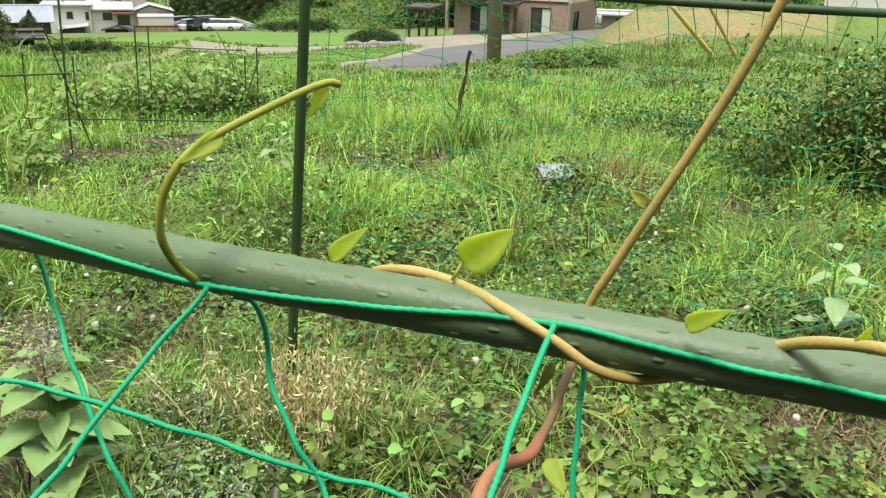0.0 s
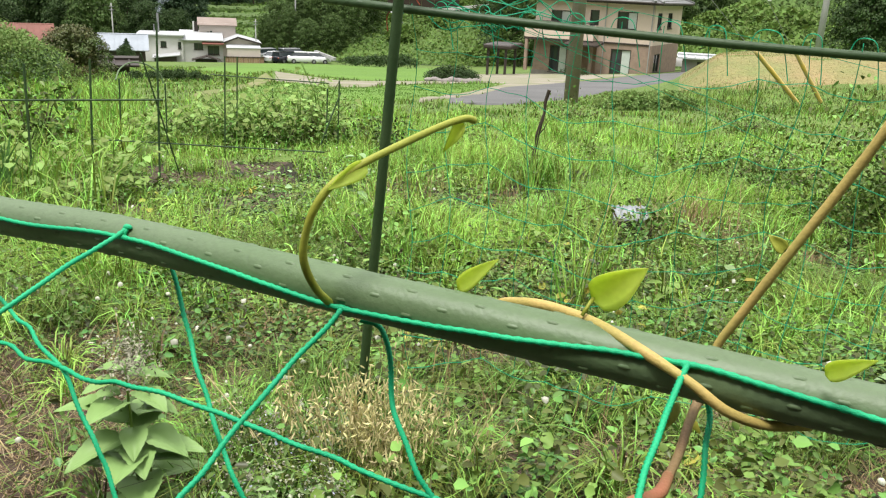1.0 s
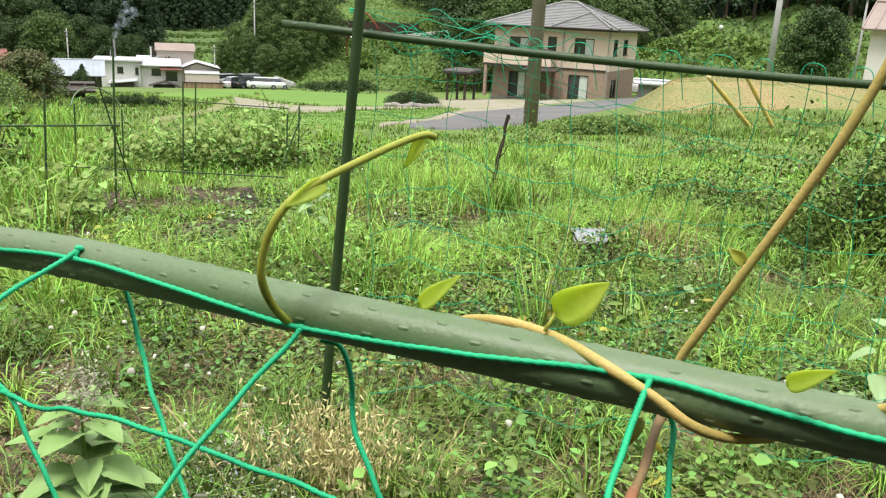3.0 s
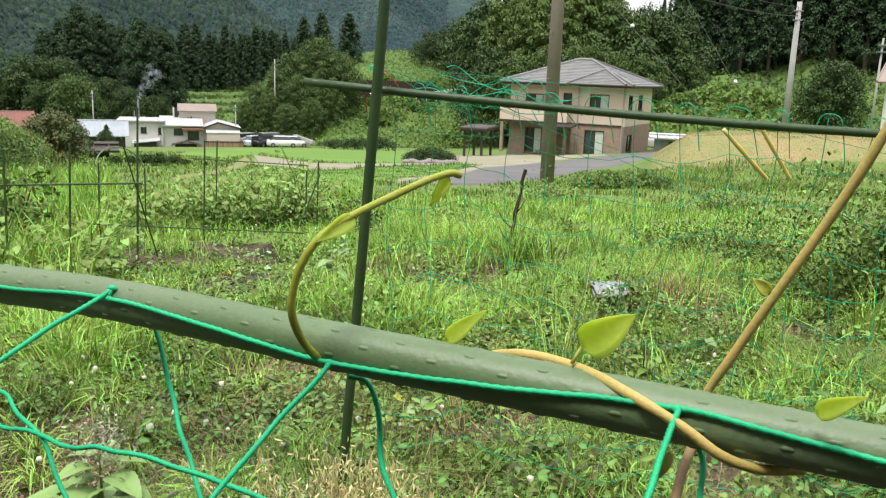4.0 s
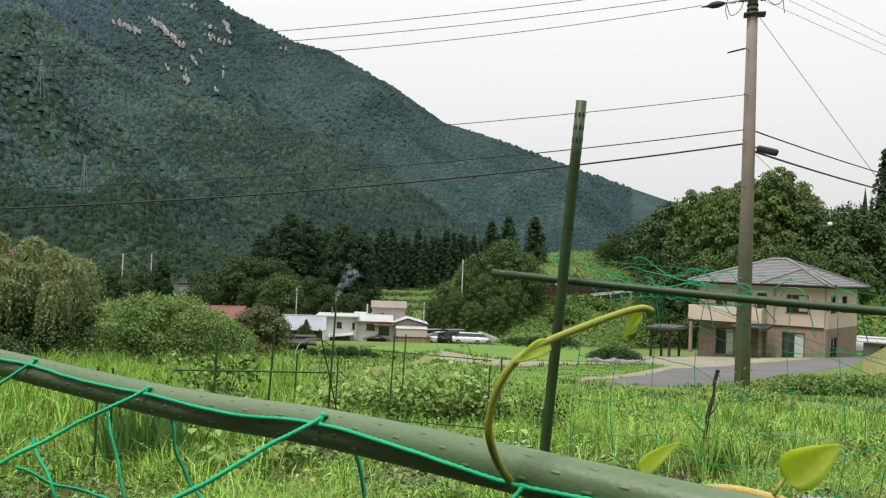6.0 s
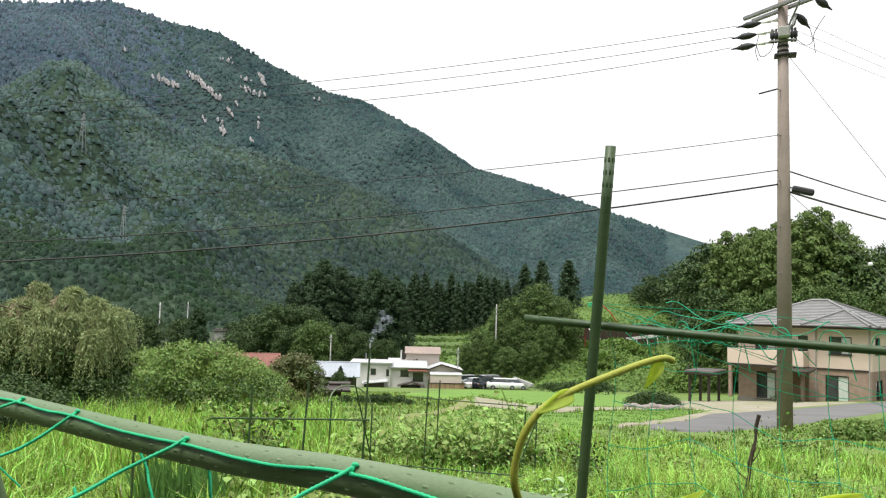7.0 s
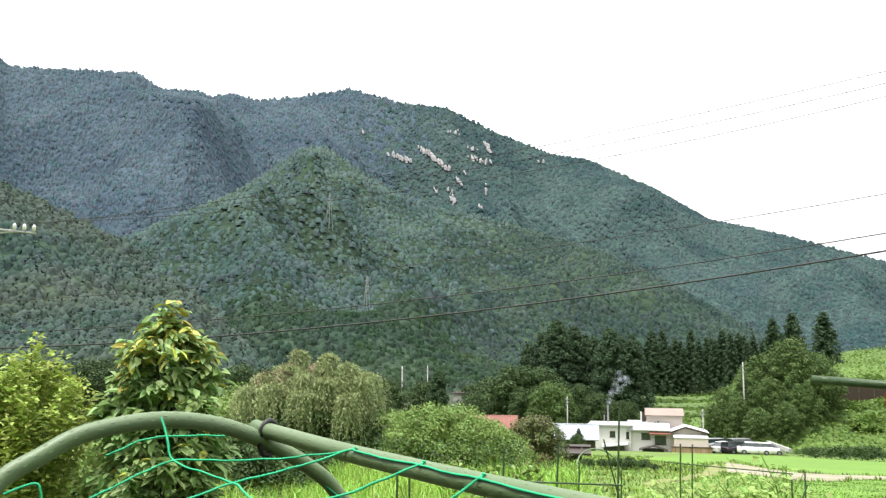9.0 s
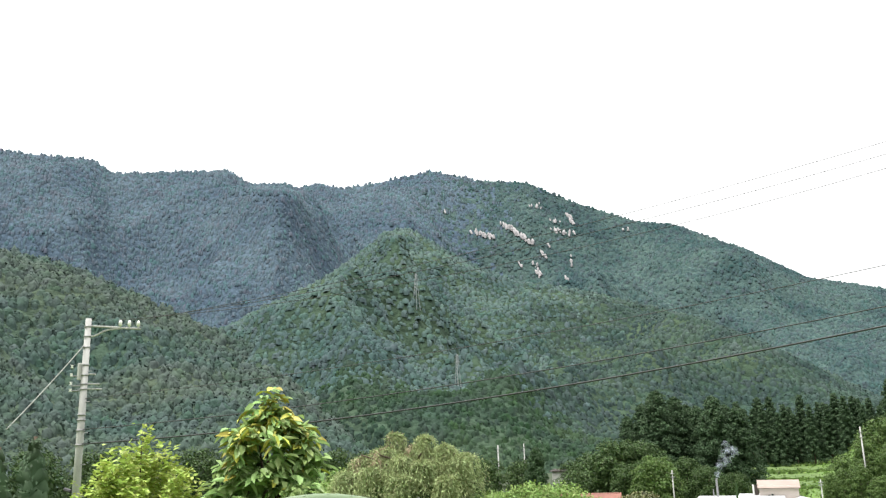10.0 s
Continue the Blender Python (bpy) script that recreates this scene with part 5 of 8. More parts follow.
def house():
    base = spot(-0.34, 66, 0.0)
    base.z = -4.85
    ob = thing("house", base, "two-storey beige and brown house with a grey hipped roof", "house", turn=-22.4)
    W, Dp, G, H = 9.2, 8.0, 2.6, 5.6
    part("plinth", Geo().box((W / 2, Dp / 2, -0.25), (W + 0.12, Dp + 0.12, 0.9)), M["concrete"], ob)
    side = pose(W, 0, 0, 0, 0, 90)
    low = [(1.35, 2.75, 0.15, 2.15), (3.75, 5.1, 0.2, 2.3), (6.2, 7.75, 0.2, 2.2)]
    up = [(1.25, 2.8, 3.5, 4.75), (4.35, 5.05, 3.5, 4.9), (6.45, 7.95, 3.65, 4.9)]
    part("ground_floor_wall", wall(0, W, 0.2, G, low), M["brick_wall"], ob, "brown tiled ground floor wall")
    part("upper_wall", wall(-0.02, W + 0.02, G, H, up), M["stucco_pink"], ob, "beige pink upper wall")
    slow, sup = [(1.0, 2.6, 0.6, 1.95)], [(0.9, 2.1, 3.75, 4.9), (3.8, 5.1, 3.75, 4.9)]
    part("ground_floor_wall", wall(0.162, Dp, 0.2, G, slow), M["brick_wall"], ob, "brown tiled side wall", m=side)
    part("upper_wall", wall(0.162, Dp, G, H, sup), M["stucco_pink"], ob, "beige pink side wall", m=side)
    part("back_wall", Geo().box((W / 2, Dp - 0.08, H / 2 + 0.1), (W - 0.4, 0.16, H - 0.2)), M["stucco_pink"], ob)
    part("side_wall", Geo().box((0.08, Dp / 2 + 0.05, H / 2 + 0.1), (0.16, Dp - 0.42, H - 0.2)), M["stucco_pink"], ob)
    part("floor_slab", Geo().box((W / 2, Dp / 2, G), (W - 0.4, Dp - 0.4, 0.2)), M["concrete"], ob)
    flush = pose(0, 0.04, 0)
    for u0, u1, z0, z1 in (low[0], low[2]):
        window(ob, flush, u0, u1, z0, z1, 1)
    for u0, u1, z0, z1 in up:
        window(ob, flush, u0, u1, z0, z1, 1 if u1 - u0 > 1 else 0, 2 if u1 - u0 > 1 else 1)
    s2 = side @ Matrix.Translation((0, 0.04, 0))
    for u0, u1, z0, z1 in slow + sup:
        window(ob, s2, u0, u1, z0, z1, 0, 2)
    part("front_door", Geo().box((4.42, 0.13, 1.22), (1.3, 0.06, 2.05), chamfer=0.01), M["wood_brown"], ob, "dark brown front door")
    # balcony on the left, porch roof over the door
    part("balcony_floor", Geo().box((2.35, -0.55, 2.62), (5.5, 1.1, 0.16)), M["trim_dark"], ob)
    for c, s in (((2.35, -1.05, 3.25), (5.5, 0.12, 1.1)), ((-0.34, -0.52, 3.25), (0.12, 0.94, 1.1)), ((5.04, -0.52, 3.25), (0.12, 0.94, 1.1))):
        part("balcony_parapet", Geo().box(c, s, chamfer=0.02), M["stucco_pink"], ob)
    part("balcony_rail", Geo().tube([(-0.34, -1.05, 3.95), (5.04, -1.05, 3.95)], 0.03, 6), M["trim_dark"], ob)
    for k in range(7):
        part("rail_post", Geo().tube([(-0.3 + k * 0.88, -1.05, 3.79), (-0.3 + k * 0.88, -1.05, 3.95)], 0.02, 6), M["trim_dark"], ob)
    for u in (-0.2, 3.6, 5.0):
        part("balcony_column", Geo().box((u, -0.98, 1.37), (0.24, 0.24, 2.35), chamfer=0.02), M["brick_wall"], ob)
    part("porch_roof", Geo().box((4.5, -1.3, 2.48), (2.6, 1.5, 0.12), m=pose(4.5, -1.35, 2.5, 8, 0, 0)), M["trim_dark"], ob, "dark porch roof")
    part("string_course", Geo().box((6.9, -0.03, G + 0.02), (4.3, 0.06, 0.12)), M["trim_dark"], ob)
    for u in (5.6, W - 0.12):
        part("downpipe", Geo().tube([(u, -0.08, 0.2), (u, -0.08, H - 0.1)], 0.04, 8), M["concrete_pale"], ob)
    part("soffit", Geo().box((W / 2, Dp / 2, H - 0.03), (W + 1.26, Dp + 1.26, 0.1)), M["trim_dark"], ob, "dark eave soffit")
    hip_roof(ob, 0, W, 0, Dp, H, 1.85, M["roof_tile"])
    hip_roof(ob, 5.3, W - 0.3, -0.35, 3.2, H + 0.02, 1.1, M["roof_tile"], 10, 0.45, "gable_roof")
    part("front_step", Geo().box((4.4, -1.5, 0.0), (2.2, 1.2, 0.4), chamfer=0.03), M["concrete_pale"], ob)


house()


def workshop():
    """The white building across the paddies: flat-roofed block, gabled wing, set-back upper block, annex."""
    base = spot(-26.35, 110)
    base.z = -8.85
    ob = thing("workshop", Matrix.Translation(base) @ pose(0, 0, 0, 0, 0, 22.6), "white flat-roofed workshop with a gabled wing and an upper block", "building")
    p = lambda geo, mat, name, label="": part(name, geo, M[mat], ob, label)
    win1 = [(2.55, 3.25, 1.35, 2.1), (4.6, 5.0, 1.2, 2.05)]
    p(wall(0, 5.2, -0.8, 2.75, win1), "white_wall", "front_wall", "white painted wall")
    p(Geo().box((0.08, 3.15, 0.98), (0.16, 5.98, 3.54)), "white_wall", "side_wall")
    p(Geo().box((2.6, 2.95, 2.86), (5.7, 6.7, 0.2), chamfer=0.04), "roof_pale", "flat_roof", "pale flat roof with a thin edge")
    for w in win1:
        window(ob, pose(0, 0.05, 0), *w, False, 1)
    win2 = [(6.5, 7.6, 1.15, 1.95), (8.15, 9.55, 0.55, 1.65)]
    wing = pose(0, 0.3, 0)
    part("front_wall", wall(5.22, 10.0, -0.8, 2.35, win2), M["white_wall"], ob, "white painted wing wall", m=wing)
    for w in win2:
        window(ob, wing @ pose(0, 0.05, 0), *w)
    # low roof of the wing, then the gable that faces the fields
    p(Geo().box((0, 0, 0), (5.4, 6.4, 0.12), m=pose(7.4, 3.0, 2.72, 7.5, 0, 0)), "roof_pale", "wing_roof", "pale metal roof")
    p(Geo().box((0, 0, 0), (2.6, 0.9, 0.08), m=pose(8.8, -0.15, 2.0, 14, 0, 0)), "roof_red", "awning", "faded red sheet awning")
    p(Geo().add([(10.0, 0.3, -0.8), (14.5, 0.3, -0.8), (14.5, 0.3, 2.05), (11.9, 0.3, 2.72), (10.0, 0.3, 2.0), (10.0, 0.5, -0.8), (14.5, 0.5, -0.8), (14.5, 0.5, 2.05), (11.9, 0.5, 2.72), (10.0, 0.5, 2.0)],
                 [(0, 1, 2, 3, 4), (9, 8, 7, 6, 5)] + [(i, i + 5, (i + 1) % 5 + 5, (i + 1) % 5) for i in range(5)]), "cream_wall", "gable_wall", "dusty pink gable wall")
    for a, b in (((9.75, 2.02), (11.9, 2.85)), ((11.9, 2.85), (14.8, 2.1))):
        w, tilt = math.hypot(b[0] - a[0], b[1] - a[1]), math.degrees(math.atan2(b[1] - a[1], b[0] - a[0]))
        m = pose((a[0] + b[0]) / 2, 3.0, (a[1] + b[1]) / 2, 0, -tilt, 0)
        p(Geo().box((0, 0, 0), (w, 6.2, 0.1), m=m), "roof_pale", "gable_roof", "pale metal roof slope")
        p(Geo().box((0, 0, 0), (w, 0.08, 0.2), m=pose((a[0] + b[0]) / 2, -0.15, (a[1] + b[1]) / 2 - 0.06, 0, -tilt, 0)), "trim_dark", "verge_board", "dark verge board")
    p(Geo().box((0, 0, 0), (4.2, 1.6, 0.08), m=pose(12.5, -0.5, 1.72, 12, 0, 0)), "roof_pale", "porch_roof", "pale lean-to roof")
    p(Geo().box((12.5, -1.15, 0.45), (4.1, 0.12, 2.3)), "cream_wall", "annex_front", "dusty pink annex wall")
    for k in range(16):
        p(Geo().box((10.3 + k * 0.3, -1.6, -0.1), (0.28, 0.05, 1.15)), "fence_board", "fence_board")
    p(Geo().box((12.6, -1.63, 0.5), (5.0, 0.1, 0.1)), "stake", "fence_rail")
    # the set-back upper block
    p(Geo().box((9.5, 6.6, 2.2), (4.6, 3.4, 4.0)), "cream_wall", "upper_block", "pale pink upper block")
    p(Geo().box((0, 0, 0), (5.0, 2.3, 0.12), m=pose(9.5, 5.5, 4.35, 22, 0, 0)), "roof_brown", "upper_roof", "brownish sheet roof")
    p(Geo().box((0, 0, 0), (5.0, 2.3, 0.12), m=pose(9.5, 7.62, 4.35, -22, 0, 0)), "roof_brown", "upper_roof", "brownish sheet roof")
    # solid dark slab in place of the shaded gap beside the upper block
    p(Geo().box((6.85, 5.2, 3.5), (0.5, 0.16, 1.6)), "trim_dark", "dark_recess")
    p(Geo().box((6.5, 5.15, 3.4), (0.2, 0.3, 1.9)), "white_wall", "parapet_end")
    for x, z in ((8.3, 2.95), (8.7, 3.05)):
        p(Geo().box((x, 4.85, z), (0.25, 0.1, 0.3)), "glass", "vent_window")
    # dark lean-tos and the stove pipes
    p(Geo().box((3.1, -0.9, -0.15), (2.6, 1.3, 1.1)), "trim_dark", "lean_to", "dark open lean-to")
    p(Geo().box((0, 0, 0), (3.3, 1.9, 0.08), m=pose(3.2, -0.9, 0.5, 6, -6, 0)), "roof_pale", "lean_to_roof")
    for sx, tilt in ((7.1, -14), (8.8, 18)):
        p(Geo().box((0, 0, 0), (1.9, 2.2, 0.08), m=pose(sx, -1.4, 0.3, 0, tilt, 0)), "trim_dark", "low_roof", "dark low roof slope")
    p(Geo().box((7.9, -1.2, -0.3), (2.6, 1.5, 0.9)), "trim_dark", "low_store")
    p(Geo().tube([(2.2, 4.0, 2.8), (2.2, 4.0, 5.25)], 0.13, 10), "steel", "chimney", "steel stove pipe")
    p(Geo().tube([(1.7, 4.0, 2.8), (1.7, 4.0, 3.9)], 0.07, 8), "steel", "vent_pipe")
    return ob.matrix_basis @ Vector((2.2, 4.0, 5.3))


chimney_top = workshop()


def smoke(at):
    """A thin wisp of stove smoke, drifting off as ragged films that let most light through."""
    wisp = bpy.data.materials.new("thin_smoke")
    wisp.use_nodes = True
    n, l = wisp.node_tree.nodes, wisp.node_tree.links
    n["Principled BSDF"].inputs["Base Color"].default_value = (0.5, 0.56, 0.66, 1)
    n["Principled BSDF"].inputs["Roughness"].default_value = 1.0
    tex, thin, mix = n.new("ShaderNodeTexNoise"), n.new("ShaderNodeMapRange"), n.new("ShaderNodeMixShader")
    tex.inputs["Scale"].default_value, tex.inputs["Detail"].default_value = 1.6, 4
    thin.inputs["From Min"].default_value, thin.inputs["From Max"].default_value = 0.42, 0.75
    thin.inputs["To Max"].default_value = 0.2
    l.new(n.new("ShaderNodeTexCoord").outputs["Object"], tex.inputs["Vector"])
    l.new(tex.outputs["Fac"], thin.inputs["Value"]), l.new(thin.outputs["Result"], mix.inputs["Fac"])
    l.new(n.new("ShaderNodeBsdfTransparent").outputs["BSDF"], mix.inputs[1]), l.new(n["Principled BSDF"].outputs["BSDF"], mix.inputs[2])
    l.new(mix.outputs["Shader"], n["Material Output"].inputs["Surface"])
    geo, r = Geo(), random.Random(8)
    for k in range(26):
        u = (k / 25) ** 1.1
        c = Vector((0.25 * u + 2.3 * u ** 1.3 + r.gauss(0, 0.12 + 0.25 * u), r.gauss(0, 0.2), 3.5 * u + r.gauss(0, 0.12)))
        q = 0.22 + 0.5 * u
        geo.add([(x * q * 0.8 + c.x, y * q + c.y, z * q * 1.25 + c.z) for x, y, z in BLOB[0]], BLOB[1].tolist())
    tagged(part("smoke_wisp", geo, wisp, None, "", True, Matrix.Translation(at)), "thin bluish smoke rising from the stove pipe", "smoke")


smoke(chimney_top)


def shed(az, d, w, dep, h, turn, wallm, roofm, label, pitch=14, name="shed", z=None):
    base = spot(az, d)
    if z is not None:
        base.z = z
    ob = thing(name, base, label, "building", turn=turn)
    part("wall", wall(-w / 2, w / 2, -0.6, h, [(-w * 0.12, w * 0.12, 0.1, min(2.0, h * 0.8))]), M[wallm], ob)
    for s in (-1, 1):
        part("side_wall", Geo().box((s * (w / 2 - 0.08), dep / 2 + 0.085, h / 2 - 0.3), (0.15, dep - 0.01, h + 0.6)), M[wallm], ob)
    part("back_wall", Geo().box((0, dep, h / 2 - 0.3), (w - 0.34, 0.15, h + 0.6)), M[wallm], ob)
    part("door", Geo().box((0, 0.1, min(2.0, h * 0.8) / 2 + 0.05), (w * 0.23, 0.05, min(2.0, h * 0.8) - 0.1)), M["trim_dark"], ob)
    rise = dep / 2 * math.tan(radians(pitch))
    for s in (-1, 1):
        geo = Geo().box((0, 0, 0), (w + 0.8, dep / 2 / math.cos(radians(pitch)) + 0.5, 0.09), m=pose(0, dep / 2 + s * (dep / 4 + 0.2), h + rise / 2 - 0.02, -s * pitch, 0, 0))
        n = int((w + 0.8) / 0.6)
        for k in range(n + 1):
            part("roof_seam", Geo().box((0, 0, 0), (0.06, dep / 2 / math.cos(radians(pitch)) + 0.5, 0.06), m=pose(-w / 2 - 0.4 + k * 0.6, dep / 2 + s * (dep / 4 + 0.2), h + rise / 2 + 0.05, -s * pitch, 0, 0)), M[roofm], ob)
        part("roof_slope", geo, M[roofm], ob)
    part("ridge_cap", Geo().tube([(-w / 2 - 0.4, dep / 2, h + rise + 0.1), (w / 2 + 0.4, dep / 2, h + rise + 0.1)], 0.12, 6), M[roofm], ob)
    return ob


shed(-33.5, 92, 6.5, 8, 1.5, 30, "wood_brown", "roof_red", "long low shed with a rusty red roof", 37, z=-8.9)
shed(-27.3, 100, 4.6, 6, 1.7, 26, "trim_dark", "roof_grey", "low dark shed with a blue-grey metal roof", 24, z=-8.7)
shed(-35.0, 150, 3.2, 4, 3.6, 20, "white_wall", "trim_dark", "distant white house with a dark flat roof", 3, "farmhouse", z=-7.0)
shed(-27.6, 38, 0.8, 0.9, 0.45, 27, "trim_dark", "trim_dark", "small dark store hut beside the plot", 10)
shed(-48.0, 120, 5, 6, 2.4, 30, "concrete", "roof_red", "distant house with a salmon roof", 20, "farmhouse", z=-5.6)
shed(28.5, 46, 9, 9, 4.2, -28, "white_wall", "roof_brown", "beige house wall with a brown eave", 16, "farmhouse", z=-2.6)
hut_at = wood.seen(-20.4, -1.7)
shed(-20.4, math.hypot(hut_at.x, hut_at.y), 2.4, 2.4, 1.3, 20, "wood_brown", "roof_brown", "small brown hut on the terrace", 18, z=hut_at.z + 0.3)
shed(10.7, 62, 2.6, 1.4, 1.4, -8, "concrete", "roof_pale", "small pale storage shed beside the road", 6, z=-4.2)


def carport():
    base = spot(-2.7, 60)
    ob = thing("carport", base, "dark open carport with slim posts", "carport", turn=-12)
    for x in (-0.75, 0.55):
        for y in (0, 2.8):
            part("post", Geo().box((x, y, 0.85), (0.16, 0.16, 2.3)), M["trim_dark"], ob)
    part("roof", Geo().box((0.0, 1.4, 2.0), (2.1, 3.6, 0.3), chamfer=0.08), M["trim_dark"], ob)


carport()


def tunnel(az, d, n, turn):
    base = spot(az, d)
    ob = thing("low_tunnel", base, "white plastic covered low crop tunnels", "crop tunnel", turn=turn)
    for k in range(n):
        rows = [[(-5 + 10 * i / 8, k * 1.6 + 0.55 * math.cos(math.pi * j / 8), 0.55 * math.sin(math.pi * j / 8)) for j in range(9)] for i in range(9)]
        part("cover", Geo().sheet(rows), M["white_wall"], ob, "", True)


tunnel(10.8, 72, 2, -5)


def guard_rail(az, d, z, w, tilt):
    """A guard rail beside the road up the hillside, climbing with it."""
    base = spot(az, d)
    base.z = z
    ob = thing("guard_rail", Matrix.Translation(base) @ pose(0, 0, 0, 0, tilt, -az), "white steel guard rail on the hillside road", "guard rail")
    for k in range(7):
        part("post", Geo().box((w * (k / 6 - 0.5), 0, -0.2), (0.14, 0.14, 1.6)), M["white_wall"], ob)
    for zz in (0.3, 0.55):
        part("rail", Geo().box((0, -0.09, zz), (w, 0.06, 0.2), chamfer=0.02), M["white_wall"], ob)


wall_at = wood.seen(-8.4, -1.9)
far_off = math.hypot(wall_at.x, wall_at.y)
bank_wall = tagged(new("retaining_wall"), "dark weathered retaining wall on the vine bank", "wall", kind="structure")
bank_wall.matrix_basis = Matrix.Translation(wall_at + Vector((0, -1.0, 0))) @ pose(0, 0, 0, 0, 0, 8.4)
for k in range(7):
    part("panel", Geo().box((far_off * 0.1 * (k - 3) / 6.9, 0.03 * (k % 2), far_off * 0.0105), (far_off * 0.0143, 0.4, far_off * 0.023), chamfer=0.05), M["stake"], bank_wall)
guard_rail(-5.5, far_off - 6, 1.2 - (far_off - 6) * math.tan(radians(1.5)), far_off * 0.068, -8.5)


def kerb():
    """The pale concrete edge of the ramp that climbs from the lot."""
    a, b = spot(-15.1, 118), spot(-13.8, 112)
    a.z, b.z = 1.2 - 118 * math.tan(radians(4.55)), 1.2 - 112 * math.tan(radians(5.0))
    d = b - a
    ob = thing("ramp_edge", a, "pale concrete edge of a sloping ramp", "kerb")
    for k in range(5):
        part("block", Geo().tube([d * (k / 5 + 0.005), d * ((k + 1) / 5 - 0.005)], 0.3, 4), M["concrete_pale"], ob)


kerb()


def car(az, d, turn, paint, label, van=False):
    """A parked car: lofted body, glasshouse, wheels and lights."""
    base = spot(az, d, 0.05)
    ob = thing("car", base, label, "car", "parked cars", turn=turn)
    prof = [(-2.1, 0.35, 0.75), (-2.0, 0.28, 0.95), (-1.2, 0.25, 1.0), (0.9, 0.25, 0.98), (1.9, 0.28, 0.85), (2.1, 0.4, 0.65)]
    rows = []
    for x, lo, hi in prof:
        w = 0.84 if abs(x) < 1.95 else 0.72
        rows.append([(x, -w * 0.9, lo), (x, -w, lo + 0.15), (x, -w, hi - 0.12), (x, -w * 0.88, hi), (x, 0, hi + 0.03), (x, w * 0.88, hi), (x, w, hi - 0.12), (x, w, lo + 0.15), (x, w * 0.9, lo), (x, -w * 0.9, lo)])
    geo = Geo().sheet(rows)
    for k in (0, -1):
        geo.add(rows[k][:-1], [tuple(range(9))])
    part("body", geo, M[paint], ob, "", True)
    r0, r1 = ((-2.0, -1.9), (0.75, 1.45)) if van else ((-1.75, -1.1), (0.35, 1.2))
    lo = [(r0[0], -0.74, 0.98), (r1[1], -0.74, 0.98), (r1[1], 0.74, 0.98), (r0[0], 0.74, 0.98)]
    hi = [(r0[1], -0.6, 1.45), (r1[0], -0.6, 1.45), (r1[0], 0.6, 1.45), (r0[1], 0.6, 1.45)]
    part("glasshouse", Geo().add(lo + hi, [(i, (i + 1) % 4, (i + 1) % 4 + 4, i + 4) for i in range(4)]), M["glass"], ob)
    part("roof", Geo().box(((r0[1] + r1[0]) / 2, 0, 1.47), (r1[0] - r0[1] + 0.15, 1.28, 0.07), chamfer=0.03), M[paint], ob)
    for x in (-1.3, 1.3):
        for y in (-0.78, 0.78):
            wheel = part("wheel", Geo().tube([(x, y - 0.1, 0.31), (x, y + 0.1, 0.31)], 0.31, 16), M["rubber"], ob)
            part("rim", Geo().tube([(x, y - 0.12, 0.31), (x, y + 0.12, 0.31)], 0.18, 10), M["steel"], wheel)
    for y in (-0.6, 0.6):
        part("headlight", Geo().box((2.02, y, 0.7), (0.1, 0.26, 0.14), chamfer=0.02), M["white_glaze"], ob)
        part("tail_light", Geo().box((-2.06, y, 0.75), (0.08, 0.22, 0.16), chamfer=0.02), M["wire_red"], ob)


for a, dd, t, paint, lab, van in ((-18.2, 120, 60, "car_grey", "silver car parked on the lot", True), (-17.7, 115, 70, "car_white", "white car parked on the lot", False), (-17.0, 114, 60, "car_black", "black estate car parked on the lot", True), (-15.9, 112, 20, "car_white", "white saloon parked at the field edge", False), (-15.1, 115, 15, "car_white", "white saloon parked beside another", False), (-16.6, 121, 50, "car_grey", "silver hatchback parked behind others", True)):
    car(a, dd, t, paint, lab, van)


# ---- trees ----
trng = np.random.default_rng(11)


def limbs(ob, height, r, branches, mat="bark"):
    trunk = [(0.05 * math.sin(k), 0.05 * math.cos(k * 1.3), height * k / 6 - 0.3) for k in range(7)]
    part("trunk", Geo().tube(ease(trunk, 3), [r * (1 - 0.75 * i / 18) for i in range(19)], 9), M[mat], ob, "", True)
    for k, tip in enumerate(branches):
        a = Vector((0, 0, height * (0.35 + 0.5 * k / max(1, len(branches)))))
        b = Vector(tip)
        part("limb", Geo().tube(ease([a, a.lerp(b, 0.5) + Vector((0, 0, 0.08 * height)), b], 4), [r * 0.45 * (1 - 0.8 * i / 8) for i in range(9)], 6), M[mat], ob, "", True)


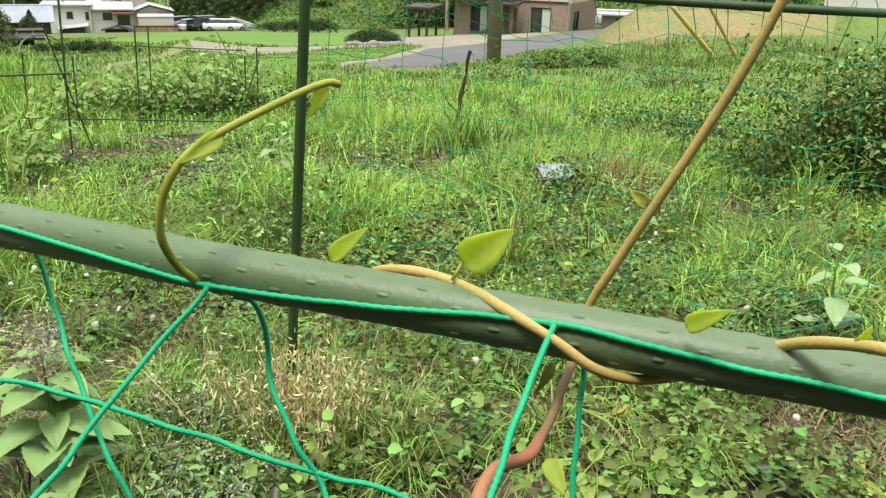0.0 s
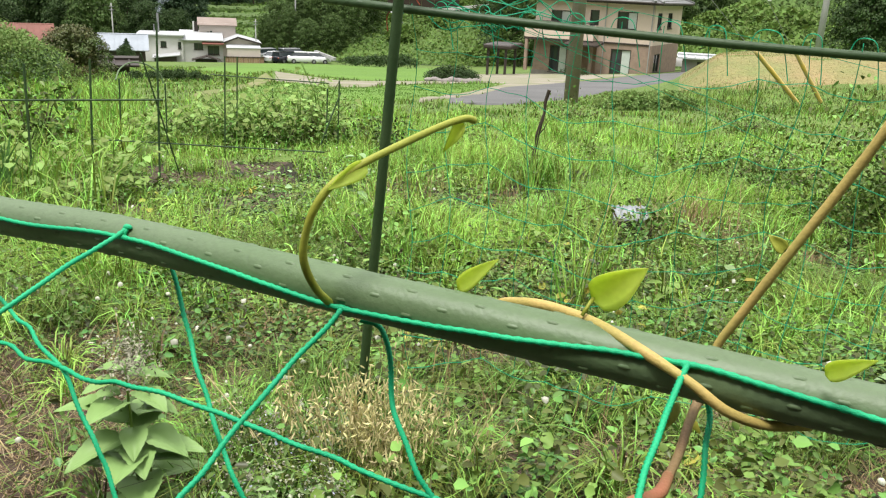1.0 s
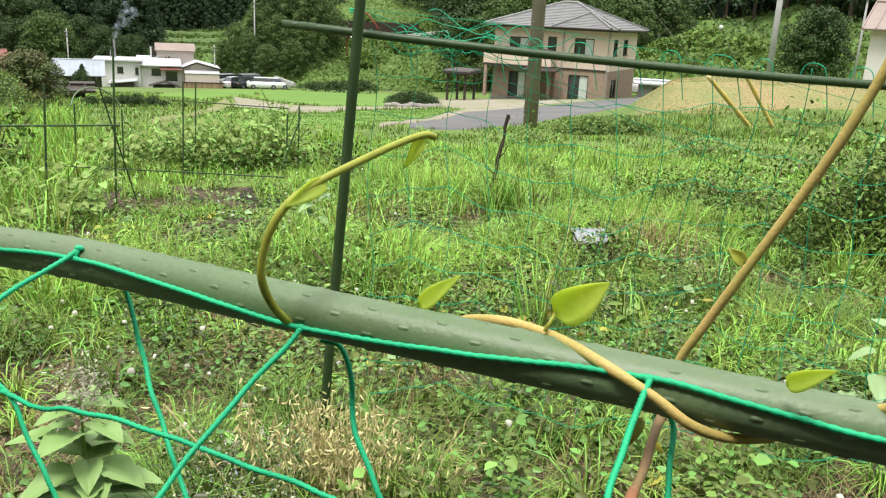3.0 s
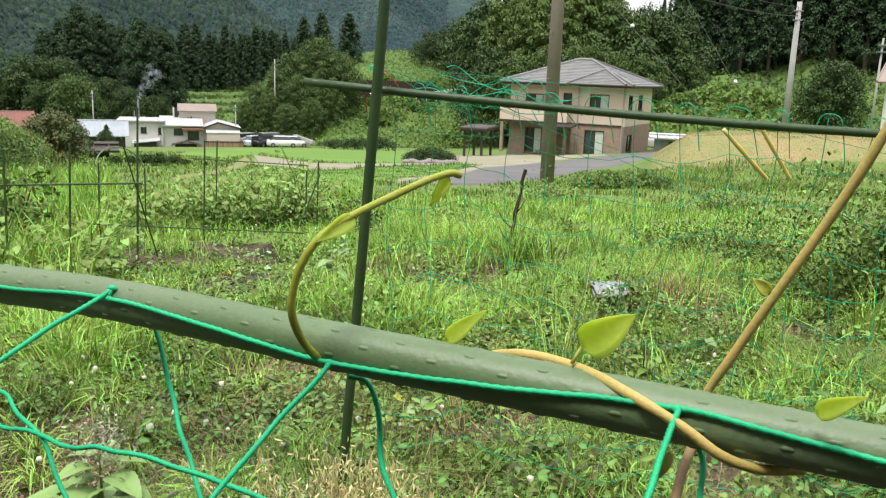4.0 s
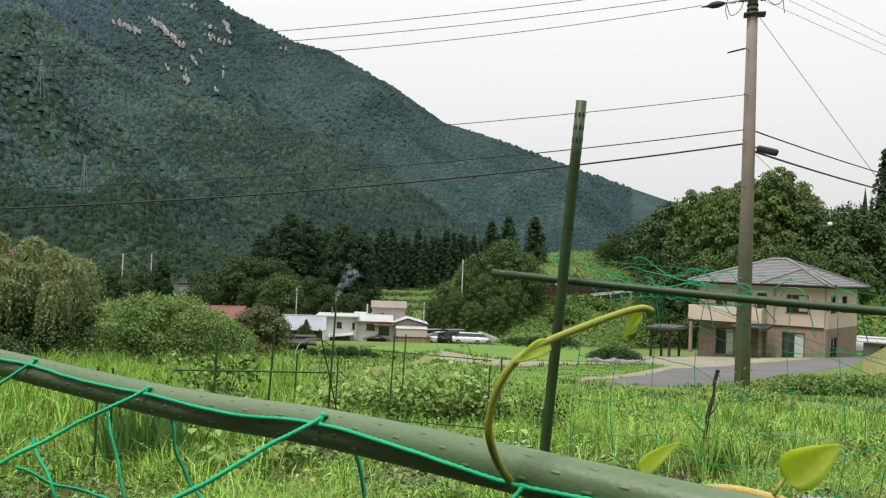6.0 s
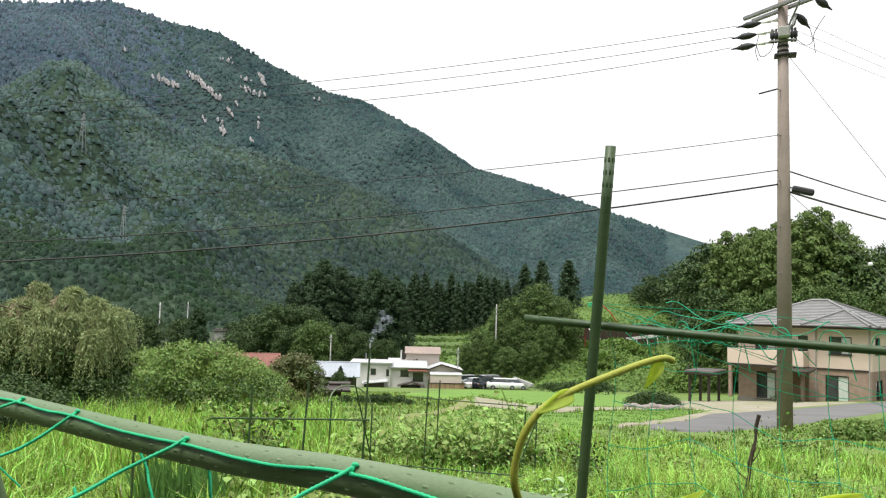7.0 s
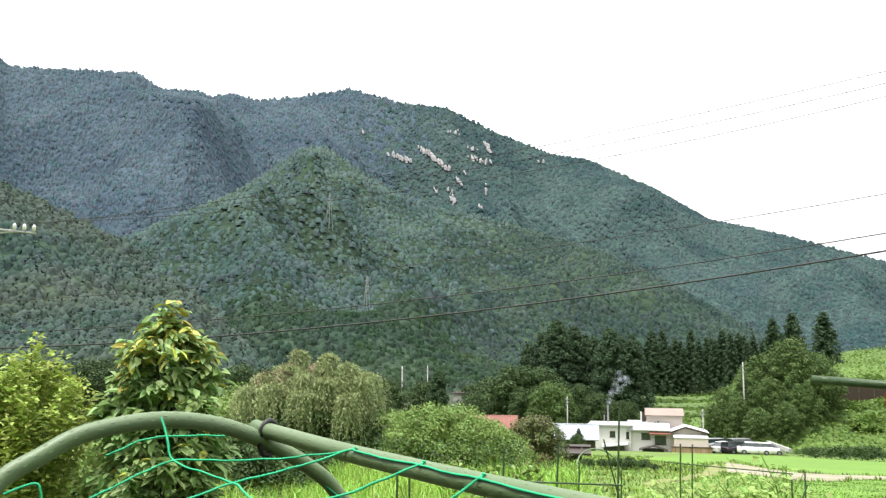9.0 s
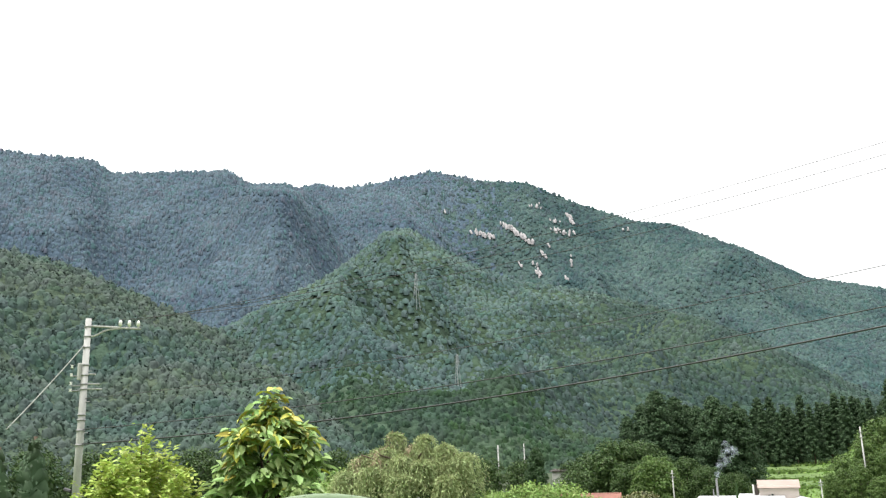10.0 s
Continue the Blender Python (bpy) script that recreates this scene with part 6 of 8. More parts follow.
def conifer_tree(at, h, spread, whorls, per, label, name="conifer", group="cedars", bare=0.14, fine=0.026, taper=0.8):
    ob = thing(name, at, label, "tree", group)
    part("trunk", Geo().tube([(0, 0, -0.5), (0, 0, h * 0.5), (0, 0, h * 0.98)], [h * 0.011, h * 0.008, 0.03], 8), M["bark"], ob, "", True)
    sets = []
    for k in range(12):
        u = k / 12
        sets.append(crowns(np.array([[0, 0, h * (bare + 0.04 + (0.94 - bare) * u)]]), np.array([spread * (1 - u) ** taper * 0.5 + 0.05]), np.array([1.3]), BLOB))
    for k in range(whorls):
        u = (k + trng.uniform(0, 1)) / whorls
        z = h * (bare + (1 - bare) * u)
        reach = spread * (1 - u) ** taper * trng.uniform(0.7, 1.2) + 0.15
        a = trng.uniform(0, 2 * np.pi) + np.repeat(trng.uniform(0, 2 * np.pi, max(3, per // 9)), 9)[:per]
        m = len(a)
        a = a + trng.normal(scale=0.16, size=m)
        r = reach * np.sqrt(trng.uniform(0.12, 1, m))
        p = np.stack([r * np.cos(a), r * np.sin(a), z - 0.3 * r + trng.normal(scale=h * 0.007, size=m)], 1)
        way = np.stack([np.cos(a), np.sin(a), trng.uniform(-0.9, 0.3, m)], 1)
        s = h * fine * trng.uniform(0.6, 1.3, m) * (1.15 - 0.5 * u)
        sets.append(flat_leaves(p, way, trng.normal(scale=0.5, size=(m, 3)) + [0, 0, 1], s * 1.4, s * 0.6, 0.35))
    stuff("crown", sets, M["conifer"], "", "", ob)
    return ob


def puff_tree(name, at, h, spread, puffs, per, size, mat, label, group="", low=0.2, taper=0.0, lump=0.34, droop=0.3, category="tree"):
    """A tree of leafy puffs over a crown: taper 0 gives a round head, 1 a cone."""
    ob = thing(name, at, label, category, group)
    cs = []
    for k in range(puffs):
        u = ((k + trng.uniform(0, 1)) / puffs) ** (1.0 + 0.25 * taper)
        round_ = math.sqrt(max(0.02, 1 - (2 * u - 0.75) ** 2 / 1.6))
        w = spread * ((1 - taper) * round_ + taper * (1.02 - u) ** 0.75)
        r = spread * lump * trng.uniform(0.55, 1.4) * (1 - 0.6 * taper * u)
        a, f = k * 2.4 + trng.uniform(-0.5, 0.5), trng.uniform(0.7, 1.0)
        cs.append((w * f * math.cos(a), w * f * math.sin(a), h * low + (h * (1 - low) - r * 0.6) * u, r))
    limbs(ob, h * (0.75 if taper < 0.5 else 0.95), h * (0.02 if taper < 0.5 else 0.014), [c[:3] for c in cs[2:-1:max(1, puffs // 5)]][:5])
    sets = []
    m = puffs * per // 3
    q = unit(trng.normal(size=(m, 3))) * trng.uniform(0.2, 1, (m, 1)) ** 0.5
    u = np.clip(0.5 + 0.42 * q[:, 2], 0.02, 0.95)
    w = spread * 0.72 * ((1 - taper) + taper * (1.0 - u))
    heart = np.stack([q[:, 0] * w, q[:, 1] * w, h * low + h * (1 - low) * u], 1)
    sets.append(flat_leaves(heart, trng.normal(size=(m, 3)), trng.normal(size=(m, 3)), size * trng.uniform(1.2, 2.4, m), size * trng.uniform(0.9, 1.6, m)))
    for x, y, z, r in cs:
        out = np.array([x, y, 0]) / max(spread, 0.01)
        d = unit(trng.normal(size=(per, 3)) + out * 0.7 + [0, 0, 0.85])
        p = np.array([x, y, z]) + d * r * trng.uniform(0.6, 1.08, (per, 1)) * [1, 1, 0.72]
        L = size * trng.uniform(0.6, 1.4, per)
        way = unit(trng.normal(scale=0.7, size=(per, 3)) + d * [0.7, 0.7, 0] + [0, 0, -droop])
        sets.append(flat_leaves(p - way * L[:, None] * 0.4, way, d + [0, 0, 0.25] + 0.28 * trng.normal(size=(per, 3)), L, L * trng.uniform(0.5, 0.8, per), 0.25))
    stuff("crown", sets, M[mat], "", "", ob)
    return ob


def stand(az, d):
    """Where a tree stands: on the ground or on the wooded hillside."""
    p = spot(az, d)
    s = (d - wood.d0) / (wood.d1 - wood.d0)
    if 0 < s < 1.2 and -30 < az < 60:
        p.z = max(p.z, float(wood.at(np.array([az]), np.array([s]))[0, 2]))
    return p


def more(proto, h0, rows, jitter=0.12):
    """Copies of a tree at bearings, distances and skyline elevations."""
    for az, d, el in rows:
        p = stand(az, d)
        h = 1.2 + d * math.tan(radians(el)) - p.z
        k = h / h0
        w = k * trng.uniform(1 - jitter, 1 + jitter)
        copy_thing(proto, Matrix.Translation(p) @ pose(0, 0, 0, 0, 0, trng.uniform(0, 360)) @ Matrix.Diagonal((w, w, k, 1)))


def first(az, d, el):
    p = stand(az, d)
    return p, 1.2 + d * math.tan(radians(el)) - p.z


p, h = first(-28.46, 150, 3.3)
cedar_a = puff_tree("cedar", p, h, h * 0.23, 150, 120, h * 0.017, "conifer", "tall dark green cedar in the valley", "cedars", 0.1, 0.75, 0.3, 0.7)
more(cedar_a, h, [(-29.4, 156, 2.5), (-27.3, 154, 2.85), (-24.86, 148, 2.8), (-25.9, 154, 2.2), (-23.5, 150, 2.0), (-26.6, 160, 2.3), (-30.4, 158, 1.7), (-24.2, 160, 2.2), (-36.7, 70, -0.13)])
p, hb = first(-20.6, 206, 2.1)
cedar_b = puff_tree("cedar", p, hb, hb * 0.17, 90, 80, hb * 0.021, "conifer", "slender dark green plantation cedar", "cedars", 0.05, 0.85, 0.34, 0.8)
more(cedar_b, hb, [(-23.0, 200, 1.90), (-22.4, 208, 1.90), (-21.9, 203, 2.10), (-21.4, 210, 2.60), (-21.0, 202, 1.60), (-20.1, 204, 1.50), (-19.6, 208, 2.65), (-19.1, 203, 2.05), (-18.6, 209, 2.15), (-18.1, 204, 2.00), (-17.6, 208, 2.65), (-17.1, 203, 2.45), (-16.6, 208, 2.40), (-16.1, 204, 1.85), (-15.7, 209, 2.25), (-15.2, 205, 1.75), (-22.1, 216, 2.60), (-20.3, 218, 1.90), (-18.3, 218, 2.10), (-16.3, 218, 2.25), (-14.6, 206, 1.50), (-23.4, 214, 2.40)])
p, hx = first(-13.31, 205, 3.67)
cedar_x = puff_tree("cedar", p, hx, hx * 0.25, 90, 50, hx * 0.03, "conifer", "lone dark cedar on the hillside", "cedars", 0.05, 0.8, 0.32, 0.8)
more(cedar_x, hx, [(-27.1, 92, -4.0), (-14.48, 206, 3.36), (-11.46, 200, 3.72)])
p, hc = first(13.4, 172, 9.85)
cedar_c = puff_tree("cedar", p, hc, hc * 0.14, 110, 60, hc * 0.016, "conifer", "tall cedar in a dense dark plantation", "plantation cedars", 0.12, 0.88, 0.36, 0.8)
more(cedar_c, hc, [(10.5, 170, 8.2), (11.3, 168, 9.95), (12.3, 174, 9.6), (14.4, 169, 10.6), (15.3, 175, 10.2), (16.1, 169, 10.8), (17.0, 175, 10.3), (17.9, 170, 10.9), (18.8, 176, 10.5), (19.7, 170, 10.8), (20.6, 175, 11), (21.6, 170, 10.6), (22.6, 176, 11), (23.7, 171, 10.7), (24.8, 175, 11), (26, 171, 11), (27.5, 175, 11.2), (29, 171, 11), (31, 175, 11), (33, 171, 11), (14.0, 185, 10.8), (16.5, 185, 11), (19.2, 185, 11), (12.2, 184, 9.2), (22, 185, 11), (25.3, 185, 11)])
p, hd = first(-31.3, 138, 0.28)
oak = puff_tree("broadleaf_tree", p, hd, hd * 0.46, 44, 130, hd * 0.028, "broadleaf", "broad dark green tree in the valley", "valley trees", 0.1, 0, 0.3)
more(oak, hd, [(-32.6, 142, -0.5), (-29.6, 140, 0.1), (-33.9, 150, -1.0), (-30.3, 132, -1.2), (-26.9, 136, -1.0), (-25.6, 134, -1.6), (-37.6, 150, -0.9), (-40, 140, -0.7), (-42.5, 146, -0.3), (-45, 140, -0.3), (-47.5, 146, 0.0), (-50, 140, 0.2), (-53, 144, 0.2), (-56, 140, 0.4), (-59, 144, 0.5), (-62, 140, 0.4), (-65, 144, 0.5), (-68.5, 140, 0.6), (-72, 144, 0.5), (-4.2, 186, 3.4), (-5.7, 190, 2.8), (-2.7, 176, 4.2), (-1.5, 150, 5.2), (-1.3, 124, 2.1), (-3.0, 172, 1.8), (-6.6, 194, 2.1), (9.3, 136, 5.0), (8.1, 130, 4.3), (9.1, 134, 4.3), (7.1, 128, 4.7), (-24.0, 136, -2.0), (-27.9, 131, -2.2), (-27.2, 88, -4.35), (-26.7, 86, -5.0), (-28.3, 87, -5.0), (-29.0, 90, -4.7)])
p, hl = first(-28.87, 128, -0.9)
puff_tree("drooping_tree", p, hl, hl * 0.44, 34, 150, hl * 0.03, "grove", "rounded drooping green tree before the cedars", "valley trees", 0.1, 0.1, 0.32, 1.2)
p, hm = first(-13.46, 136, 2.09)
grove = puff_tree("hillside_tree", p, hm, hm * 0.32, 46, 150, hm * 0.021, "grove", "green tree beside the vine bank, lit look put into its leaf colour", "hillside trees", 0.06, 0, 0.3)
more(grove, hm, [(-15.2, 138, 1.1), (-12.1, 134, 1.2), (-16.3, 134, -0.1), (-17.5, 130, -1.1), (-14.8, 128, -0.4), (-12.9, 127, -0.8), (-16.8, 126, -1.7), (-18.4, 126, -2.2), (-11.4, 140, 0.2), (-13.9, 124, -2.0), (-15.6, 123, -2.4), (1.9, 118, 2.0), (3.7, 117, 2.2), (5.4, 119, 2.4), (7.1, 116, 1.9), (8.5, 118, 1.8), (0.2, 118, 1.6), (6.3, 126, 4.9), (-3.8, 176, 1.6), (9.9, 128, 3.2), (11.2, 126, 1.6)], 0.2)
p, he = first(2.35, 128, 6.5)
bamboo = puff_tree("bamboo_clump", p, he, he * 0.2, 80, 170, he * 0.0155, "bamboo", "feathery yellow-green bamboo clump", "bamboo grove", 0.15, 0.15, 0.26, 0.9)
more(bamboo, he, [(0.9, 132, 5.9), (-0.8, 130, 5.7), (0.05, 126, 5.3), (1.6, 124, 5.6), (3.6, 130, 6.3), (4.4, 126, 7.1), (5.15, 130, 6.4), (3.0, 122, 5.0), (6.0, 128, 5.2)])
p, hf = first(20.0, 70, 1.75)
round_tree = puff_tree("round_tree", p, hf, hf * 0.38, 70, 120, hf * 0.026, "broadleaf", "round dark green tree on the terrace", "terrace trees", 0.08, 0, 0.3)
more(round_tree, hf, [(24.6, 80, -0.2)])
p, hg = first(-24.0, 29, -5.85)
hedge = puff_tree("clipped_bush", p, hg, hg * 0.75, 22, 60, hg * 0.09, "broadleaf", "low dark green clipped garden bush", "garden bushes", 0.15, 0, 0.4, category="bush")
more(hedge, hg, [(-24.8, 29, -5.9), (-23.0, 28.5, -5.95), (-26.7, 29, -6.0), (-22.3, 29, -6.2), (-25.7, 30, -6.0)])
p, hg2 = first(-5.7, 38.4, -5.1)
low_bush = puff_tree("clipped_bush", p, hg2, hg2 * 1.3, 26, 70, hg2 * 0.1, "broadleaf", "spreading dark green bush in a boulder bed", "garden bushes", 0.15, 0, 0.4, category="bush")
more(low_bush, hg2, [(-6.5, 38.6, -5.35), (-5.0, 38.7, -5.3), (2.5, 58, -4.7), (-10.9, 92, -4.6), (-12.4, 95, -4.75), (-9.4, 90, -4.5)])


p = stand(-10.0, 140)
vine_mound = puff_tree("kudzu_mound", p, 2.0, 2.4, 13, 110, 0.42, "kudzu", "shrub smothered in bright green kudzu", "kudzu mounds", -0.1, 0, 0.5, category="vines")
M["terrace_turf"] = material("terrace_grass", (0.085, 0.135, 0.032), 0.95, 0.4, 0.3, 0.8, fine=4, second=(0.055, 0.095, 0.024))
for az, d, size in ((-23.0, 124, 0.6), (-22.2, 132, 0.7), (-21.0, 140, 0.5), (-19.6, 128, 0.8), (-18.7, 134, 0.8), (-20.4, 150, 0.6), (-22.8, 156, 0.7), (-19.0, 160, 0.6)):
    copy_thing(vine_mound, Matrix.Translation(stand(az, d)) @ pose(0, 0, 0, 0, 0, 40 * d) @ Matrix.Diagonal((size, size, size * 0.8, 1)))
for k in range(46):
    az, d = (trng.uniform(-18.5, -2.0), trng.uniform(121, 172)) if k < 30 else (trng.uniform(9.5, 22.0), trng.uniform(92, 116))
    p, size = stand(az, d), trng.uniform(0.45, 1.25)
    if k >= 30:
        p.z += min(5, (d - 84) * 0.14)
    copy_thing(vine_mound, Matrix.Translation(p) @ pose(0, 0, 0, 0, 0, trng.uniform(0, 360)) @ Matrix.Diagonal((size * 1.2, size, size, 1)))


def terrace(a0, a1, el, deep, tall):
    """A stepped field on the hillside: a dark stone face and a grass top."""
    mid = wood.seen((a0 + a1) / 2, el)
    d = math.hypot(mid.x, mid.y)
    ob = tagged(new("terrace"), "narrow grass terrace with a dark stone face", "terrace", kind="structure")
    ob.matrix_basis = Matrix.Translation(mid) @ pose(0, 0, 0, 0, 0, -(a0 + a1) / 2)
    w = d * math.radians(a1 - a0)
    edge = [(-w / 2 + w * k / 12, 0.5 * math.sin(k * 1.9), 0.12 * math.sin(k * 2.7)) for k in range(13)]
    part("face", Geo().sheet([[(x, y, z - tall) for x, y, z in edge], [(x, y + 0.15, z + tall) for x, y, z in edge]]), M["kudzu_floor"], ob)
    part("grass_top", Geo().sheet([[(x, y + 0.15, z + tall) for x, y, z in edge], [(x, y + deep, z + tall + 0.3) for x, y, z in edge]]), M["terrace_turf"], ob, "", True)
    m = int(w * 26)
    q = np.stack([trng.uniform(-w / 2, w / 2, m), trng.uniform(-0.9, 1.6, m) - 0.2, trng.uniform(-tall, tall + 0.35, m)], 1)
    stuff("edge_growth", [flat_leaves(q, trng.normal(size=(m, 3)), trng.normal(size=(m, 3)) * 0.5 + [0, -0.6, 0.8], trng.uniform(0.3, 0.7, m), trng.uniform(0.2, 0.45, m))], M["scrub"], "", "", ob)


for a0, a1, el, deep, tall in ((-23.2, -18.6, -3.2, 7, 0.8), (-23.0, -18.2, -2.75, 8, 0.9), (-23.2, -18.0, -2.25, 9, 0.9), (-22.9, -17.8, -1.85, 9, 0.7)):
    terrace(a0, a1, el, deep, tall)

# kudzu-covered bank and lower bushes on the hillside
n = 60000
a, s = trng.uniform(-29, 13, n), trng.uniform(0.0, 1.0, n) ** 1.1
keep = (a < -23.5) | (a > -18) | (trng.uniform(size=n) < 0.25)
a, s = a[keep], s[keep]
n = len(a)
p = wood.at(a, s)
p[:, 2] += hump(p, s) + trng.uniform(0, 0.6, n)
d = unit(0.45 * trng.normal(size=(n, 3)) + [0, -0.5, 0.9])
stuff("kudzu_bank", [flat_leaves(p, unit(trng.normal(size=(n, 3)) + [0, -0.3, -0.2]), d, trng.uniform(0.3, 0.62, n), trng.uniform(0.24, 0.5, n))], M["kudzu"], "bright green kudzu vines smothering the bank", "vines")
n = 14000
a, s = trng.uniform(13, 38, n), trng.uniform(0.0, 0.75, n)
p = wood.at(a, s)
p[:, 2] += hump(p, s) + trng.uniform(0, 0.8, n)
stuff("hillside_scrub", [flat_leaves(p, trng.normal(size=(n, 3)), 0.5 * trng.normal(size=(n, 3)) + [0, -0.5, 0.9], trng.uniform(0.4, 0.9, n), trng.uniform(0.3, 0.7, n))], M["scrub"], "dark green scrub below the cedar plantation", "scrub")
# trunk-zone shade is put into the colour of these crowns
wood.trees("shaded_forest", "trees coloured dark for the shade behind the cedar trunks", 5.5, 4.6, M["crown_shade"], CONE, 8, 45, 0.6, 1.08, (1.8, 2.8), spray=0)
wood.trees("hillside_forest", "green mixed trees covering the hillside behind the houses", 4.6, 3.3, M["crown_near"], DOME, -4, 9, 0.3, 1.02)
wood.trees("valley_forest", "green mixed trees behind the valley cedars", 4.6, 3.3, M["crown_near"], DOME, -30, -23.8, 0.3, 1.02)
n = 12000
a, dd = trng.uniform(9, 40, n), trng.uniform(80, 119, n)
q = np.stack([dd * np.sin(np.radians(a)), dd * np.cos(np.radians(a))], 1)
p = np.concatenate([q, (lie(q[:, 0], q[:, 1]) + np.clip((dd - 84) * 0.14, 0, 5) + trng.uniform(0, 0.9, n))[:, None]], 1)
stuff("terrace_scrub", [flat_leaves(p, trng.normal(size=(n, 3)), trng.normal(size=(n, 3)) * 0.5 + [0, -0.5, 1], trng.uniform(0.35, 0.9, n), trng.uniform(0.25, 0.6, n))], M["kudzu"], "green scrub on the terraces below the cedars", "scrub")


def weeping_tree():
    base = spot(-45.1, 25)
    ob = thing("weeping_cherry", base, "weeping tree with long hanging leafy strands", "tree")
    top = 1.2 + 25 * math.tan(radians(0.7)) - base.z
    tips = [(1.6 * math.cos(a), 1.6 * math.sin(a), top * 0.86) for a in np.arange(8) * 0.8]
    limbs(ob, top * 0.8, 0.16, tips)
    heads = [(0.1, 0.0, -0.2, 0.55), (-0.65, -0.2, 0.16, 0.5), (0.7, -0.3, 0.04, 0.5), (-1.35, -0.1, -0.28, 0.6), (1.35, -0.2, -0.22, 0.5), (-0.3, -0.9, -0.3, 0.6), (0.5, -1.1, -0.5, 0.6), (-1.1, -1.0, -0.5, 0.6), (1.2, -0.95, -0.62, 0.55), (-1.95, -0.5, -0.6, 0.55), (1.95, -0.3, -0.6, 0.55), (-0.2, -1.6, -0.8, 0.6), (0.95, -1.55, -1.0, 0.6), (-1.3, -1.55, -0.95, 0.6), (0.3, 0.9, -0.3, 0.8), (-1.0, 0.9, -0.35, 0.8), (1.2, 0.8, -0.5, 0.8), (-2.1, -1.0, -0.95, 0.5), (2.05, -0.9, -1.05, 0.5)]
    pos, dry = [], []
    for k in range(2600):
        hx, hy, dz, hr = heads[k % len(heads)]
        a, u = trng.uniform(0, 2 * np.pi), math.sqrt(trng.uniform(0, 1))
        reach = hr * u * trng.uniform(0.7, 1.15)
        z0 = top + dz - 0.16
        low = trng.uniform(0.1, 0.7) if u > 0.6 else trng.uniform(0.5, 1.0)
        drop = min(z0 - 0.1, (0.35 + 1.7 * u ** 2) * low + 0.25)
        m = max(7, int((drop + reach) / 0.06))
        t = np.linspace(0.02, 1, m)
        out = reach * (1 - np.exp(-3.2 * t)) / 0.96
        sway = 0.05 * np.sin(5 * t + k) * t
        strand = np.stack([hx + math.cos(a) * out + sway, hy + math.sin(a) * out + 0.04 * np.cos(5 * t + k) * t, z0 + 0.2 * np.sin(np.pi * np.minimum(t * 1.9, 1)) * (1 - 0.4 * u) - drop * t ** 1.7], 1)
        (dry if k % len(heads) in (0, 1, 5, 7) and math.cos(a) < 0.3 and k % 2 == 0 else pos).append(strand)
    # leaves of a darker material fill the crown in place of its inner shade
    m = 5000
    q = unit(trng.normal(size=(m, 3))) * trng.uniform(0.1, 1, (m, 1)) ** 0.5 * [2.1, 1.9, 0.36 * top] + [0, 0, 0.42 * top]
    stuff("inner_foliage", [flat_leaves(q, trng.normal(size=(m, 3)) + [0, 0, -0.8], trng.normal(size=(m, 3)), trng.uniform(0.12, 0.3, m), trng.uniform(0.05, 0.12, m))], M["broadleaf"], "inner leaves darkened to imitate the crown's shade", "", ob)
    for name, parts, mat, L in (("hanging_foliage", pos, "willow", 0.105), ("dry_twigwork", dry, "dead_twigs", 0.1)):
        p = np.concatenate(parts)
        w = unit(np.concatenate([np.gradient(q, axis=0) for q in parts]) / 0.07 + trng.normal(scale=0.6, size=p.shape))
        stuff(name, [flat_leaves(p, w, trng.normal(size=p.shape) * 0.5 + np.array([0, -0.5, 0.7]), L * trng.uniform(0.6, 1.4, len(p)), 0.026 * trng.uniform(0.7, 1.3, len(p)))], M[mat], "", "", ob)


weeping_tree()
p, hh = first(-36.6, 23, -2.5)
side_tree = puff_tree("leafy_tree", p, hh, 1.8, 60, 230, 0.075, "light_leaf", "dense light green small-leaved bush tree", "garden trees", 0.02, 0.25, 0.3)
more(side_tree, hh, [(-34.3, 24, -3.5), (-39.6, 27, -3.0), (-48.5, 30, -1.2), (-54.5, 31, -1.9)])
p, hr = first(-30.2, 27, -3.2)
puff_tree("red_tinged_bush", p, hr, 0.95, 46, 220, 0.06, "red_bush", "rounded dark bush with reddish young leaves", "", 0.05, 0.1, 0.34, category="bush")
p, hs = first(-69.25, 16, 1.5)
small_cone = conifer_tree(p, hs, hs * 0.3, 30, 40, "small bright conical garden conifer", "garden_conifer", "garden conifers")
more(small_cone, hs, [(-71.2, 15, 0.9), (-73.2, 16, 1.2)])
n = 12000
a, dd = trng.uniform(-66, -31, n), trng.uniform(19, 27, n)
q = np.stack([dd * np.sin(np.radians(a)), dd * np.cos(np.radians(a))], 1)
p = np.concatenate([q, (lie(q[:, 0], q[:, 1]) + trng.uniform(0, 0.9, n))[:, None]], 1)
stuff("underbrush", [flat_leaves(p, trng.normal(size=(n, 3)), trng.normal(size=(n, 3)) + [0, 0, 1], trng.uniform(0.05, 0.12, n), trng.uniform(0.03, 0.06, n))], M["broadleaf"], "dark green underbrush below the garden trees", "bushes")


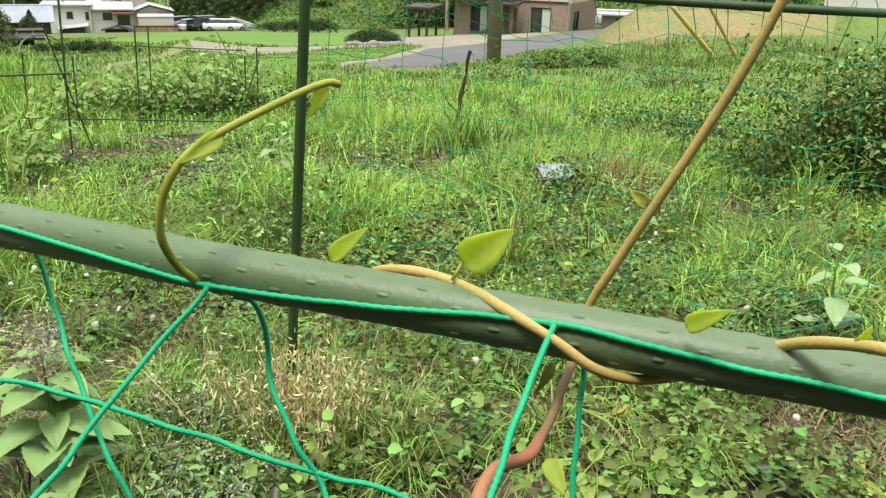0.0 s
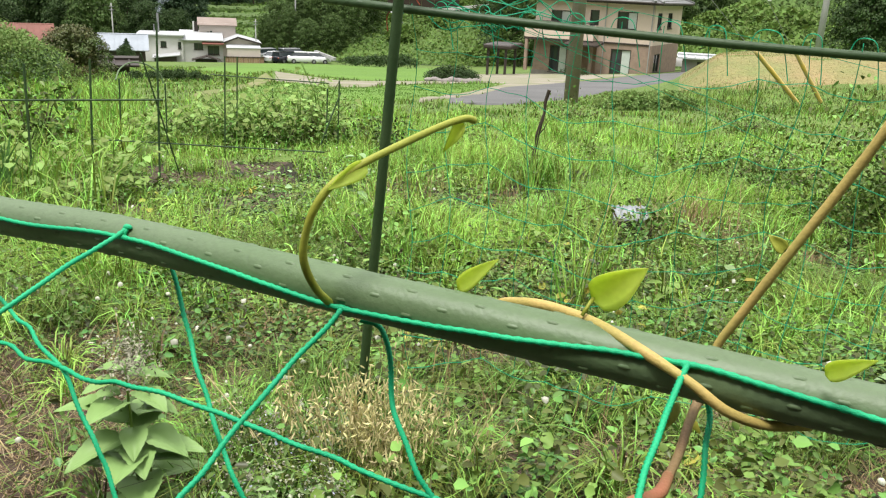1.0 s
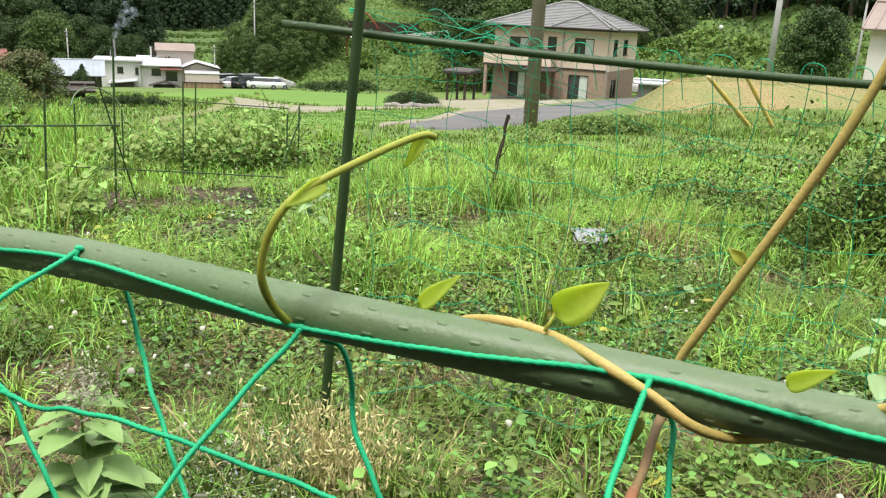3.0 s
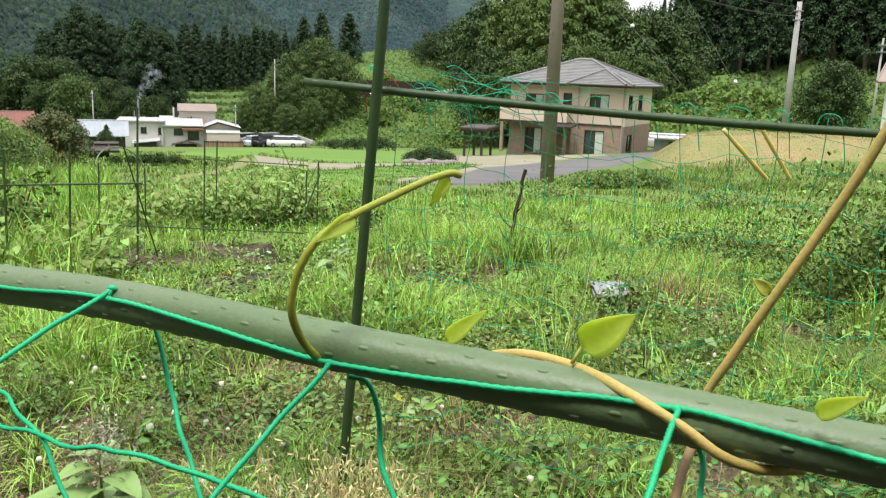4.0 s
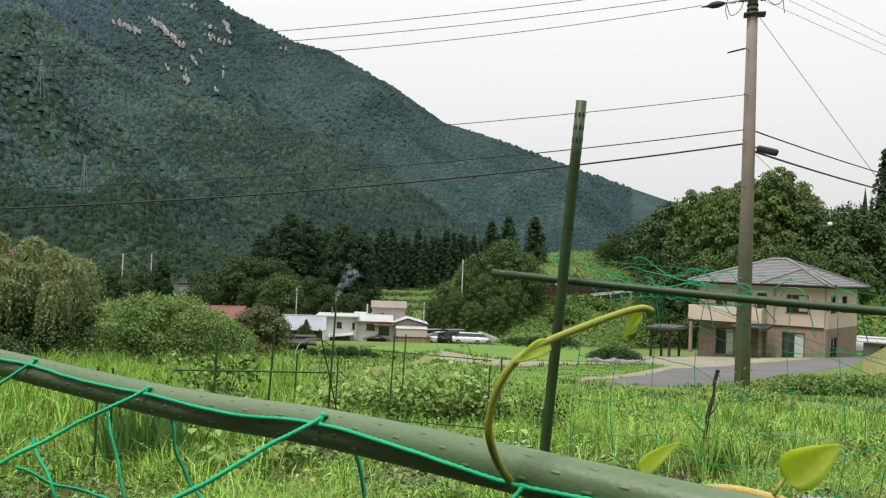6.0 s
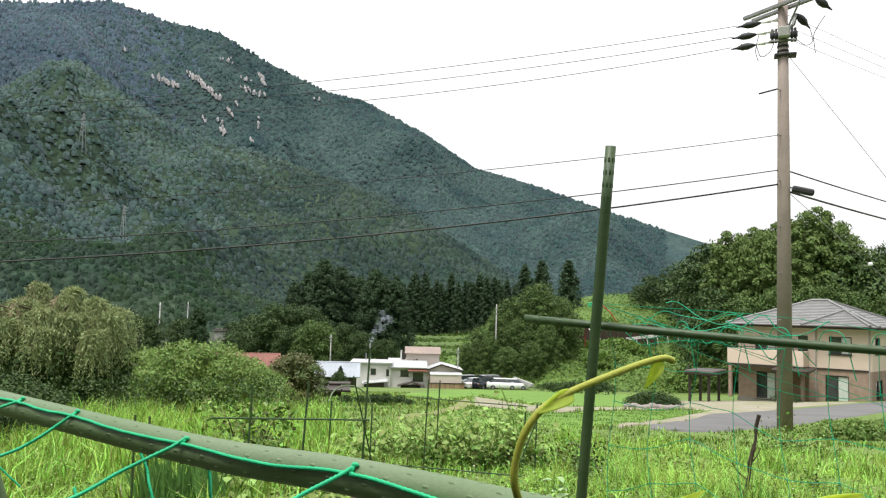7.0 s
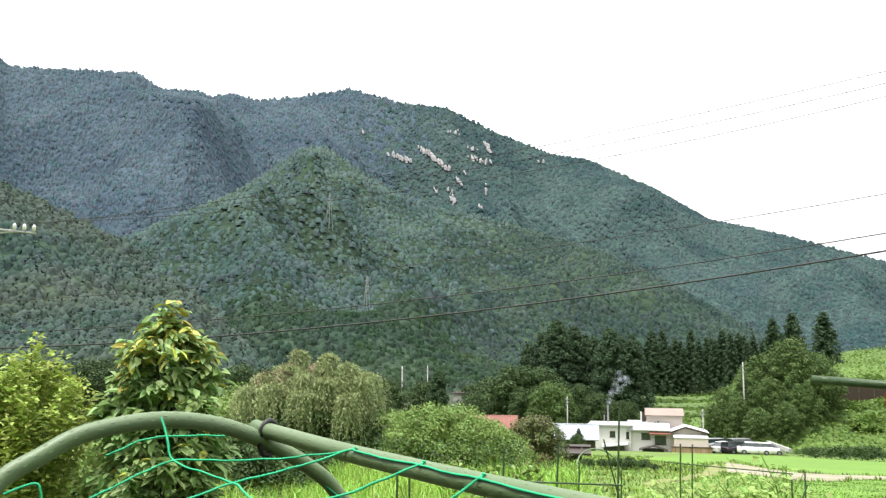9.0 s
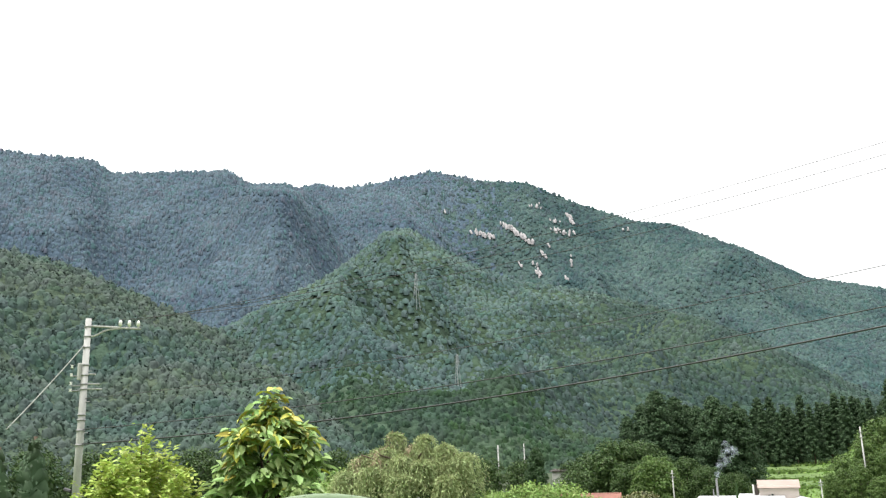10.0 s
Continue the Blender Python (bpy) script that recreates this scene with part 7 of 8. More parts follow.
def big_leaf_tree():
    base = spot(-55.85, 8.0)
    top = 1.2 + 8 * math.tan(radians(3.7)) - base.z
    ob = thing("big_leaf_tree", base, "young tree with large glossy leaves, yellowing at the tips", "tree")
    twigs = []
    for k in range(185):
        u = trng.uniform(0.02, 1)
        z = top * (0.1 + 0.8 * u)
        r = 0.5 * math.sqrt(max(0.02, 1 - max(0.0, (u - 0.5) / 0.53) ** 2.6)) * (0.75 + 0.25 * min(1, u / 0.3)) * math.sqrt(trng.uniform(0.2, 1.0))
        a = trng.uniform(0, 2 * np.pi)
        twigs.append(Vector((r * math.cos(a), r * math.sin(a), z)))
    limbs(ob, top * 0.92, 0.035, twigs[:9])
    pos, way, gold = [], [], []
    for t in twigs + [Vector((0.03, 0, top * 0.985)), Vector((0, 0.03, top * 0.93)), Vector((0.14, 0.05, top * 0.91)), Vector((-0.13, -0.05, top * 0.92)), Vector((-0.02, -0.03, top * 0.88))]:
        m = 34
        a = trng.uniform(0, 2 * np.pi, m)
        pos.append(np.array(t) + trng.normal(scale=0.045, size=(m, 3)))
        way.append(np.stack([np.cos(a), np.sin(a), trng.uniform(-0.75, 0.35, m)], 1) + np.array([t.x, t.y, 0]) * 0.8)
        gold.append((trng.uniform(size=m) < (0.36 if t.z > top * 0.76 else 0.02)))
    p, w, g2 = np.concatenate(pos), np.concatenate(way), np.concatenate(gold)
    for name, sel, mat in (("leaves", ~g2, "big_leaf"), ("yellow_leaves", g2, "yellow_leaf")):
        n = sel.sum()
        stuff(name, [leaves(p[sel], w[sel], trng.normal(scale=0.3, size=(n, 3)) + [0, 0, 1], trng.uniform(0.085, 0.16, n), trng.uniform(0.045, 0.075, n), 0.12, 0.35)], M[mat], "", "", ob)


big_leaf_tree()


def yellow_shrub(az, d, el, r):
    base = spot(az, d)
    top = 1.2 + d * math.tan(radians(el)) - base.z
    ob = thing("yellow_green_shrub", base, "yellow-green leafy garden shrub with upright shoots", "shrub", "garden shrubs")
    tips = []
    for k in range(70):
        a, rr = trng.uniform(0, 2 * np.pi), r * math.sqrt(trng.uniform(0, 1))
        tips.append(Vector((rr * math.cos(a), rr * math.sin(a), top * (1 - 0.32 * (rr / r) ** 2) * trng.uniform(0.86, 1.0))))
    limbs(ob, top * 0.6, 0.03, tips[:6])
    pos, way = [], []
    for t in tips:
        m = 210
        u = trng.uniform(0.25, 1, m) ** 0.8
        a = trng.uniform(0, 2 * np.pi, m)
        pos.append(np.array(t) * np.stack([0.45 + 0.55 * u, 0.45 + 0.55 * u, u], 1) + trng.normal(scale=0.035, size=(m, 3)))
        way.append(np.stack([np.cos(a), np.sin(a), trng.uniform(-0.2, 1.0, m)], 1))
    p, w = np.concatenate(pos), np.concatenate(way)
    n = len(p)
    stuff("leaves", [leaves(p, w, trng.normal(scale=0.5, size=(n, 3)) + [0, 0, 1], trng.uniform(0.035, 0.08, n), trng.uniform(0.02, 0.038, n), 0.12, 0.2)], M["yellow_green"], "", "", ob)


p, hw = first(-51.0, 14, -4.6)
shade_bush = puff_tree("bush", p, hw, hw * 0.95, 40, 160, 0.06, "broadleaf", "dark green shrub in the shade of the garden trees", "shrubs below the trees", 0.05, 0, 0.36, category="bush")
more(shade_bush, hw, [(-47.6, 15.5, -5.2), (-54.3, 13.5, -4.4), (-49.2, 17, -4.4), (-57.5, 13, -4.4), (-61.5, 13, -3.5), (-66, 13, -3.0)])
p, hw = first(-58.4, 9.5, -4.4)
puff_tree("bush", p, hw, 0.55, 34, 150, 0.04, "light_leaf", "small-leaved light green round bush", "shrubs below the trees", 0.05, 0, 0.36, category="bush")
yellow_shrub(-63.7, 8.6, 1.75, 0.6)


# ---- fields, road and yard ----
OUTLINES = []


def inside(p, outline):
    """Which of the points lie within an outline."""
    x, y = p[:, 0], p[:, 1]
    hit = np.zeros(len(p), bool)
    for (ax, ay), (bx, by) in zip(outline, outline[1:] + outline[:1]):
        cross = (ay > y) != (by > y)
        hit ^= cross & (x < (bx - ax) * (y - ay) / ((by - ay) if by != ay else 1e-9) + ax)
    return hit


def patch(name, label, category, mat, edge, up, rows=24, kind="structure"):
    """A sheet that lies on the ground between two edges, each a list of (bearing, distance)."""
    (near, away) = edge
    pts = []
    for j in range(rows + 1):
        row = []
        for i in range(rows * 2 + 1):
            t = i / (rows * 2)
            ends = []
            for line in (near, away):
                x = [math.sin(radians(a)) * d for a, d in line]
                y = [math.cos(radians(a)) * d for a, d in line]
                k = np.linspace(0, 1, len(line))
                ends.append((np.interp(t, k, x), np.interp(t, k, y)))
            u = j / rows
            wob = 0.35 * noise.noise(Vector((i * 0.35, j * 0.35, len(name)))) * (1 if j in (0, rows) else 0)
            x = ends[0][0] + (ends[1][0] - ends[0][0]) * u
            y = ends[0][1] + (ends[1][1] - ends[0][1]) * u + wob
            row.append((x, y, float(lie(x, y)) + (up if 0 < j < rows and 0 < i < rows * 2 else -0.12)))
        pts.append(row)
    OUTLINES.append([(p[0], p[1]) for p in pts[0]] + [(p[0], p[1]) for p in reversed(pts[-1])])
    return tagged(part(name, Geo().sheet(pts), M[mat], None, "", True), label, category, kind=kind)


M["bank"] = leafy("dry_bank_grass", (0.36, 0.3, 0.13), (0.25, 0.26, 0.085), 0.12, thin=0.3)
M["paddy_turf"] = material("rice_paddy", (0.115, 0.22, 0.028), 0.9, 0.2, 0.12, 0.7, fine=5, second=(0.095, 0.185, 0.025))
patch("rice_field", "bright green young rice paddy", "rice field", "paddy_turf", ([(-22.9, 48.4), (-19.9, 39), (-18.7, 46.0), (-17.0, 55), (-15.3, 40), (-13.3, 36.0), (-11.4, 34), (-9.7, 35.0), (-6.7, 37.7)], [(-22.9, 54.7), (-20.3, 79), (-18.7, 92), (-17.2, 103), (-15.3, 106), (-13.4, 104), (-11.4, 104), (-9.7, 104), (-6.3, 100)]), 0.04)
patch("rice_field", "small bright green rice paddy by the lane", "rice field", "paddy_turf", ([(-20.1, 17.5), (-17.4, 17.0), (-14.6, 17.1), (-11.6, 16.9), (-9.3, 18.6), (-6.7, 20.5), (-4.5, 26.5), (-2.7, 34.7)], [(-20.7, 18.7), (-18.7, 25.0), (-16.2, 28.0), (-14.3, 23.6), (-11.6, 25.1), (-10.1, 28.0), (-6.7, 32.0), (-2.5, 36.6)]), 0.04)
FIELDS = OUTLINES[:2]
patch("rice_field", "bright green paddy on the upper terrace", "rice field", "paddy_turf", ([(10.5, 50), (18, 49), (30, 49)], [(9.5, 66), (18, 70), (30, 70)]), 0.05)
patch("track", "pale dirt track between the paddies", "track", "dirt", ([(-18.0, 30.3), (-15.3, 27.0), (-13.8, 25.2), (-11.6, 26.5), (-9.7, 30.0), (-6.7, 33.6), (-4.2, 37)], [(-18.0, 51.4), (-15.3, 38.2), (-13.8, 33.6), (-11.6, 33.1), (-9.7, 34.4), (-6.7, 37.2), (-4.2, 42)]), 0.03)
M["path"] = material("worn_grass_path", (0.2, 0.195, 0.085), 0.95, 0.25, 0.5, 0.4, fine=12, second=(0.14, 0.17, 0.05))
patch("track", "narrow pale grass path along the paddy edge", "track", "path", ([(-23.1, 18.4), (-21.1, 19.9), (-19.1, 24.3), (-17.8, 32.0)], [(-23.3, 19.1), (-21.0, 22.0), (-19.4, 28.0), (-18.4, 46.0)]), 0.03)
patch("yard", "pale dirt and gravel yard before the house", "yard", "dirt", ([(-6.5, 38.5), (-2.3, 36.6), (-0.6, 36.0), (2.1, 43.5), (6, 56)], [(-5.6, 52), (-4.1, 64), (-0.6, 66), (2.5, 61.5), (7, 60)]), 0.03)
patch("verge", "pale gravel verge along the lane", "verge", "dirt", ([(-8.2, 18.0), (-4.5, 22.2), (-2.0, 30.6), (2.1, 40.0)], [(-8.2, 19.6), (-4.5, 25.7), (-2.0, 36.0), (2.1, 43.0)]), 0.03)
patch("road", "worn grey asphalt lane past the house", "road", "asphalt", ([(-6.4, 18.6), (-3.2, 18.4), (-0.3, 20.2), (2.4, 23.5), (5.4, 30.5), (7.9, 39), (10.8, 50), (13, 62)], [(-6.2, 19.4), (-3.6, 24.2), (-2.2, 31.5), (2.1, 40.5), (6.4, 56), (8.8, 64), (10, 68), (11, 72)]), 0.035)
PAVED = OUTLINES[:2] + OUTLINES[3:]
patch("grass_mound", "mown dry yellow grass bank", "bank", "dry_mound", ([(9.2, 27), (14, 26), (19, 27.5), (24, 28)], [(9.2, 46), (14, 48), (19, 48), (24, 48)]), 0.025)

def pond_rocks():
    base = spot(-5.7, 37.6)
    ob = thing("rock_edging", base, "pale boulders round a garden shrub bed", "rocks")
    r = random.Random(4)
    for k in range(9):
        c = Vector((-1.1 + k * 0.27, -0.3 + 0.2 * math.sin(k * 1.7), 0.08))
        s = r.uniform(0.11, 0.24)
        part("boulder", Geo().add([(x * s * 1.4 + c.x, y * s + c.y, z * s * r.uniform(0.7, 0.9) + c.z) for x, y, z in BLOB[0]], BLOB[1].tolist()), M["concrete"], ob, "", True)


pond_rocks()

# ---- garden canes in the vegetable plot ----
plot = thing("cane_frame", spot(-24, 7.6), "thin dark green garden canes tied into a frame", "plant support")
inv = plot.matrix_basis.inverted()


def cane(a, b, r=0.008, lab=""):
    a, b = Vector(a), Vector(b)
    pts = [a.lerp(b, k / 6) for k in range(7)]
    part("cane", studs(Geo().tube([inv @ p for p in pts], r, 8), [inv @ p for p in pts], r, 4, 0.06, 0.003), M["pole"], plot, lab)


def upright(az, d, top_el, r=0.008, lean=0.0):
    foot = spot(az, d, -0.1)
    e = az + lean
    cane(foot, (d * math.sin(radians(e)), d * math.cos(radians(e)), 1.2 + d * math.tan(radians(top_el))), r)


for az, d, el, lean in ((-29.84, 6.6, -5.3, 0.5), (-27.9, 9.1, -6.5, 0.2), (-25.66, 6.7, -2.95, 0.45), (-21.3, 8.9, -5.0, 0.25), (-20.5, 9.6, -5.0, 0.25), (-14.4, 9.1, -6.95, 0.1), (-13.6, 9.3, -6.4, 0.1), (-25.0, 9.4, -6.8, 0.1), (-33.4, 6.4, -5.6, 0.3), (-40.5, 6.0, -7.5, 0.0), (-39.6, 6.3, -7.6, 0.0), (-18.0, 12.5, -7.0, 0.0), (-16.3, 13.0, -6.9, 0.0)):
    upright(az, d, el, 0.0085, lean)
hz = lambda az, d, el: (d * math.sin(radians(az)), d * math.cos(radians(az)), 1.2 + d * math.tan(radians(el)))
cane(hz(-35.7, 6.4, -7.75), hz(-25.1, 6.65, -7.85), 0.007)
cane(hz(-29.7, 7.4, -10.28), hz(-14.5, 7.4, -11.26), 0.006)
cane(hz(-22.0, 9.3, -6.2), hz(-14.2, 9.2, -6.6), 0.006)
cane(hz(-26.3, 6.6, -4.9), hz(-23.9, 6.9, -14.2), 0.006)
cane(hz(-14.8, 9.0, -10.8), hz(-13.4, 9.1, -7.2), 0.009)
arch = ease([hz(-27.9, 9.1, -6.6), hz(-27.6, 9.2, -5.9), hz(-26.9, 9.3, -5.5), hz(-26.0, 9.35, -5.6), hz(-25.2, 9.4, -6.2), hz(-25.0, 9.4, -6.8)], 5)
part("hoop", Geo().tube([inv @ p for p in arch], 0.008, 8), M["pipe"], plot, "bent pale green hoop")

stake = thing("wooden_stake", spot(-0.24, 7.25), "dark rotten leaning wooden stake with twigs", "stake")
tip = Vector(hz(0.93, 7.3, -6.39)) - Vector(spot(-0.24, 7.25))
rough = [tip * (k / 9) + Vector((0.008 * math.sin(k * 2.1), 0.008 * math.cos(k * 1.7), 0)) for k in range(-2, 10)]
part("shaft", Geo().tube(rough, [0.02 + 0.004 * math.sin(k * 1.9) - 0.0006 * k for k in range(12)], 8), M["stake"], stake)
for k, (u, w) in enumerate(((0.25, (-0.1, 0.02, 0.12)), (0.4, (-0.12, -0.02, 0.1)), (0.55, (0.08, 0.03, 0.1)))):
    part("twig", Geo().tube([tip * u, tip * u + Vector(w) * 0.6, tip * u + Vector(w) + Vector((0, 0, 0.03))], [0.008, 0.005, 0.003], 6), M["stake"], stake)

scrap = thing("metal_scrap", spot(7.3, 5.35, 0.1), "ribbed grey metal sheet lying over a dark box in the weeds", "scrap metal", turn=12)
rows = [[(-0.12 + 0.24 * i / 24, -0.055 + 0.11 * j / 4, 0.07 + 0.005 * math.sin(i * 1.57) + 0.018 * j) for i in range(25)] for j in range(5)]
ob = part("sheet", Geo().sheet(rows), M["metal_scrap"], scrap, "ribbed dull metal sheet", True)
ob.modifiers.new("thickness", "SOLIDIFY").thickness = 0.004
part("box", Geo().box((-0.01, 0.015, 0.015), (0.2, 0.1, 0.1), chamfer=0.012), M["dark_metal"], scrap)

# ---- ground cover ----
vr = np.random.default_rng(21)


def scatter(n, d0, d1, a0=-58, a1=34, power=1.0):
    """Random places on the ground by bearing and distance."""
    d = d0 + (d1 - d0) * vr.uniform(0, 1, n) ** power
    a = np.radians(vr.uniform(a0, a1, n))
    x, y = d * np.sin(a), d * np.cos(a)
    return np.stack([x, y, lie(x, y)], 1), d, np.degrees(a)


def blotch(p, scale, seed):
    """Smooth patchiness over the ground, about -1 to 1."""
    x, y = p[:, 0] * scale, p[:, 1] * scale
    return (np.sin(x * 1.9 + seed) * np.sin(y * 2.3 + seed * 1.7) + 0.7 * np.sin(x * 4.1 + y * 1.3 + seed * 2.1) * np.sin(y * 3.7 - x * 0.9) + 0.5 * np.sin(x * 7.3 - y * 2.2 + seed) * np.sin(y * 8.1 + seed)) / 1.5


def bare(p):
    """Bare soil patches: the dug beds."""
    d = np.hypot(p[:, 0], p[:, 1])
    a = np.degrees(np.arctan2(p[:, 0], p[:, 1]))
    bed = (a > -60) & (a < -19 - 4 * (d < 2.2)) & (d > 1.6) & (d < 3.2) & (blotch(p, 0.8, 3) > -0.6)
    bed |= (a > -26.5) & (a < -16.5) & (d > 7.0) & (d < 8.7) & (blotch(p, 2.3, 5) > -0.12)
    bed |= (a > 14) & (a < 20) & (d > 4.6) & (d < 5.6) & (blotch(p, 1.3, 2) > -0.2)
    bed |= (a > -44) & (a < -34) & (d > 4.0) & (d < 5.2) & (blotch(p, 1.2, 1) > 0.0)
    bed |= (a > -6) & (a < 32) & (d > 1.4) & (d < 3.3) & (blotch(p, 1.6, 8) > 0.24)
    bed |= (d > 1.6) & (d < 6.5) & (blotch(p, 1.7, 11) > 0.36 + 0.2 * (a > -10))
    return bed


# dug soil keeps its lighter tone on the beds; elsewhere gap shade darkens it
dug = land.attributes.new("dug", "FLOAT", "POINT")
dug.data.foreach_set("value", bare(gv).astype(np.float32))
sn, sl = M["soil"].node_tree.nodes, M["soil"].node_tree.links
soil_in = sn["Principled BSDF"].inputs["Base Color"]
ragged, blend, spread, worn = sn.new("ShaderNodeTexNoise"), sn.new("ShaderNodeMixRGB"), sn.new("ShaderNodeMath"), sn.new("ShaderNodeMapRange")
ragged.inputs["Scale"].default_value, ragged.inputs["Detail"].default_value = 9.0, 6
sl.new(sn.new("ShaderNodeTexCoord").outputs["Object"], ragged.inputs["Vector"])
dug_in = sn.new("ShaderNodeAttribute")
dug_in.attribute_name = "dug"
sl.new(dug_in.outputs["Fac"], spread.inputs[0])
sl.new(ragged.outputs["Fac"], spread.inputs[1])
worn.inputs["From Min"].default_value, worn.inputs["From Max"].default_value = 0.85, 1.15
sl.new(spread.outputs[0], worn.inputs["Value"])
sl.new(worn.outputs["Result"], blend.inputs["Fac"])
crumb = sn.new("ShaderNodeMixRGB")
crumb.inputs["Color1"].default_value, crumb.inputs["Color2"].default_value = (0.045, 0.03, 0.02, 1), (0.105, 0.07, 0.048, 1)
fine_crumb = sn.new("ShaderNodeTexNoise")
fine_crumb.inputs["Scale"].default_value, fine_crumb.inputs["Detail"].default_value = 38.0, 5
sl.new(fine_crumb.outputs["Fac"], crumb.inputs["Fac"])
sl.new(soil_in.links[0].from_socket, blend.inputs["Color1"])
sl.new(crumb.outputs["Color"], blend.inputs["Color2"])
# turf takes over round the sides and behind the beds
away = np.abs((np.degrees(np.arctan2(gv[:, 0], gv[:, 1])) + 12 + 180) % 360 - 180)
turf = land.attributes.new("turf", "FLOAT", "POINT")
turf.data.foreach_set("value", (np.clip((away - 44) / 16, 0, 1) * np.clip((np.hypot(gv[:, 0], gv[:, 1]) - 0.7) / 1.6, 0, 1)).astype(np.float32))
turf_in, spread_turf, worn_turf, green, turf_mix = sn.new("ShaderNodeAttribute"), sn.new("ShaderNodeMath"), sn.new("ShaderNodeMapRange"), sn.new("ShaderNodeMixRGB"), sn.new("ShaderNodeMixRGB")
turf_in.attribute_name = "turf"
sl.new(turf_in.outputs["Fac"], spread_turf.inputs[0])
sl.new(ragged.outputs["Fac"], spread_turf.inputs[1])
worn_turf.inputs["From Min"].default_value, worn_turf.inputs["From Max"].default_value = 0.8, 1.2
sl.new(spread_turf.outputs[0], worn_turf.inputs["Value"])
green.inputs["Color1"].default_value, green.inputs["Color2"].default_value = (0.05, 0.085, 0.02, 1), (0.1, 0.155, 0.032, 1)
sl.new(fine_crumb.outputs["Fac"], green.inputs["Fac"])
sl.new(worn_turf.outputs["Result"], turf_mix.inputs["Fac"])
sl.new(blend.outputs["Color"], turf_mix.inputs["Color1"])
sl.new(green.outputs["Color"], turf_mix.inputs["Color2"])
sl.new(turf_mix.outputs["Color"], soil_in)


def grass(name, n, d0, d1, low, high, width, mat, label, seed, thresh, power=1.0, a0=-58, a1=34, lean=0.5, clump=0, gaps=False):
    p, d, a = scatter(n, d0, d1, a0, a1, power)
    if clump:
        p = np.repeat(p[: n // clump], clump, 0) + np.concatenate([vr.normal(scale=0.035 * (d0 / 3 + 0.6), size=(n // clump * clump, 2)), np.zeros((n // clump * clump, 1))], 1)
        p[:, 2] = lie(p[:, 0], p[:, 1])
    ok = (blotch(p, 0.9, seed) > thresh) & (~bare(p) | (vr.uniform(size=len(p)) < 0.06) | (mat == "straw"))
    d, a = np.hypot(p[:, 0], p[:, 1]), np.degrees(np.arctan2(p[:, 0], p[:, 1]))
    if gaps:
        ok &= (d > 3.4) | (blotch(p, 1.5, 6.6) > 0.05) | (vr.uniform(size=len(p)) < 0.06)
    if d1 > 14:
        for outline in PAVED:
            ok &= ~inside(p, outline)
    p = p[ok]
    L = vr.uniform(low, high, len(p)) * (0.5 + 0.85 * np.clip(blotch(p, 0.7, seed + 4) + 0.5, 0, 1))
    d, a = np.hypot(p[:, 0], p[:, 1]), np.degrees(np.arctan2(p[:, 0], p[:, 1]))
    L *= np.where((a > -29) & (a < -14.5) & (d > 4.9) & (d < 7.4), 0.42, 1.0)
    stuff(name, [blades(p - [0, 0, 0.01 if mat != "straw" else -0.004], vr.normal(scale=lean, size=(len(p), 2)), L, width * vr.uniform(0.7, 1.4, len(p)))], M[mat], label, "grass")


grass("near_grass", 185000, 1.3, 5.0, 0.08, 0.26, 0.003, "grass", "short green meadow grass among the weeds", 1.0, -0.4, 0.75, clump=40, lean=0.85, gaps=True)
grass("tall_grass", 120000, 3.2, 8.5, 0.16, 0.4, 0.0054, "grass_light", "tall light green grass tufts", 2.4, 0.08, 0.8, clump=34, lean=0.6)
grass("meadow_grass", 70000, 7.0, 15.0, 0.08, 0.3, 0.0095, "grass_light", "rough green grass across the meadow", 3.1, -0.2, 0.9, clump=16, lean=0.55)
grass("grass_tufts", 11000, 3.4, 13.0, 0.28, 0.55, 0.007, "grass_light", "tall arching tufts of light green grass", 7.1, -0.1, 0.9, clump=44, lean=0.55)
grass("far_grass", 40000, 14.0, 27.0, 0.05, 0.15, 0.022, "grass", "rough green grass down the slope", 4.1, -0.9, 0.9, a0=-70, clump=6, lean=0.5)
grass("lower_grass", 30000, 27.0, 60.0, 0.08, 0.2, 0.035, "grass", "rough grass round the fields", 4.9, -0.9, 0.9, a0=-34, a1=-3, clump=5, lean=0.5)
grass("bank_foot_grass", 13000, 22.0, 27.5, 0.08, 0.3, 0.016, "grass", "green grass round the foot of the bank", 2.9, -0.6, 0.9, a0=7.5, a1=30, clump=6, lean=0.5)
grass("side_grass", 33000, 5.5, 18.0, 0.2, 0.6, 0.011, "grass_light", "tall pale green grass below the garden trees", 4.6, -0.4, 0.8, a0=-58, a1=-27, clump=10, lean=0.4)
grass("round_grass", 60000, 0.9, 9.0, 0.08, 0.24, 0.007, "grass", "short grass round the garden beds", 6.0, -0.7, 0.6, a0=34, a1=302, clump=8)
grass("straw_litter", 48000, 1.5, 6.0, 0.02, 0.09, 0.003, "straw", "dry straw litter on the soil", 5.0, -0.2, 0.8, lean=1.6)
grass("dry_grass", 7000, 1.6, 7.0, 0.12, 0.3, 0.004, "straw", "bleached dry grass stalks among the green", 8.2, 0.1, 0.8, clump=12, lean=0.5)


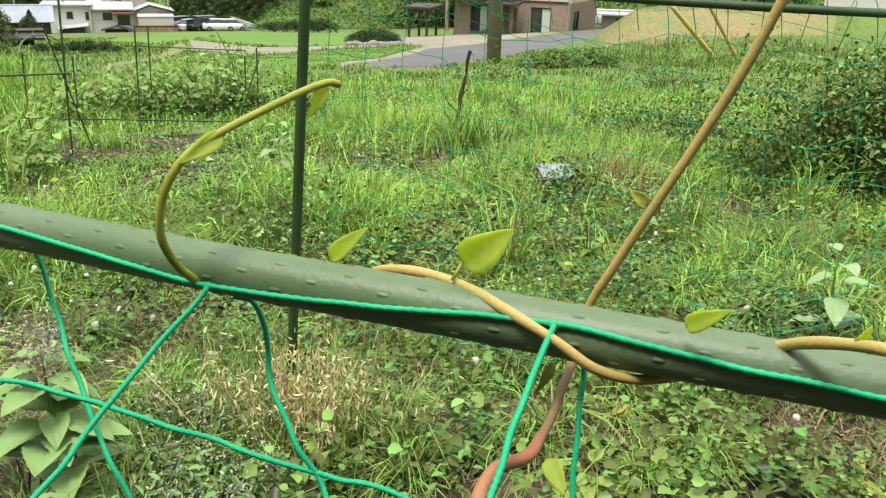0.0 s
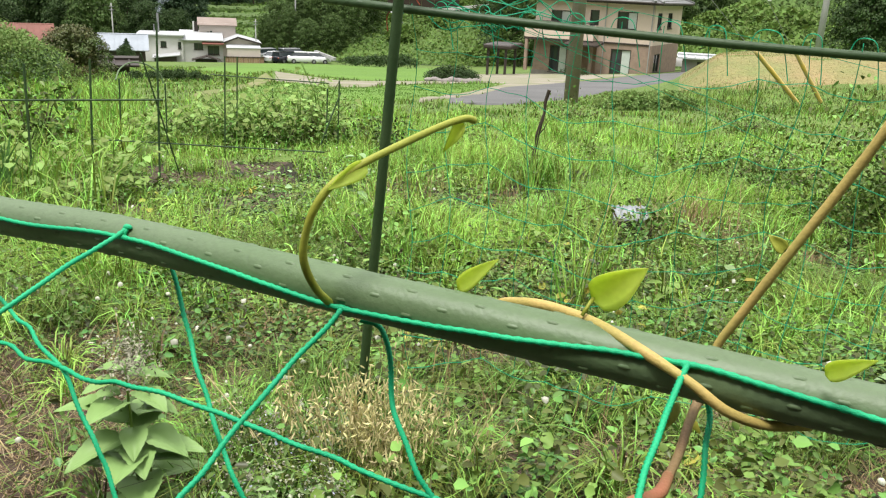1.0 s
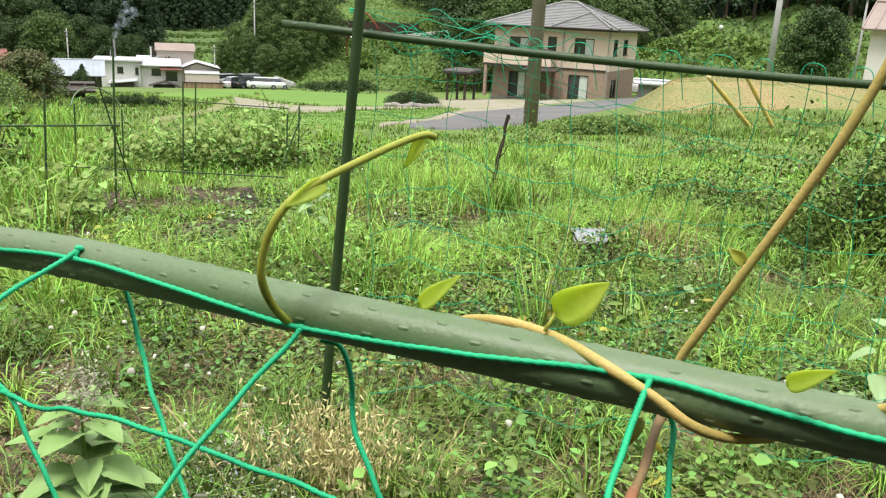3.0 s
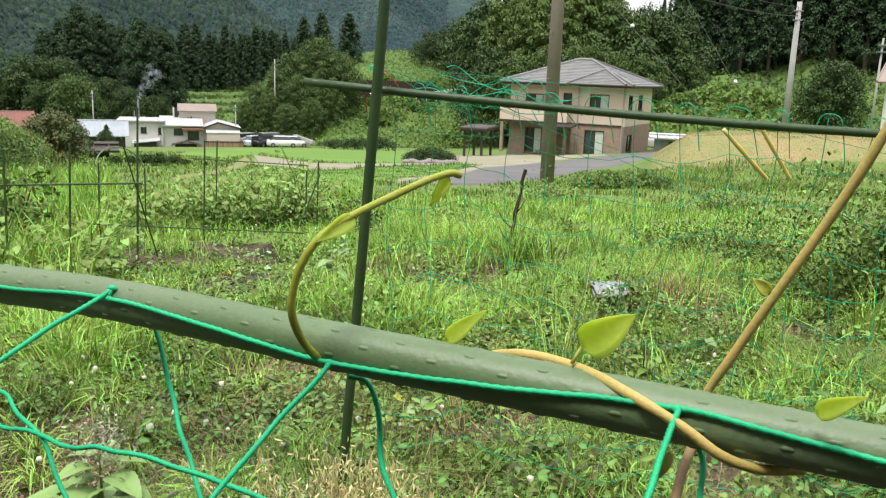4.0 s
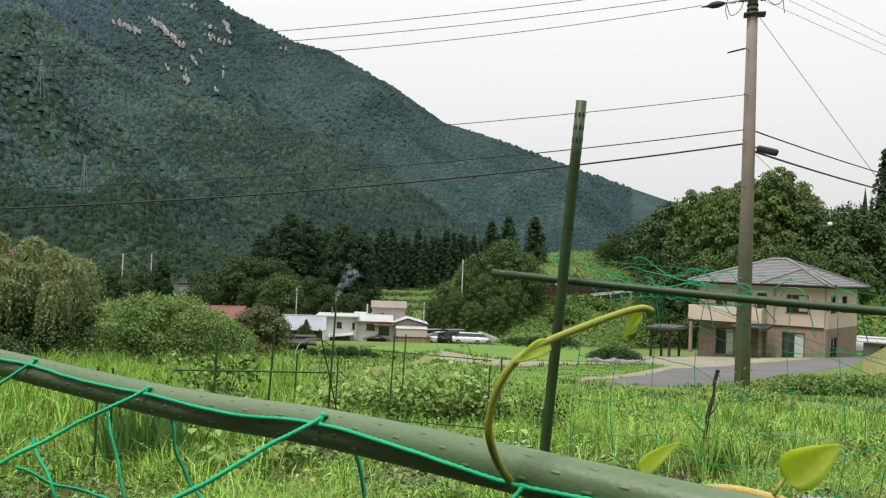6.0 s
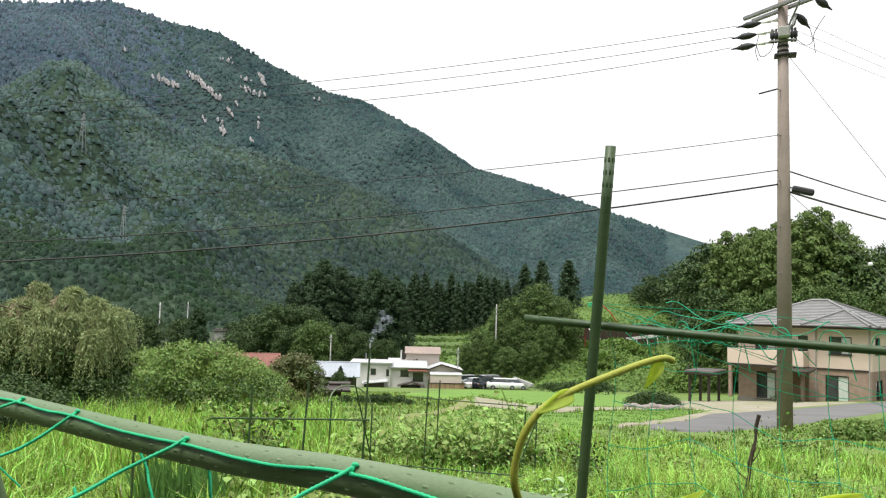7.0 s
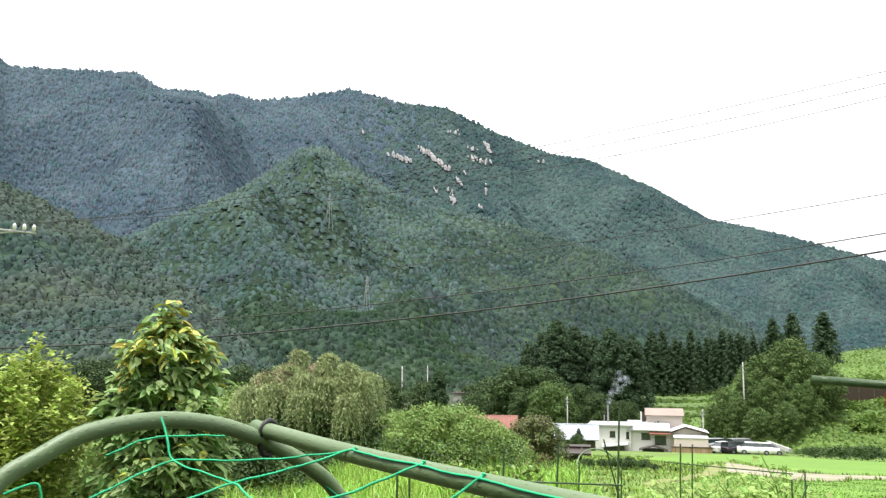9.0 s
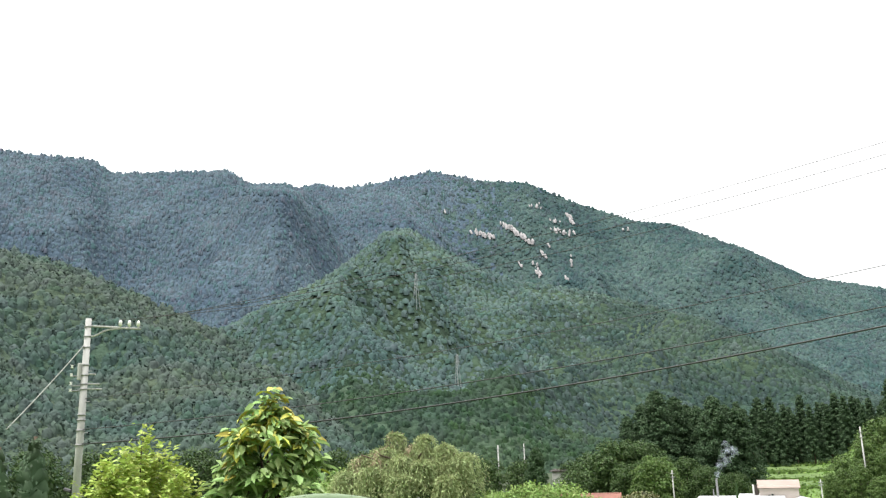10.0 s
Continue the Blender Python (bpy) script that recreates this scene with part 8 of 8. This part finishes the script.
def arching_tufts(places):
    """Tufts of long grass blades that rise and arch over to the ground."""
    sets = []
    for az, d, n, reach in places:
        c = np.array(spot(az, d))
        a = vr.uniform(0, 2 * np.pi, n)
        out = np.stack([np.cos(a), np.sin(a), np.zeros(n)], 1)
        side = np.stack([-np.sin(a), np.cos(a), np.zeros(n)], 1) + vr.normal(scale=0.25, size=(n, 3))
        R, H, W = (vr.uniform(0.45, 1.1, (n, 1)) * reach for _ in range(3))
        root = c + out * vr.uniform(0, 0.22, (n, 1)) * reach + side * vr.normal(scale=0.08, size=(n, 1)) * reach
        W = np.clip(W * 0.024, 0.0028, 0.0062)
        steps = np.array([0, 0.25, 0.5, 0.75, 1.0])
        v = []
        for t, w in zip(steps, (0.8, 1.0, 0.9, 0.6, 0.08)):
            m = root + out * R * (0.25 * t + 0.75 * t * t) + np.array([[0, 0, 1.0]]) * H * (2.1 * t - 1.75 * t * t) * 0.95
            v += [m - side * W * 0.5 * w, m + side * W * 0.5 * w]
        o = np.arange(n)[:, None] * 10
        sets.append((np.stack(v, 1).reshape(-1, 3), [np.concatenate([o + [2 * k, 2 * k + 1, 2 * k + 3, 2 * k + 2] for k in range(4)])]))
    return sets


tuft_places = [(-20.6, 2.12, 260, 0.24), (-17.6, 2.2, 160, 0.2), (9.5, 2.35, 160, 0.2), (13.5, 2.25, 150, 0.18), (5.2, 2.5, 140, 0.2), (27.5, 3.3, 240, 0.36), (24.6, 3.5, 200, 0.32), (30.5, 3.0, 220, 0.36), (17.6, 3.3, 150, 0.22), (-2.6, 1.62, 90, 0.2), (20.5, 1.9, 130, 0.16), (7.6, 1.8, 110, 0.16), (16.4, 1.75, 100, 0.15)]
for k in range(150):
    tuft_places.append((vr.uniform(-48, 33), 1.7 + 4.8 * vr.uniform() ** 0.9, int(vr.uniform(40, 110)), vr.uniform(0.12, 0.28)))
stuff("arching_grass", arching_tufts(tuft_places[::2]), M["grass_light"], "long grass blades arching out of tufts", "grass")
stuff("arching_grass", arching_tufts(tuft_places[1::2]), M["grass"], "long green grass blades arching over the weeds", "grass")


def herb(name, n, d0, d1, size, mat, label, seed, thresh, per=9, height=0.12, a0=-58, a1=34, power=0.8, wide=0.6, beds=0.12):
    """Low broad-leaved weeds: rosettes of leaves on short stems."""
    p, d, a = scatter(n, d0, d1, a0, a1, power)
    ok = (blotch(p, 1.1, seed) > thresh) & (~bare(p) | (vr.uniform(size=n) < beds))
    p = p[ok]
    m = len(p)
    ang = vr.uniform(0, 2 * np.pi, (m, per))
    h = np.abs(vr.normal(0.55, 0.35, (m, per))) * height * vr.uniform(0.5, 1.5, (m, 1))
    r = vr.uniform(0.1, 1.0, (m, per)) * size * (1.3 if per < 30 else 4.5)
    q = np.repeat(p, per, 0) + np.stack([r * np.cos(ang), r * np.sin(ang), h], -1).reshape(-1, 3)
    way = np.stack([np.cos(ang), np.sin(ang), vr.uniform(-0.5, 0.5, ang.shape)], -1).reshape(-1, 3)
    k = len(q)
    L = size * vr.uniform(0.6, 1.4, k)
    make = flat_leaves(q, way, vr.normal(scale=0.35, size=(k, 3)) + [0, 0, 1], L, L * wide, 0.25) if size < 0.02 else leaves(q, way, vr.normal(scale=0.55, size=(k, 3)) + [0, 0, 1], L, L * wide, 0.1, 0.25)
    stuff(name, [make], M[mat], label, "weeds")


herb("side_weeds", 3200, 0.8, 6.0, 0.045, "leaf_broad", "leafy weeds in the turf round the beds", 2.6, -0.3, 9, 0.12, 36, 300, 0.7)
herb("clover_patch", 14000, 1.45, 5.0, 0.0165, "clover", "low clover covering the ground", 1.2, 0.12, 9, 0.06, wide=0.9)
herb("weed_patch", 5600, 1.4, 6.0, 0.027, "grass_dark", "mixed broad-leaved weeds", 2.2, 0.05, 10, 0.13)
herb("round_weeds", 520, 1.4, 3.4, 0.029, "leaf_broad", "round-leaved green weeds over the soil", 3.9, 0.15, 9, 0.15, -14, 34, 0.8, 0.85, 0.2)
herb("dark_round_weeds", 620, 1.4, 3.4, 0.026, "grass_dark", "dark round-leaved weeds over the soil", 1.7, 0.1, 10, 0.13, -14, 34, 0.8, 0.8, 0.2)
herb("narrow_weeds", 2400, 1.5, 8.0, 0.044, "leaf_broad", "narrow-leaved green weeds", 5.1, 0.1, 10, 0.17, wide=0.22)
herb("mugwort_patch", 1500, 2.4, 8.5, 0.036, "leaf_broad", "taller leafy weeds", 3.3, 0.15, 10, 0.2, wide=0.5)
herb("dark_weeds", 700, 1.5, 7.0, 0.045, "iris", "dark green dock leaves among the grass", 8.8, 0.2, 8, 0.1, wide=0.5)
herb("pale_weeds", 260, 2.5, 8.0, 0.05, "leaf_pale", "pale green mallow-like weeds", 6.3, 0.3, 9, 0.16, wide=0.8)
herb("meadow_weeds", 2600, 6.0, 16.0, 0.032, "leaf_broad", "leafy weeds scattered in the meadow", 4.4, 0.2, 9, 0.11, -48, 34, 0.9, 0.5)
herb("leafy_mounds", 620, 3.2, 10.0, 0.025, "leaf_broad", "rounded clumps of small-leaved green weeds", 6.9, -0.1, 46, 0.2, wide=0.6)
herb("dark_mounds", 360, 2.4, 6.5, 0.026, "grass_dark", "rounded clumps of dark small-leaved weeds", 9.4, 0.0, 46, 0.2, wide=0.6)
herb("weed_mounds", 800, 1.6, 5.5, 0.021, "grass_dark", "rounded mounds of small-leaved weeds", 4.7, -0.15, 52, 0.17, wide=0.7)
herb("bramble_mounds", 420, 1.7, 6.0, 0.022, "leaf_broad", "rounded mounds of light green weeds", 5.6, 0.0, 50, 0.19, wide=0.55)
herb("yellowing_weeds", 260, 1.8, 6.5, 0.05, "yellow_leaf", "yellowing leaves among the weeds", 7.7, 0.0, 6, 0.1)

p, d, a = scatter(420, 2.0, 9.0)
p = p[blotch(p, 1.0, 9) > -0.2]
v, f = crowns(p + [0, 0, 0.1] + vr.uniform(-0.02, 0.08, (len(p), 1)) * [0, 0, 1], np.full(len(p), 0.009) * vr.uniform(0.7, 1.4, len(p)), np.ones(len(p)), KNOB)
tagged(new("clover_flowers", fast_mesh("clover_flowers", v, f, M["petal_white"])), "small white clover flower heads", "flowers", kind="stuff")


def broad_plant(at, h, n, size, mat, label, name="leafy_plant", buds=False, group=""):
    """An upright plant: stem, opposite broad leaves, a fuzzy head."""
    ob = thing(name, at, label, "plant", group)
    stem_pts = [(0.01 * math.sin(k), 0.01 * math.cos(1.4 * k), h * k / 6 - 0.02) for k in range(7)]
    part("stem", Geo().tube(ease(stem_pts, 3), [0.006 - 0.0002 * i for i in range(19)], 7), M["leaf_broad"], ob, "", True)
    for k in range(n):
        u = k / n
        a = k * 2.4 + vr.uniform(-0.6, 0.6)
        L = size * (1.05 - 0.45 * u) * vr.uniform(0.7, 1.15)
        w = Vector((math.cos(a), math.sin(a), 0.55 - 0.9 * vr.uniform()))
        b = Vector((0, 0, h * (0.08 + 0.86 * u))) + w * 0.02
        s = w.cross(Vector((0, 0, 1))).normalized()
        nrm = s.cross(w).normalized()
        rows, sway = [], vr.uniform(-0.3, 0.3)
        for i in range(17):
            t = i / 16
            wd = L * 0.72 * math.sin(math.pi * t ** 0.66) ** 0.8 * (1.0 if i % 2 else 0.93) if 0 < i < 16 else 0.001
            row = []
            for q in (-1, -0.75, -0.5, -0.25, 0, 0.25, 0.5, 0.75, 1):
                vein = 0.011 * math.cos(2 * math.pi * (t * 7 - abs(q) * 1.6)) * (1 - t) - 0.02 * math.exp(-(q / 0.12) ** 2)
                row.append(b + w * L * t + s * (q * wd * 0.5 + sway * L * t * t * 0.3) + nrm * (abs(q) * wd * 0.16 - 0.34 * L * t * t + vein * L + 0.014 * math.sin(9 * t + 4 * q + k) * L))
            rows.append(row)
        part("leaf", Geo().sheet(rows), M[mat], ob, "", True)
    if buds:
        q = np.array([0, 0, h * 0.99]) + vr.normal(scale=0.03, size=(520, 3)) * [1, 1, 1.2]
        stuff("bud_head", [leaves(q, vr.normal(size=(520, 3)), vr.normal(size=(520, 3)), vr.uniform(0.006, 0.014, 520), vr.uniform(0.003, 0.006, 520))], M["hairy"], "fuzzy grey-pink buds", "", ob)


broad_plant(spot(-28.6, 1.76), 0.44, 36, 0.145, "borage", "large-leaved borage plant with fuzzy buds on bare soil", buds=True)
broad_plant(spot(-12.2, 5.3), 0.5, 14, 0.14, "leaf_pale", "pale broad-leaved weed plant in the grass")
broad_plant(spot(12.0, 1.62), 0.12, 9, 0.085, "yellow_green", "low yellow-green dock with broad leaves", "dock_plant")
broad_plant(spot(-31.4, 1.5), 0.2, 12, 0.13, "borage", "low large-leaved borage seedling on bare soil")
broad_plant(spot(27.0, 2.9), 0.5, 12, 0.13, "leaf_pale", "pale broad-leaved weed by the net")
for az, d, h in ((-5.5, 4.9, 0.2), (1.0, 4.6, 0.22), (10.5, 3.6, 0.22), (3.5, 2.5, 0.2), (-20.5, 5.2, 0.3), (-17.0, 4.7, 0.3)):
    broad_plant(spot(az, d), h, 11, 0.1, "leaf_broad", "leafy green weed standing in the grass", group="weeds")

# ripe oats, borage flowers beside them
oats = thing("oat_clump", spot(-10.2, 1.78), "clump of ripe tan oats", "oats")
husks = []
for k in range(64):
    b = Vector((vr.normal(scale=0.085), vr.normal(scale=0.05), 0))
    t = b + Vector((vr.normal(scale=0.06), vr.normal(scale=0.05), vr.uniform(0.24, 0.36)))
    part("stalk", Geo().tube([b, b.lerp(t, 0.6) + Vector((0, 0, 0.02)), t], 0.0016, 4), M["oat"], oats)
    for j in range(24):
        u = vr.uniform(0.5, 1.04)
        husks.append(np.array(b.lerp(t, u)) + vr.normal(scale=0.014, size=3))
husks = np.array(husks)
n = len(husks)
stuff("panicle", [leaves(husks, vr.normal(scale=0.5, size=(n, 3)) + [0, 0, -0.8], vr.normal(size=(n, 3)), vr.uniform(0.014, 0.026, n), vr.uniform(0.0036, 0.0062, n))], M["oat"], "tan drooping husks", "", oats)
heads, d, a = scatter(64, 1.46, 2.02, -23, -13)
heads[:, 2] += vr.uniform(0.1, 0.2, 64)
for nm, per, mat, lab in (("borage_buds", 36, "hairy", "fuzzy grey-pink borage buds in nodding heads"), ("borage_flowers", 2, "petal_blue", "small pale blue borage flowers"), ("borage_stems", 16, "borage", "hairy borage stems and narrow leaves")):
    n = 64 * per
    wide = 0.022 if per > 20 else 0.034
    p = np.repeat(heads, per, 0) + vr.normal(scale=wide, size=(n, 3)) - [0, 0, 0.05 if per == 16 else 0.0]
    L = vr.uniform(0.005, 0.011, n) * (4.0 if per == 16 else 1.0)
    stuff(nm, [leaves(p, vr.normal(size=(n, 3)), vr.normal(size=(n, 3)) + [0, 0, 0.6], L, L * (0.35 if per == 16 else 0.55))], M[mat], lab, "flowers")

# a dark stake that lies in the weeds
lying = thing("lying_stake", spot(-11.6, 1.66), "dark green garden stake lying in the weeds", "stake")
part("shaft", Geo().tube([(0, 0, 0.075), Vector(spot(6.0, 1.36)) - Vector(spot(-11.6, 1.66)) + Vector((0, 0, 0.06))], 0.0075, 8), M["pole"], lying, "", True)

# iris clump
irises = thing("iris_clump", spot(-37.2, 6.2), "dense clump of upright sword-shaped iris blades", "iris")
swords = []
for k in range(6):
    g = Geo()
    bend = 0.05 + 0.05 * k
    g.sheet([[(-w * 0.5 + bend * u * u, 0.0, u), (bend * u * u, 0.1 * w, u), (w * 0.5 + bend * u * u, 0.0, u)] for u, w in ((0.0, 0.05), (0.35, 0.052), (0.7, 0.042), (0.9, 0.022), (1.0, 0.002))])
    swords.append(g.mesh("blade", M["iris"], True))
for k in range(280):
    a, r = vr.uniform(0, 2 * np.pi), math.sqrt(vr.uniform(0, 1))
    h = vr.uniform(0.34, 0.58)
    blade = part("blade", swords[k % 6], None, irises)
    blade.matrix_basis = pose(r * math.cos(a) * 0.36, r * math.sin(a) * 0.24, -0.02, vr.normal(0, 5), vr.normal(0, 7), vr.uniform(0, 360)) @ Matrix.Scale(h, 4)


def bush(az, d, w, h, n, size, mat, label, name="bush", group=""):
    ob = thing(name, spot(az, d), label, "bush", group)
    for k in range(5):
        t = Vector((w * 0.4 * math.cos(k * 1.3), w * 0.4 * math.sin(k * 1.3), h * 0.7))
        part("stem", Geo().tube([(0, 0, -0.05), t * 0.5, t], [0.012, 0.009, 0.005], 6), M["bark"], ob)
    c = np.stack([vr.normal(scale=w * 0.32, size=26), vr.normal(scale=w * 0.28, size=26), vr.uniform(0.1, 0.85, 26) * h], 1)
    q = c[vr.integers(0, 26, n)] + vr.normal(scale=w * 0.13, size=(n, 3))
    q[:, 2] = np.maximum(q[:, 2], 0.02)
    stuff("foliage", [leaves(q, vr.normal(size=(n, 3)) + [0, 0, -0.2], vr.normal(scale=0.5, size=(n, 3)) + [0, 0, 1], size * vr.uniform(0.6, 1.4, n), size * 0.6 * vr.uniform(0.7, 1.3, n), 0.1, 0.2)], M[mat], "", "", ob)


bush(25.0, 6.5, 1.0, 1.05, 11000, 0.034, "bramble", "dense dark green bramble bush by the net")
bush(32.0, 6.2, 1.3, 1.1, 9000, 0.036, "bramble", "dense dark green bramble bush beside another")
bush(25.4, 6.35, 1.1, 1.12, 2400, 0.042, "leaf_broad", "light green bramble shoots over a dark bush")
bush(17.0, 8.0, 0.75, 0.45, 2600, 0.03, "leaf_broad", "low dense green bramble mound in the meadow")
bush(13.2, 8.4, 0.7, 0.4, 2200, 0.03, "leaf_broad", "low dark green bramble mound in the meadow")
puff_tree("bush", spot(6.2, 20.5), 0.42, 0.75, 22, 110, 0.06, "light_leaf", "leafy green bush at the foot of the bank", "", 0.0, 0, 0.36, category="bush")
puff_tree("bush", spot(8.8, 21.5), 0.5, 0.7, 22, 110, 0.06, "light_leaf", "leafy green bush below the bank", "", 0.0, 0, 0.36, category="bush")
bush(-10.8, 9.6, 0.6, 0.3, 900, 0.045, "grass_dark", "low dark bush at the plot's corner")
p = np.array(spot(11.4, 5.4)) + np.concatenate([vr.normal(scale=0.16, size=(260, 2)), np.zeros((260, 1))], 1)
stuff("dry_weeds", [blades(p, vr.normal(scale=0.35, size=(260, 2)), vr.uniform(0.25, 0.6, 260), vr.uniform(0.004, 0.007, 260))], M["straw"], "dry brown seed stalks standing in the weeds", "weeds")
bush(-33.0, 8.4, 0.6, 0.95, 1100, 0.06, "leaf_broad", "tall leafy vegetable plant in the plot")
for az, d, w, h in ((3.0, 15.0, 0.9, 0.35), (14.0, 16.0, 1.0, 0.4), (-20.0, 10.0, 0.9, 0.3), (-23.5, 10.5, 1.0, 0.35), (-17.0, 9.6, 0.8, 0.35), (-14.6, 10.0, 0.6, 0.4)):
    bush(az, d, w, h, 900, 0.05, "leaf_broad", "leafy green weed clump in the meadow", "weed_clump", "weed clumps")

for k in range(30):
    az, d = vr.uniform(-30, 30), 4.2 + 6.5 * vr.uniform()
    if az < -14 and 4.8 < d < 9.0:
        continue
    h, w = vr.uniform(0.2, 0.36), vr.uniform(0.4, 0.85)
    bush(az, d, w, h * (0.7 if d > 9 else 1), 520, 0.034 if d < 8 else 0.042, "leaf_broad" if k % 3 else "grass_dark", "low bushy green weed clump in the meadow grass", "weed_clump", "weed clumps")

# lobed-leaved vegetables between the canes
def vegetable(az, d, h):
    """A bushy vegetable: bent stems, each with large level leaves on stalks."""
    ob = thing("vegetable_plant", spot(az, d), "leafy light green vegetable plant among the canes", "plant", "vegetable plants")
    pos, way = [], []
    for k in range(9):
        a, lean = vr.uniform(0, 2 * np.pi), vr.uniform(0.1, 0.45)
        tip = Vector((lean * math.cos(a), lean * math.sin(a), h * vr.uniform(0.6, 1.05)))
        part("stem", Geo().tube([(0, 0, -0.03), Vector((tip.x * 0.4, tip.y * 0.4, tip.z * 0.6)), tip], [0.008, 0.006, 0.003], 5), M["leaf_broad"], ob)
        for j in range(10):
            u, b = vr.uniform(0.15, 1.0), vr.uniform(0, 2 * np.pi)
            pos.append([tip.x * u + 0.07 * math.cos(b), tip.y * u + 0.07 * math.sin(b), tip.z * u])
            way.append([math.cos(b), math.sin(b), vr.uniform(-0.45, 0.15)])
    n = len(pos)
    stuff("leaves", [leaves(np.array(pos), np.array(way), vr.normal(scale=0.22, size=(n, 3)) + [0, -0.15, 1], vr.uniform(0.05, 0.11, n), vr.uniform(0.04, 0.09, n), 0.08, 0.3)], M["leaf_veg"], "", "", ob)


for az, d, h in ((-25.6, 10.4, 0.45), (-24.4, 10.0, 0.5), (-23.2, 10.3, 0.55), (-22.2, 9.8, 0.6), (-21.2, 10.2, 0.62), (-20.2, 9.7, 0.62), (-19.2, 10.1, 0.68), (-18.2, 9.7, 0.62), (-17.2, 10.2, 0.7), (-16.2, 9.8, 0.66), (-15.3, 10.2, 0.7), (-14.4, 9.7, 0.6), (-18.7, 10.8, 0.8), (-16.0, 10.9, 0.9), (-14.6, 10.7, 0.95), (-21.8, 10.9, 0.7), (-31.0, 6.0, 0.4), (-29.6, 6.4, 0.42), (-32.6, 6.4, 0.5), (-28.4, 7.0, 0.4), (-34.0, 7.0, 0.6)):
    vegetable(az, d, h)

n = 9000
p, d, a = scatter(n, 1.7, 8.6, -45, 24, 1.2)
p = p[bare(p)]
n = len(p)
ang = vr.uniform(0, 2 * np.pi, n)
stuff("bed_straw", [flat_leaves(p + [0, 0, 0.012], np.stack([np.cos(ang), np.sin(ang), vr.normal(0.05, 0.18, n)], 1), np.tile([[0.0, 0.1, 1.0]], (n, 1)), vr.uniform(0.05, 0.2, n), vr.uniform(0.002, 0.005, n), 0.1)], M["dead_twigs"], "dead straw and stalks strewn over the bare beds", "straw")

# dry grass on the bank and rice in the paddies
p, d, a = scatter(22000, 26.5, 46, 9.6, 25)
stuff("bank_grass", [blades(p, vr.normal(scale=0.6, size=(22000, 2)), vr.uniform(0.03, 0.09, 22000), vr.uniform(0.008, 0.02, 22000))], M["bank"], "dry yellow grass stubble on the bank", "grass")
x, y = np.array(FIELDS[1]).T
p = np.stack([vr.uniform(x.min(), x.max(), 14000), np.round(vr.uniform(y.min(), y.max(), 14000) / 0.3) * 0.3], 1)
p = p[inside(p, FIELDS[1])]
n = len(p)
stuff("rice_plants", [blades(np.concatenate([p, (lie(p[:, 0], p[:, 1]) + 0.03)[:, None]], 1), vr.normal(scale=0.3, size=(n, 2)), vr.uniform(0.03, 0.06, n), vr.uniform(0.012, 0.02, n))], M["paddy"], "rows of young rice plants", "rice")
